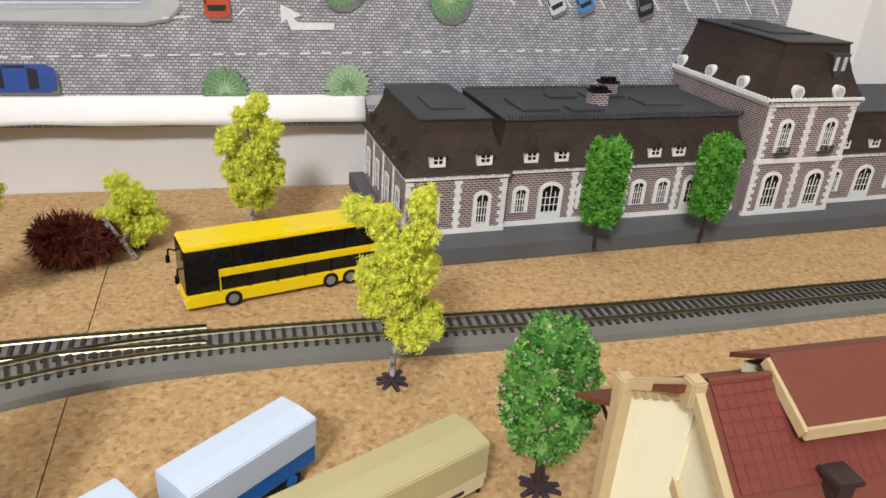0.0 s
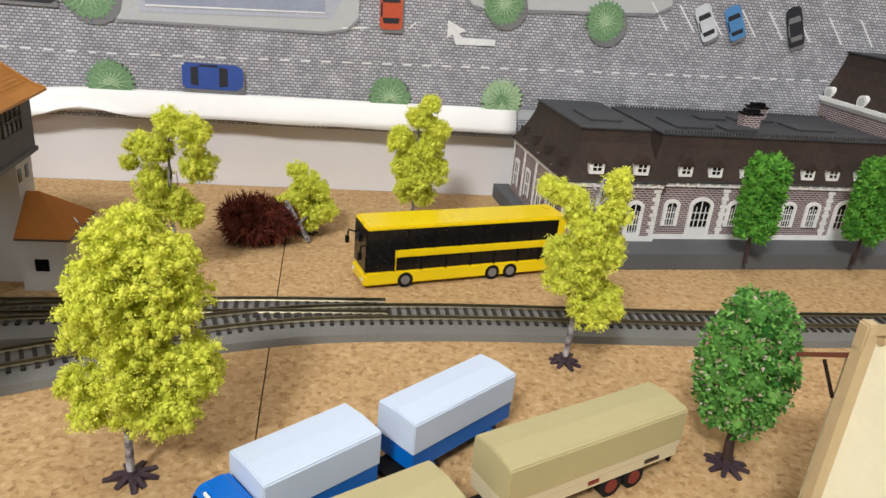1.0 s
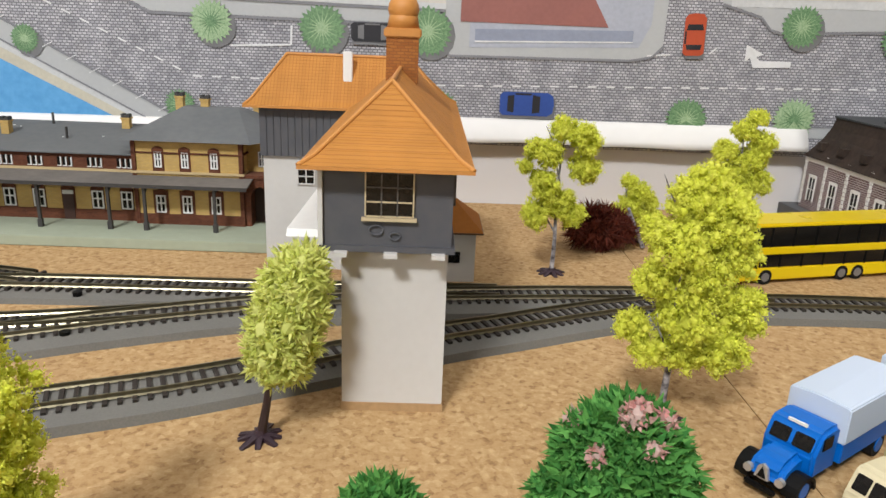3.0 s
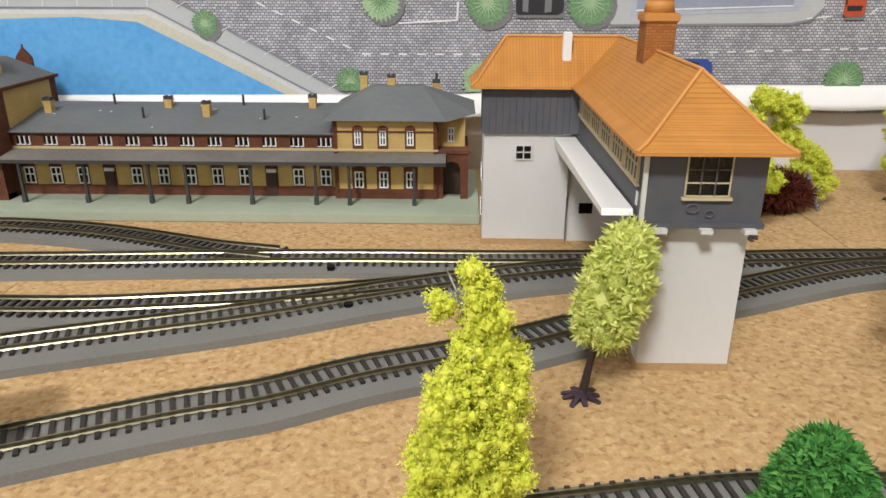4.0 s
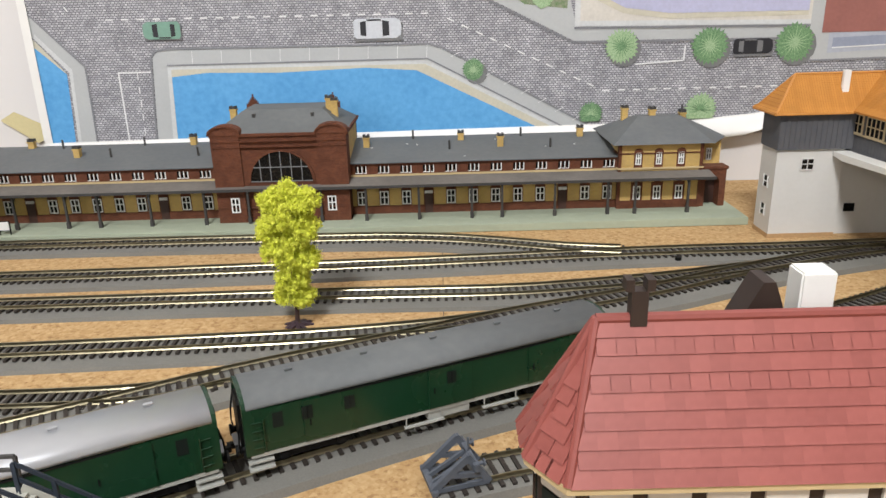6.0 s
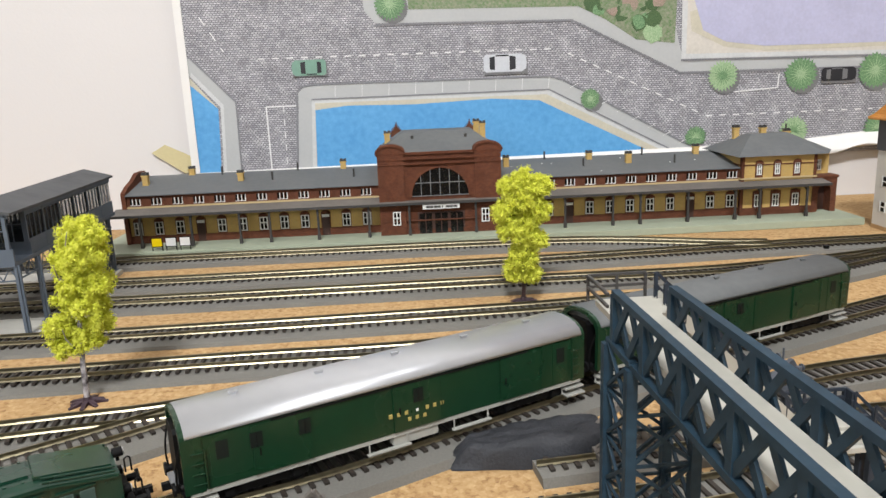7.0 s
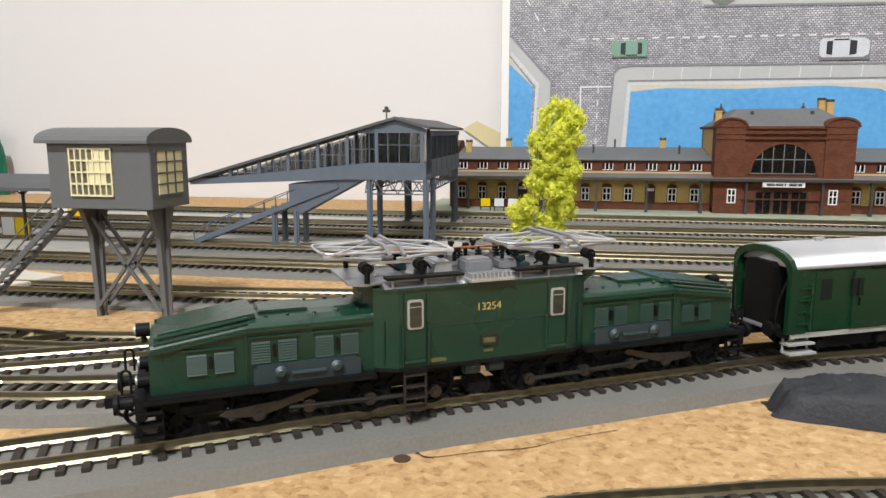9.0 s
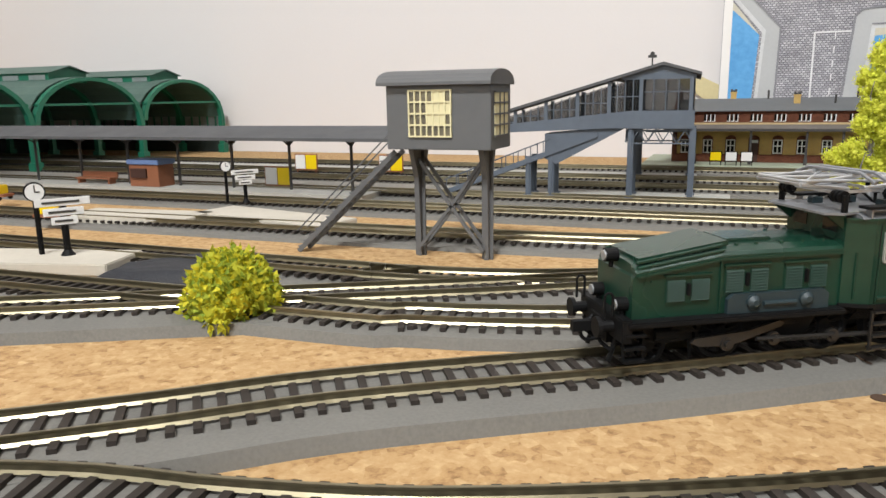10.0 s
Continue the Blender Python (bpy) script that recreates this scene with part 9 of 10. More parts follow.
COAL = mat("dark grey foam coal", (0.013, 0.0145, 0.019), 0.7, grain=700, vary=0.5, bump=0.0007, patch=80, patchy=0.4, colour2=(0.030, 0.032, 0.038))


def buffer_stop(x, y, turn, material, label):
    th = thing("buffer_stop", pose(x, y, TIE_TOP, 0, 0, turn), label, "buffer stop", "buffer stops")
    for s in (-1, 1):
        bm = bmesh.new()
        bar(bm, (-0.0175, s * 0.0085, 0.0012), (0.0005, s * 0.0085, 0.0165), 0.0024, 0.0032)
        bar(bm, (-0.0005, s * 0.0085, 0.0168), (0.0105, s * 0.0085, 0.0010), 0.0024, 0.0032)
        bar(bm, (-0.0090, s * 0.0085, 0.0080), (0.0075, s * 0.0085, 0.0055), 0.0020, 0.0024)
        bar(bm, (-0.0175, s * 0.0085, 0.0012), (0.0105, s * 0.0085, 0.0012), 0.0020, 0.0024)
        part("side_frame", bm, material, th, "triangular side frame")
        bf = rod(bmesh.new(), (0.0045, s * 0.0085, 0.0115), (0.0075, s * 0.0085, 0.0115), 0.0010, 10)
        rod(bf, (0.0075, s * 0.0085, 0.0115), (0.0083, s * 0.0085, 0.0115), 0.0020, 14)
        part("buffer", bf, material, th, "small round buffer")
    part("beam", boxes((0.0018, 0.0045, -0.0125, 0.0125, 0.0095, 0.0135), bevel=0.0003), material, th, "cross beam")
    part("foot_beam", boxes((-0.0180, -0.0150, -0.0115, 0.0115, 0.0, 0.0024)), material, th)
    for yy in (-0.0030, 0.0030):
        bm = bmesh.new()
        bar(bm, (-0.0160, yy, 0.0015), (0.0020, yy, 0.0115), 0.0016, 0.0020)
        part("middle_strut", bm, material, th)
    part("lamp_post", rod(bmesh.new(), (0.003, 0, 0.0130), (0.003, 0, 0.0205), 0.0006, 6), material, th)
    return th


buffer_stop(-0.7075, -0.5775, 16, STOPBLUE, "dark grey plastic buffer stop at the end of a siding")
buffer_stop(-0.8090, -0.6345, 7, STOPGREY, "brown grey buffer stop beside a coal heap")
buffer_stop(-1.1930, -0.7330, 197, STOPGREY, "brown grey buffer stop on a yard siding")
buffer_stop(-0.9480, -0.6955, 6, STOPGREY, "brown grey buffer stop at a siding's coal end")


def coal_heap(cx, cy, lx, ly, h, turn, seed, label):
    bm = bmesh.new()
    nx, ny = 34, 16
    grid = []
    for i in range(nx + 1):
        row = []
        for j in range(ny + 1):
            u, v = i / nx * 2 - 1, j / ny * 2 - 1
            e = 1 - min(1.0, (abs(u) ** 3.4 + abs(v) ** 3.8))
            nn = noise.noise(Vector((u * 4 + seed, v * 3, seed))) * 0.12 + noise.noise(Vector((u * 13 + seed, v * 9, seed))) * 0.07
            shape = 1.0 + 0.10 * noise.noise(Vector((u * 2.2, v * 2.2, seed + 4)))
            taper = 0.45 + 0.55 * min(1.0, (u + 1) * 0.75)
            row.append(bm.verts.new((u * lx / 2 * shape, v * ly / 2 * shape * taper, max(0.0, h * min(1.0, e * 1.9) * (0.66 + 0.26 * min(1.0, u + 1.1) + nn)))))
        grid.append(row)
    for i in range(nx):
        for j in range(ny):
            bm.faces.new((grid[i][j], grid[i + 1][j], grid[i + 1][j + 1], grid[i][j + 1]))
    ob = link("coal_heap", done(bm), COAL, smooth=True)
    ob.matrix_basis = pose(cx, cy, 0.0002, 0, 0, turn)
    return tagged(ob, label, "coal heap", kind="stuff")


coal_heap(-0.9890, -0.7050, 0.046, 0.034, 0.0110, 5, 1.3, "dark grey foam coal heap at a siding's end")
coal_heap(-0.8515, -0.6290, 0.086, 0.030, 0.0148, 5, 4.1, "long dark grey coal heap beside a buffer stop")
coal_heap(-1.4120, -0.7100, 0.085, 0.055, 0.0060, 28, 7.7, "flat dark grey foam patch beside the platform")
for x, y in ((-0.512, -0.279), (-0.836, -0.491), (-1.003, -0.566), (-0.492, -0.337), (-1.173, -0.653)):
    tagged(link("magnet_knob", rod(bmesh.new(), (x, y - 0.003, 0.003), (x, y - 0.003, 0.0062), 0.0028, 14), BLACK), "small black knob set in the roadbed", "knob", "black knobs by the turnouts")

# ---- platform with long canopy, and the green train shed ----
SHEDGREEN = mat("green shed iron", (0.010, 0.150, 0.085), 0.5, grain=250, vary=0.2, patchy=0.2)
SHEDROOF = mat("grey green shed roof", (0.085, 0.15, 0.125), 0.6, grain=200, vary=0.3, patchy=0.3)
SHEDGLASS = mat("milky roof glass", (0.24, 0.28, 0.27), 0.3, grain=90, vary=0.5)
pc = thing("platform_canopy", pose(0, 0, 0), "long platform canopy with a dark grey roof on thin posts", "canopy")
part("platform_slab", boxes((-2.4, -1.44, -0.4790, -0.4330, 0.0, 0.0065)), CONCRETE, pc, "pale platform")
bm = prism(bmesh.new(), [(-0.490, 0.0500), (-0.490, 0.0525), (-0.456, 0.0608), (-0.422, 0.0525), (-0.422, 0.0500), (-0.456, 0.0592)], "X", -2.2, -1.395)
part("canopy_roof", done(bm), BRIDGEROOF, pc, "dark grey canopy roof")
for k in range(12):
    x = -1.46 - k * 0.060
    bm = rod(bmesh.new(), (x, -0.456, 0.0065), (x, -0.456, 0.0595), 0.0013, 8)
    for s in (-1, 1):
        bar(bm, (x, -0.456, 0.0440), (x, -0.456 + s * 0.018, 0.0540), 0.0010)
        bar(bm, (x, -0.456, 0.0450), (x + s * 0.012, -0.456, 0.0592), 0.0010)
    part("canopy_post", bm, IRON, pc, "thin dark post")
SHEDDARK = mat("dark shed side", (0.020, 0.032, 0.028), 0.7, grain=120, vary=0.4, patch=30, patchy=0.5)
shed = thing("train_shed", pose(0.1400, 0.1182, -0.0100) @ Matrix.Scale(1.12, 4), "green iron train shed with three arched bays", "train shed")
for k in range(3):
    y1 = -0.118 - 0.154 * k
    y0 = y1 - 0.154
    yc, r = (y0 + y1) / 2, 0.077

    def arch_at(i, rr, zz=0.060, n=14):
        a = i * math.pi / n
        return (yc - rr * math.cos(a), zz + rr * 0.66 * math.sin(a))
    n = 14
    for x in (-1.855, -1.93, -2.01, -2.09, -2.17):
        ring = [arch_at(i, r) for i in range(n + 1)] + [arch_at(i, r - 0.006) for i in range(n, -1, -1)]
        part("arch_rib", done(prism(bmesh.new(), ring, "X", x - 0.003, x + 0.003)), SHEDGREEN, shed, "green arched rib")
        part("column", boxes((x - 0.0035, x + 0.0035, y1 - 0.006, y1, 0.0091, 0.062), (x - 0.005, x + 0.005, y1 - 0.008, y1 + 0.002, 0.0090, 0.021)), SHEDGREEN, shed, "green column")
        part("tie_beam", boxes((x - 0.0015, x + 0.0015, y0 + 0.004, y1 - 0.004, 0.0795, 0.0820)), SHEDGREEN, shed)
    roof_arc = [arch_at(i, r + 0.001) for i in range(n + 1)] + [arch_at(i, r - 0.0006) for i in range(n, -1, -1)]
    part("shed_roof", done(prism(bmesh.new(), roof_arc, "X", -2.20, -1.862)), SHEDROOF, shed, "grey green curved roof")
    lantern = [(yc - 0.026, 0.1050), (yc - 0.026, 0.1165), (yc, 0.1235), (yc + 0.026, 0.1165), (yc + 0.026, 0.1050)]
    part("lantern", done(prism(bmesh.new(), lantern, "X", -2.20, -1.885)), SHEDGREEN, shed, "green roof lantern")
    part("lantern_roof", done(prism(bmesh.new(), [(yc - 0.029, 0.1160), (yc, 0.1245), (yc + 0.029, 0.1160), (yc, 0.1230)], "X", -2.20, -1.880)), SHEDROOF, shed)
    for j in range(6):
        part("lantern_window", boxes((-1.915 - 0.042 * j, -1.890 - 0.042 * j, yc - 0.0266, yc + 0.0266, 0.1085, 0.1140)), SHEDGLASS, shed, "pale lantern window")
    part("end_glazing", boxes((-2.150, -2.148, y0 + 0.006, y1 - 0.006, 0.045, 0.078)), SHEDGLASS, shed)
part("column", boxes((-1.8585, -1.8515, -0.580, -0.574, 0.0090, 0.062)), SHEDGREEN, shed, "green column")
# glazed long side and end of the shed
part("side_wall", boxes((-2.200, -1.866, -0.1165, -0.1150, 0.0090, 0.0440)), SHEDDARK, shed, "dark lower side wall")
part("side_glazing", boxes((-2.200, -1.866, -0.1160, -0.1152, 0.0440, 0.0600)), SHEDGLASS, shed, "grey side glazing")
for k in range(24):
    x = -2.196 + 0.0142 * k
    part("side_mullion", boxes((x - 0.0012, x + 0.0012, -0.1168, -0.1150, 0.0440, 0.0600)), SHEDGREEN, shed)
part("end_wall", boxes((-2.156, -2.151, -0.580, -0.118, 0.0090, 0.0460)), SHEDDARK, shed, "dark end wall")
# platform furniture
KIOSK = mat("brown kiosk", (0.27, 0.10, 0.045), 0.6, vary=0.25)
BLUEROOF = mat("blue grey kiosk roof", (0.13, 0.20, 0.38), 0.6, vary=0.15)
ks = thing("kiosk", pose(-1.666, -0.4630, 0.0065, 0, 0, 0), "small brown platform kiosk with a blue roof", "kiosk")
part("kiosk_wall", boxes((-0.017, 0.017, -0.010, 0.010, 0.0, 0.0200), bevel=0.0004), KIOSK, ks)
part("kiosk_roof", boxes((-0.0185, 0.0185, -0.0115, 0.0115, 0.0200, 0.0245), bevel=0.0006), BLUEROOF, ks, "blue roof")
part("kiosk_counter", boxes((-0.014, 0.004, -0.0120, -0.0100, 0.0080, 0.0165)), DOORBROWN, ks)
bn = thing("platform_bench", pose(-1.735, -0.463, 0.0065), "low brown platform bench", "bench")
part("bench_seat", boxes((-0.022, 0.022, -0.005, 0.005, 0.0045, 0.0060), (-0.020, -0.018, -0.004, 0.004, 0.0, 0.0045), (0.018, 0.020, -0.004, 0.004, 0.0, 0.0045)), KIOSK, bn)
part("bench_back", boxes((-0.022, 0.022, 0.0045, 0.0060, 0.0060, 0.0110)), KIOSK, bn)
for x, y, c2 in ((-1.545, -0.4385, YELLOW), (-1.600, -0.3050, YELLOW), (-1.500, -0.3000, YELLOW)):
    ad = thing("advert_board", pose(x, y, 0.0046), "yellow and white advertising board on the platform", "advertising board", "advertising boards")
    part("board_frame", boxes((-0.014, 0.014, 0.0, 0.0012, 0.002, 0.0195), (-0.012, -0.011, 0.0, 0.001, 0.0, 0.003), (0.011, 0.012, 0.0, 0.001, 0.0, 0.003)), KIOSK, ad)
    part("print_half", boxes((-0.013, -0.001, -0.0005, 0.0, 0.0035, 0.0185)), FRAMEWHITE, ad)
    part("print_half", boxes((0.000, 0.013, -0.0005, 0.0, 0.0035, 0.0185)), c2, ad)
for x, y in ((-1.722, -0.575), (-1.585, -0.640)):
    lb_ = thing("luggage_cart", pose(x, y, 0.0062, 0, 0, 12), "small yellow and brown luggage cart", "cart", "luggage carts")
    part("cart_bed", boxes((-0.010, 0.010, -0.006, 0.006, 0.0030, 0.0050)), KIOSK, lb_)
    part("cart_load", boxes((-0.008, 0.006, -0.005, 0.005, 0.0050, 0.0120), bevel=0.0005), YELLOW, lb_)
    for wx in (-0.006, 0.006):
        for wy in (-0.006, 0.006):
            part("cart_wheel", rod(bmesh.new(), (wx, wy - 0.0008, 0.0018), (wx, wy + 0.0008, 0.0018), 0.0018, 12), BLACK, lb_)
for cx, cy, lx, ly, tn in ((-1.552, -0.600, 0.100, 0.038, 6), (-1.455, -0.578, 0.120, 0.036, -12), (-1.490, -0.724, 0.085, 0.034, 14)):
    ob = link("white_card", boxes((-lx / 2, lx / 2, -ly / 2, ly / 2, 0.0, 0.0062), bevel=0.0006), mat("white card slab", (0.54, 0.50, 0.42), 0.75, vary=0.12, patchy=0.2))
    ob.matrix_basis = pose(cx, cy, 0.0002, 0, 0, tn)
    tagged(ob, "off-white card platform slab lying between the tracks", "platform slab", "card platform slabs")
CLOCKWHITE = mat("white clock face", (0.75, 0.75, 0.73), 0.4, vary=0.03)
for x, y, big in ((-1.5120, -0.5300, 0.92), (-1.4815, -0.7190, 1.10)):
    sg = thing("platform_sign", pose(x, y, 0.0062, 0, 0, 57) @ Matrix.Scale(big, 4), "black platform sign post with white direction boards", "sign", "platform signs")
    part("sign_post", rod(rod(bmesh.new(), (0, 0, 0), (0, 0, 0.0260), 0.0016, 10), (0, 0, 0), (0, 0, 0.0030), 0.0034, 14, 0.0014), BLACK, sg, "black post")
    for k, (w, z) in enumerate(((0.0115, 0.0235), (0.0085, 0.0190), (0.0055, 0.0148))):
        bd = part("direction_board", boxes((-w, w, -0.0020, -0.0010, z, z + 0.0036), bevel=0.0002), FRAMEWHITE, sg, "white direction board")
        part("text_bar", boxes((-w * 0.75, w * 0.6, -0.0023, -0.0020, z + 0.0014, z + 0.0023)), IRON, bd)
    ck2 = thing("platform_clock", pose(x - 0.0150, y - 0.0030, 0.0062, 0, 0, 57) @ Matrix.Scale(big * 0.97, 4), "round white clock on a black post", "clock", "platform clocks")
    part("clock_post", rod(bmesh.new(), (0, 0, 0), (0, 0, 0.0270), 0.0013, 10), BLACK, ck2)
    part("clock_case", rod(bmesh.new(), (0, -0.0012, 0.0305), (0, 0.0012, 0.0305), 0.0047, 24), BLACK, ck2)
    part("clock_face", rod(bmesh.new(), (0, -0.0016, 0.0305), (0, -0.0012, 0.0305), 0.0041, 24), CLOCKWHITE, ck2, "white clock face")
    part("clock_hand", boxes((-0.0002, 0.0002, -0.0019, -0.0016, 0.0305, 0.0338)), BLACK, ck2)
    part("clock_hand", boxes((0.0, 0.0023, -0.0019, -0.0016, 0.0303, 0.0307)), BLACK, ck2)


# ---- model trees ----
def leaf_mat(name, a, b, rough=0.8):
    """Foam flock: two tones mixed leaf by leaf."""
    m = bpy.data.materials.new(name)
    m.use_nodes = True
    nd, ln = m.node_tree.nodes, m.node_tree.links
    bs = nd["Principled BSDF"]
    bs.inputs["Roughness"].default_value = rough
    bs.inputs["Specular IOR Level"].default_value = 0.25
    g = nd.new("ShaderNodeNewGeometry")
    mx = nd.new("ShaderNodeMix")
    mx.data_type = "RGBA"
    mx.inputs["A"].default_value, mx.inputs["B"].default_value = (*a, 1), (*b, 1)
    ln.new(g.outputs["Random Per Island"], mx.inputs["Factor"])
    ln.new(mx.outputs["Result"], bs.inputs["Base Color"])
    tr = nd.new("ShaderNodeBsdfTranslucent")
    ln.new(mx.outputs["Result"], tr.inputs["Color"])
    ms = nd.new("ShaderNodeMixShader")
    ms.inputs["Fac"].default_value = 0.3
    ln.new(bs.outputs[0], ms.inputs[1])
    ln.new(tr.outputs[0], ms.inputs[2])
    ln.new(ms.outputs[0], nd["Material Output"].inputs["Surface"])
    return m


LEAF_YELLOW = leaf_mat("yellow green foam foliage", (0.80, 0.81, 0.13), (0.68, 0.72, 0.07))
LEAF_PALE = leaf_mat("pale yellow green foliage", (0.80, 0.81, 0.28), (0.56, 0.62, 0.13))
LEAF_GREEN = leaf_mat("bright green foliage", (0.19, 0.47, 0.06), (0.05, 0.22, 0.025))
LEAF_MIX = leaf_mat("mottled green foliage", (0.26, 0.56, 0.12), (0.030, 0.15, 0.022))
LEAF_RED = leaf_mat("dark red brown foliage", (0.20, 0.045, 0.026), (0.075, 0.020, 0.013))
LEAF_FERN = leaf_mat("deep green fronds", (0.15, 0.40, 0.09), (0.04, 0.18, 0.035))
PETAL = leaf_mat("pale pink petals", (0.66, 0.30, 0.28), (0.60, 0.45, 0.40))
PETAL_WHITE = leaf_mat("white pink blossom", (0.62, 0.58, 0.50), (0.50, 0.28, 0.22))


def clumps(rng, envelope, count, r0, r1):
    """Centres of clumps in a crown: envelope gives the radius at each height from 0 to 1."""
    out = []
    seed = rng.uniform(0, 50)
    for i in range(count):
        t = (i + rng.random()) / count
        a = rng.uniform(0, 2 * math.pi)
        lobe = 1.0 + 0.95 * noise.noise(Vector((math.cos(a) * 1.1 + seed, math.sin(a) * 1.1, t * 6.5)))
        rad = envelope(t) * 1.12 * lobe * math.sqrt(rng.uniform(0.10, 1.0))
        out.append((rad * math.cos(a), rad * math.sin(a), t, rng.uniform(r0, r1)))
    return out


def foliage(name, parent, material, label, balls, height, per, leaf, rng, droop=0.0, core=0.80, spread=0.9, slim=0.45, loose=0.0):
    """Small folded leaves over a cloud of clumps, with a shaded core inside each clump."""
    co, faces = [], []
    for x, y, t, r in balls:
        z = t * height
        n = int(per * (r / 0.010) ** 2)
        for _ in range(n):
            d = Vector((rng.gauss(0, 1), rng.gauss(0, 1), rng.gauss(0, 1))).normalized()
            q = r * rng.uniform(0.72 - loose, 1.10 + loose)
            p = Vector((x, y, z)) + d * q
            u = (d + Vector((rng.uniform(-1, 1), rng.uniform(-1, 1), rng.uniform(-1, 1) - droop)) * spread).normalized()
            v = u.cross(Vector((rng.uniform(-1, 1), rng.uniform(-1, 1), rng.uniform(-1, 1)))).normalized()
            w = u.cross(v)
            s = leaf * rng.uniform(0.6, 1.35)
            k = len(co)
            co += [p - v * s * slim, p + u * s * 0.9 + w * s * 0.25, p + v * s * slim, p - u * s * 0.35 + w * s * 0.1]
            faces += [(k, k + 1, k + 2), (k, k + 2, k + 3)]
    if core:
        ico = bmesh.new()
        bmesh.ops.create_icosphere(ico, subdivisions=1, radius=1.0)
        vs = [v.co.copy() for v in ico.verts]
        fs = [tuple(v.index for v in f.verts) for f in ico.faces]
        ico.free()
        for x, y, t, r in balls:
            k = len(co)
            c = Vector((x, y, t * height))
            co += [c + v * (r * (core + 0.22 * noise.noise(v * 2.5 + c * 300))) for v in vs]
            faces += [tuple(i + k for i in f) for f in fs]
    me = bpy.data.meshes.new(name)
    me.from_pydata([tuple(v) for v in co], [], faces)
    me.materials.append(material)
    ob = new(name, me)
    ob.parent = parent
    if label:
        ob["label"] = label
    return ob


def trunk(parent, rng, height, r, material, lean=(0, 0), limbs=4, base="star", reach=0.016):
    bm = bmesh.new()
    pts = [Vector((lean[0] * t + rng.uniform(-1, 1) * 0.0012 * (t > 0), lean[1] * t + rng.uniform(-1, 1) * 0.0012 * (t > 0), height * t)) for t in (0, 0.25, 0.5, 0.75, 1.0)]
    for i in range(4):
        rod(bm, pts[i], pts[i + 1], r * (1 - 0.2 * i), 8, r * (1 - 0.2 * (i + 1)))
    for i in range(limbs):
        p = pts[1].lerp(pts[4], (i + 0.3) / max(1, limbs))
        a = rng.uniform(0, 6.28)
        q = p + Vector((math.cos(a) * reach, math.sin(a) * reach, height * 0.14))
        rod(bm, p, q, r * 0.45, 6, r * 0.2)
        rod(bm, q, q + Vector((math.cos(a + 0.6) * reach * 0.5, math.sin(a + 0.6) * reach * 0.5, height * 0.08)), r * 0.22, 5, r * 0.1)
    part("trunk", bm, material, parent, "slim trunk with bare limbs")
    if base:
        bm = bmesh.new()
        k = 9
        for i in range(k):
            a = i * 2 * math.pi / k + rng.uniform(-0.15, 0.15)
            q = Vector((math.cos(a), math.sin(a), 0)) * rng.uniform(0.0085, 0.0115)
            sd = Vector((-math.sin(a), math.cos(a), 0)) * 0.0017
            vs = [bm.verts.new(v) for v in (Vector((0, 0, 0.0032)) + sd, q + sd * 0.7 + Vector((0, 0, 0.0008)), q * 1.03 + Vector((0, 0, 0.0003)), q - sd * 0.7 + Vector((0, 0, 0.0008)), Vector((0, 0, 0.0032)) - sd)]
            bm.faces.new(vs)
            lo_ = [bm.verts.new((v.co.x, v.co.y, 0.0)) for v in vs]
            for j in range(5):
                bm.faces.new((vs[j], lo_[j], lo_[(j + 1) % 5], vs[(j + 1) % 5]))
        rod(bm, (0, 0, 0), (0, 0, 0.0042), 0.0034, 10, 0.0022)
        part("root_base", done(bm), BASEPURPLE, parent, "dark purple star-shaped plastic base")


BASEPURPLE = mat("dark purple plastic base", (0.045, 0.025, 0.035), 0.5, vary=0.3)


def foam_tree(x, y, top, puffs, seed, label, turn=0.0, leaf=0.00100, per=620, limbs=4, trunk_material=None, trunk_r=0.0019, lean=(0, 0), reach=0.009, stem=None):
    """A foam tree: puffs are (across, up, radius) in millimetres from the foot of the trunk; turn: the way across lies, in degrees."""
    rng = random.Random(seed)
    th = thing("model_tree", pose(x, y, 0), label, "tree", "foam trees on the layout")
    trunk(th, rng, top * 0.85, trunk_r, trunk_material or TRUNK, lean, limbs, "star", reach)
    if stem:
        bm = rod(bmesh.new(), stem[0], stem[1], 0.0019, 8, 0.0012)
        a, b = Vector(stem[0]), Vector(stem[1])
        for t, side in ((0.45, 1), (0.7, -1)):
            q = a.lerp(b, t)
            rod(bm, q, q + Vector((side * 0.006, -0.001, 0.006)), 0.0010, 6, 0.0006)
        part("bare_stem", bm, TRUNK, th, "bare pale forked stem")
    c, q = math.cos(radians(turn)), math.sin(radians(turn))
    tufts = []
    for i, (u, v, r) in enumerate(puffs):
        u, v, r = u * 0.001, v * 0.001, r * 0.001
        for deep in (-1, 1):
            w = deep * r * rng.uniform(0.15, 0.75)
            px, py = u * c - w * q, u * q + w * c
            rr = r * rng.uniform(0.72, 0.92)
            for _ in range(max(14, int(74 * (rr / 0.010) ** 2))):
                d = Vector((rng.gauss(0, 1), rng.gauss(0, 1), rng.gauss(0, 1))).normalized() * rr * rng.uniform(0.55, 1.02)
                tr = rng.choice((0.0014, 0.0018, 0.0024, 0.0032))
                tufts.append((px + d.x, py + d.y, (v + d.z * 0.95) / top, tr))
            tufts.append((px, py, v / top, rr * 0.62))
    foliage("crown", th, LEAF_YELLOW, "yellow green foam crown with gaps", tufts, top, per, leaf, rng, slim=0.34, core=0.60, spread=1.0, loose=0.12)
    return th


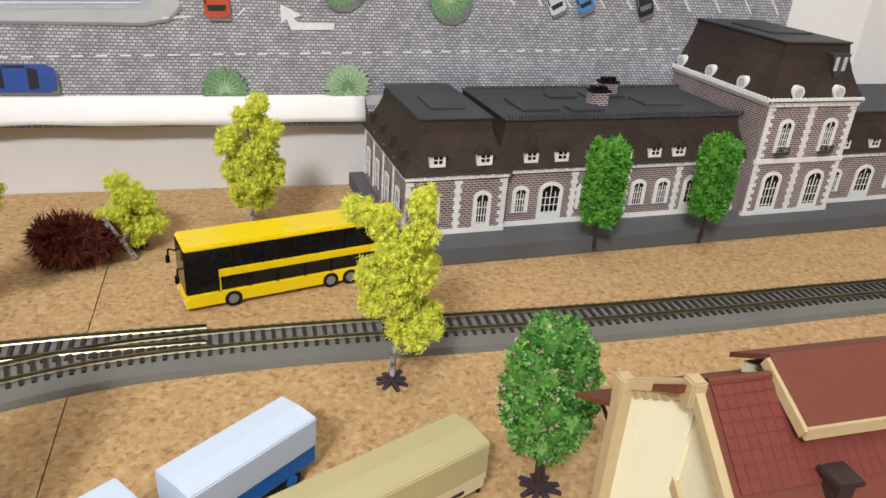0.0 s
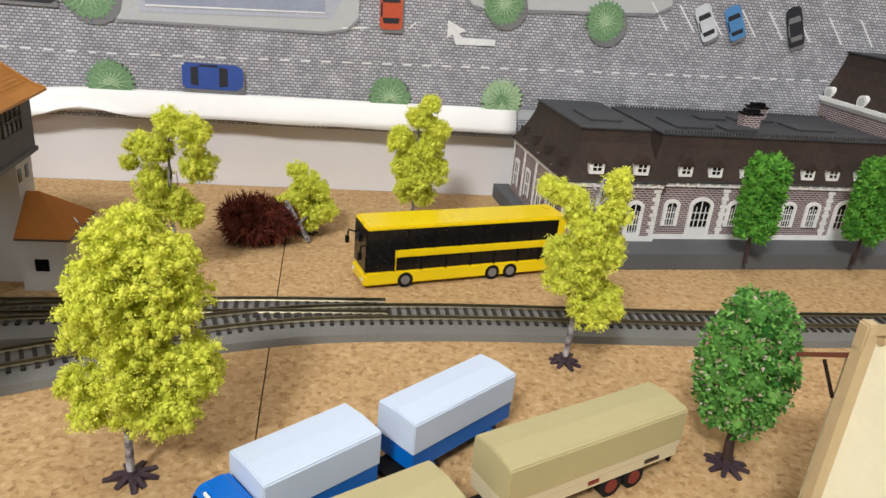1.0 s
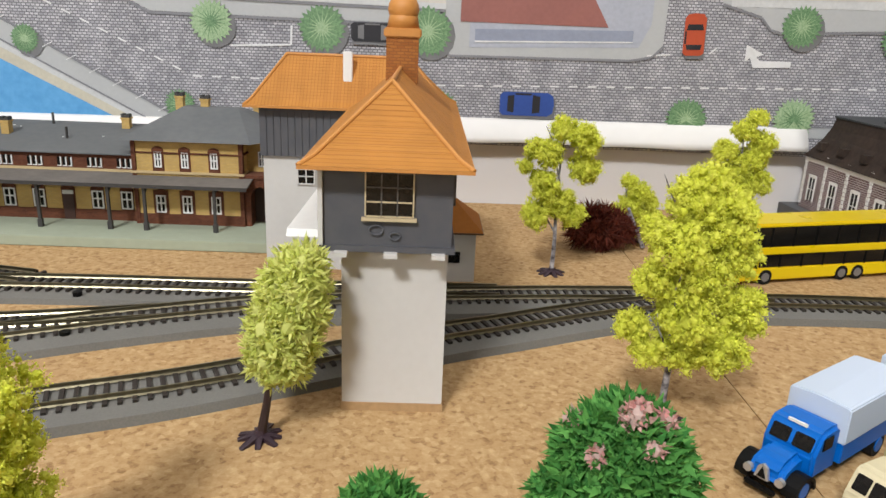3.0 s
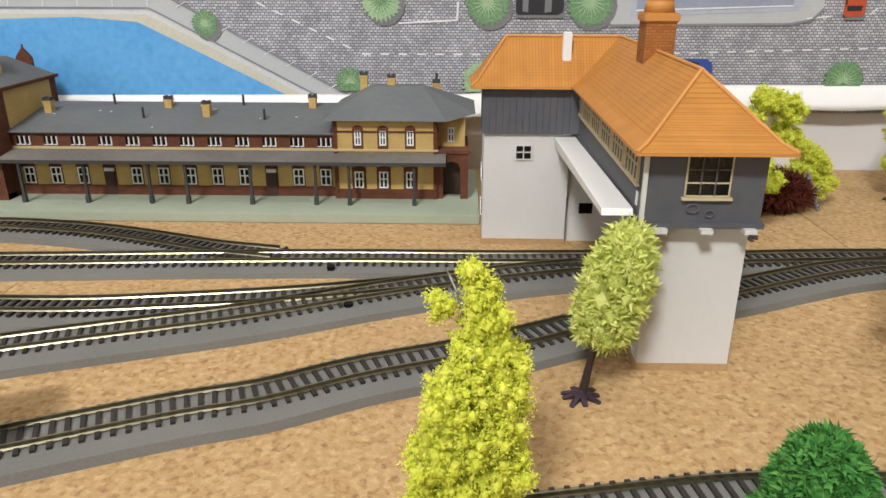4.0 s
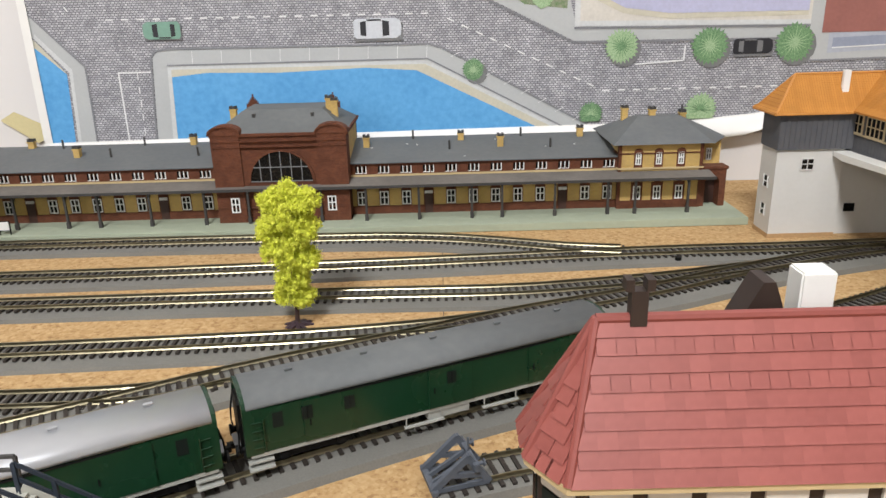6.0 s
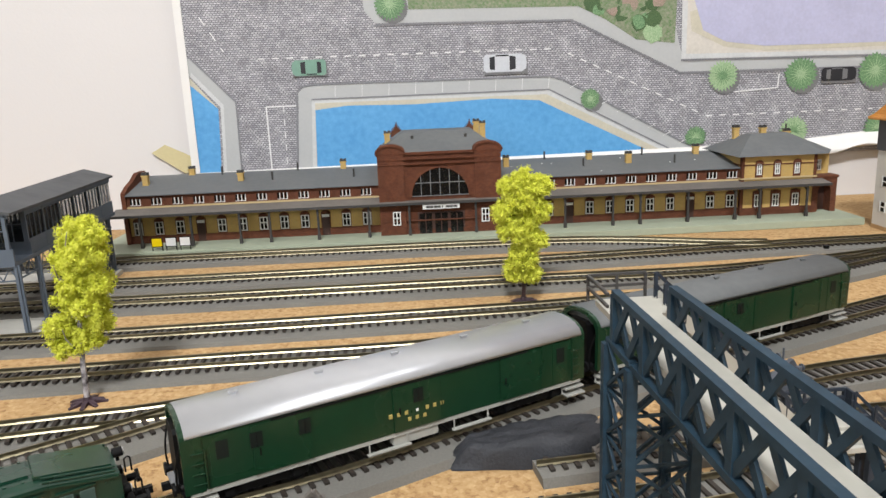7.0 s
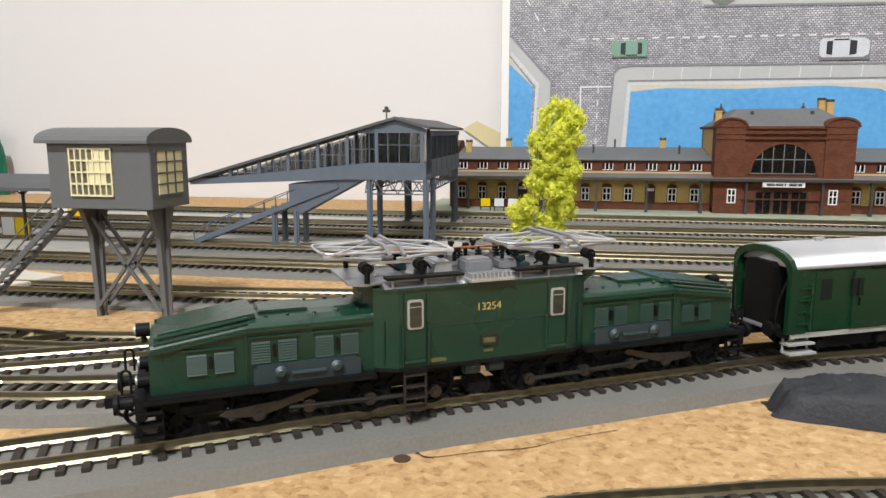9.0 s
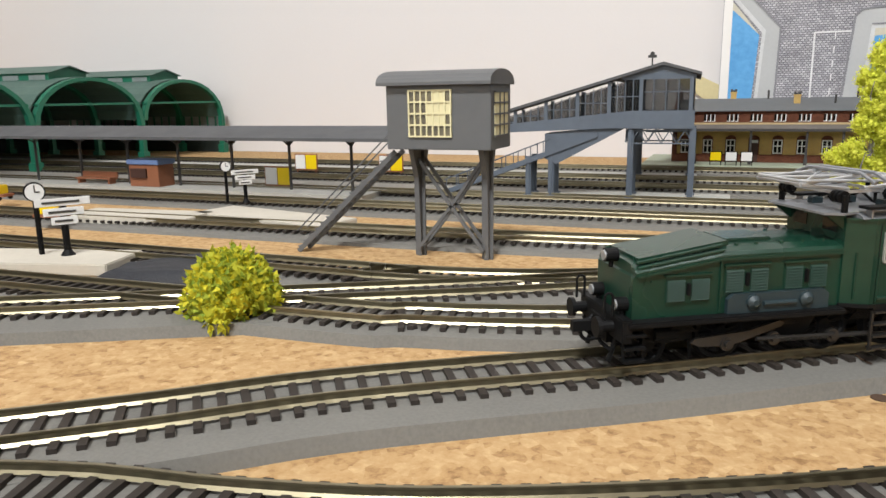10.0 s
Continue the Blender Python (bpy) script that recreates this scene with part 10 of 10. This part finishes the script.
BIRCH = "yellow green foam tree with a pale birch trunk"
foam_tree(0.0365, -0.3090, 0.121, ((9, 39, 15), (18, 43, 12), (2, 60, 17), (-10, 68, 14), (9, 76, 16), (0, 88, 14), (12, 98, 11), (-15, 103, 10), (-24, 106, 7), (12, 110, 8), (14, 117, 5), (-8, 100, 9), (-12, 54, 10)), 11, BIRCH, turn=-17, stem=((-0.001, -0.004, 0.085), (0.003, -0.006, 0.115)))
foam_tree(-0.1845, -0.4030, 0.126, ((7, 115, 9), (1, 107, 13), (16, 98, 16), (-4, 87, 14), (22, 82, 14), (8, 73, 17), (-12, 70, 10), (27, 60, 12), (4, 54, 16), (-18, 46, 9), (21, 40, 13), (6, 38, 13), (-11, 37, 10), (33, 51, 8), (-13, 92, 8)), 12, "tall yellow green foam tree with a speckled birch trunk", turn=-3)
foam_tree(-0.2040, -0.2000, 0.116, ((0, 106, 11), (15, 100, 13), (-19, 92, 9), (-8, 88, 13), (17, 79, 13), (-11, 67, 13), (0, 54, 15), (-15, 44, 12), (11, 46, 11), (-25, 79, 6)), 13, BIRCH, turn=-3)
foam_tree(-0.0340, -0.1020, 0.117, ((9, 108, 8), (0, 97, 12), (15, 87, 14), (-14, 79, 12), (7, 70, 16), (-8, 59, 14), (15, 55, 14), (1, 46, 17), (-8, 35, 11), (9, 33, 10)), 14, BIRCH, turn=-17)
foam_tree(-0.1215, -0.1100, 0.056, ((-7, 52, 8), (2, 43, 12), (11, 37, 10), (-3, 29, 15), (17, 21, 11), (-16, 21, 10), (8, 17, 13)), 15, "small yellow green foam tree with a bent pale trunk", turn=-17, lean=(-0.010, 0.0), limbs=1, stem=((0.004, -0.024, 0.002), (-0.013, -0.028, 0.036)))
foam_tree(-0.4230, -0.5300, 0.113, ((0, 107, 5), (3, 101, 8), (-9, 97, 5), (5, 92, 9), (3, 81, 12), (9, 74, 11), (-6, 66, 12), (11, 59, 11), (0, 52, 15), (-11, 44, 11), (13, 40, 11), (0, 31, 14), (-13, 22, 10), (11, 20, 10), (-17, 15, 6), (9, 10, 5)), 16, "slender yellow green foam tree on a clear base", turn=3, leaf=0.00085)
foam_tree(-0.8210, -0.3890, 0.111, ((0, 100, 10), (14, 94, 10), (-12, 94, 9), (0, 86, 15), (10, 75, 14), (-12, 73, 12), (0, 60, 15), (-14, 58, 9), (10, 51, 12), (0, 38, 14), (-6, 26, 11), (6, 24, 9)), 17, "narrow yellow green foam tree with a dark base", trunk_material=DARKTRUNK)
foam_tree(-1.1030, -0.5390, 0.114, ((12, 108, 7), (19, 101, 8), (6, 101, 9), (13, 92, 12), (0, 87, 9), (9, 78, 14), (16, 72, 11), (3, 66, 11), (12, 60, 11), (-6, 51, 9), (-12, 47, 6), (13, 50, 9), (1, 41, 11), (-7, 37, 9), (11, 40, 6)), 18, BIRCH, lean=(0.006, 0.0))
# leaning needle tree beside the signal box
rng = random.Random(31)
th = thing("model_tree", pose(-0.3665, -0.4290, 0), "pale yellow green bottle-brush tree with a dark leaning trunk", "tree", "bottle-brush trees")
trunk(th, rng, 0.060, 0.0023, DARKTRUNK, (0.012, 0.004), 0, "star")
cl = []
for i in range(46):
    t = i / 45
    rad = 0.0115 * math.sin(math.pi * min(1.0, 0.18 + 0.72 * t)) ** 0.7
    a = i * 2.4
    cl.append((0.0075 + 0.010 * t + rad * math.cos(a), 0.003 + 0.003 * t + rad * math.sin(a), (0.031 + 0.050 * t) / 0.088, 0.0062))
foliage("crown", th, LEAF_PALE, "pale needle crown", cl, 0.088, 420, 0.0034, rng, droop=-0.2, slim=0.2, spread=0.7)
# two ivy-green column trees before the brick station
for k, (x, y) in enumerate(((0.2290, -0.1725), (0.3290, -0.1690))):
    rng = random.Random(41 + k)
    th = thing("model_tree", pose(x, y, 0.009), "dense green columnar tree before the brick station", "tree", "columnar trees")
    trunk(th, rng, 0.070, 0.0018, DARKTRUNK, (0, 0), 0, "")
    cl = []
    for i in range(52):
        t = i / 51
        rad = 0.0112 * min(1.0, 0.72 + 3 * min(t, 1 - t))
        a = i * 2.4
        cl.append((rad * math.cos(a), rad * math.sin(a), (0.024 + 0.061 * t) / 0.088, 0.0058))
    foliage("crown", th, LEAF_GREEN, "dense bright green crown", cl, 0.088, 330, 0.0028, rng, droop=-0.1, slim=0.32)
# flowering round tree near the lorries
rng = random.Random(51)
th = thing("model_tree", pose(0.0890, -0.4050, 0), "round green flowering tree with white and pink specks", "tree")
trunk(th, rng, 0.060, 0.0028, DARKTRUNK, (0.001, 0.002), 0, "star")
cl = []
for i in range(58):
    t = i / 57
    rad = 0.0165 * math.sin(math.pi * (0.12 + 0.80 * t)) ** 0.8
    a = i * 2.4
    cl.append((rad * math.cos(a) + 0.002, rad * math.sin(a) + 0.008, (0.022 + 0.062 * t) / 0.092, 0.0072))
foliage("crown", th, LEAF_MIX, "mottled green crown", cl, 0.092, 330, 0.0021, rng)
foliage("blossom", th, PETAL_WHITE, "white and pink blossom specks", [(a * 1.04, b * 1.04, c, r * 1.04) for a, b, c, r in cl], 0.092, 34, 0.0019, rng, core=False)
# fallen dark red bush
rng = random.Random(61)
th = thing("model_tree", pose(-0.1420, -0.1380, 0), "dark red bush toppled onto its side", "bush")
bm = rod(bmesh.new(), (-0.040, 0.006, 0.020), (0.004, -0.002, 0.014), 0.0020, 8, 0.0012)
for k in range(5):
    rod(bm, (-0.036, 0.006, 0.020), (-0.043, 0.006 + 0.006 * math.cos(k * 1.3), 0.020 + 0.007 * math.sin(k * 1.3)), 0.0013, 6, 0.0006)
part("trunk", bm, DARKTRUNK, th, "dark trunk lying sideways")
cl = [(-0.036 + 0.044 * i / 25 + 0.002 * math.cos(i), 0.002 + 0.0125 * math.sin(i * 2.4) * math.sin(math.pi * (0.15 + 0.75 * i / 25)), (0.019 + 0.0125 * math.cos(i * 2.4) * math.sin(math.pi * (0.15 + 0.75 * i / 25))) / 0.04, 0.0068) for i in range(26)]
foliage("crown", th, LEAF_RED, "dark red bristly crown", cl, 0.04, 420, 0.0068, rng, spread=0.35, slim=0.07)
# near bushes
rng = random.Random(71)
th = thing("rose_bush", pose(-0.2420, -0.5330, 0), "dense green bush with pink flowers on top", "bush")
trunk(th, rng, 0.030, 0.0020, DARKTRUNK, (0, 0), 0, "")
cl = [(0.0185 * math.sqrt(i / 29) * math.cos(i * 2.4), 0.0165 * math.sqrt(i / 29) * math.sin(i * 2.4), (0.030 + 0.042 * (1 - (i / 29) ** 1.3)) / 0.084, 0.0095) for i in range(30)]
cl += [(0.013 * math.cos(i * 2.4), 0.013 * math.sin(i * 2.4), (0.012 + 0.03 * (i / 13)) / 0.084, 0.010) for i in range(14)]
foliage("crown", th, LEAF_FERN, "feathery deep green fronds", cl, 0.084, 760, 0.0034, rng, slim=0.26)
for fl in ((0.000, -0.006, 0.955, 0.0042), (0.0085, -0.004, 0.92, 0.0034), (-0.010, -0.010, 0.84, 0.0026), (-0.014, 0.003, 0.88, 0.0024), (0.004, -0.012, 0.88, 0.0026)):
    foliage("flower", th, PETAL, "pale pink flower", [fl], 0.084, 900, 0.0017, rng)
rng = random.Random(72)
th = thing("green_bush", pose(-0.3080, -0.5370, 0), "dense deep green bush", "bush")
trunk(th, rng, 0.026, 0.0020, DARKTRUNK, (0, 0), 0, "")
cl = [(0.0125 * math.sqrt(i / 25) * math.cos(i * 2.4), 0.0125 * math.sqrt(i / 25) * math.sin(i * 2.4), (0.012 + 0.036 * (1 - (i / 25) ** 1.2)) / 0.058, 0.0085) for i in range(26)]
foliage("crown", th, LEAF_FERN, "feathery deep green fronds", cl, 0.058, 760, 0.0031, rng, slim=0.26)
rng = random.Random(73)
th = thing("green_bush", pose(-1.3400, -0.7690, 0), "yellow and green mottled bush beside the main line", "bush")
trunk(th, rng, 0.026, 0.0020, DARKTRUNK, (0, 0), 0, "")
cl = [(0.0130 * math.sqrt(i / 25) * math.cos(i * 2.4), 0.0130 * math.sqrt(i / 25) * math.sin(i * 2.4), (0.006 + 0.016 * (1 - (i / 25) ** 1.2)) / 0.05, 0.0072) for i in range(26)]
foliage("crown", th, leaf_mat("mottled yellow green foliage", (0.74, 0.64, 0.04), (0.24, 0.33, 0.04)), "mottled yellow and green crown", cl, 0.05, 320, 0.0022, rng)
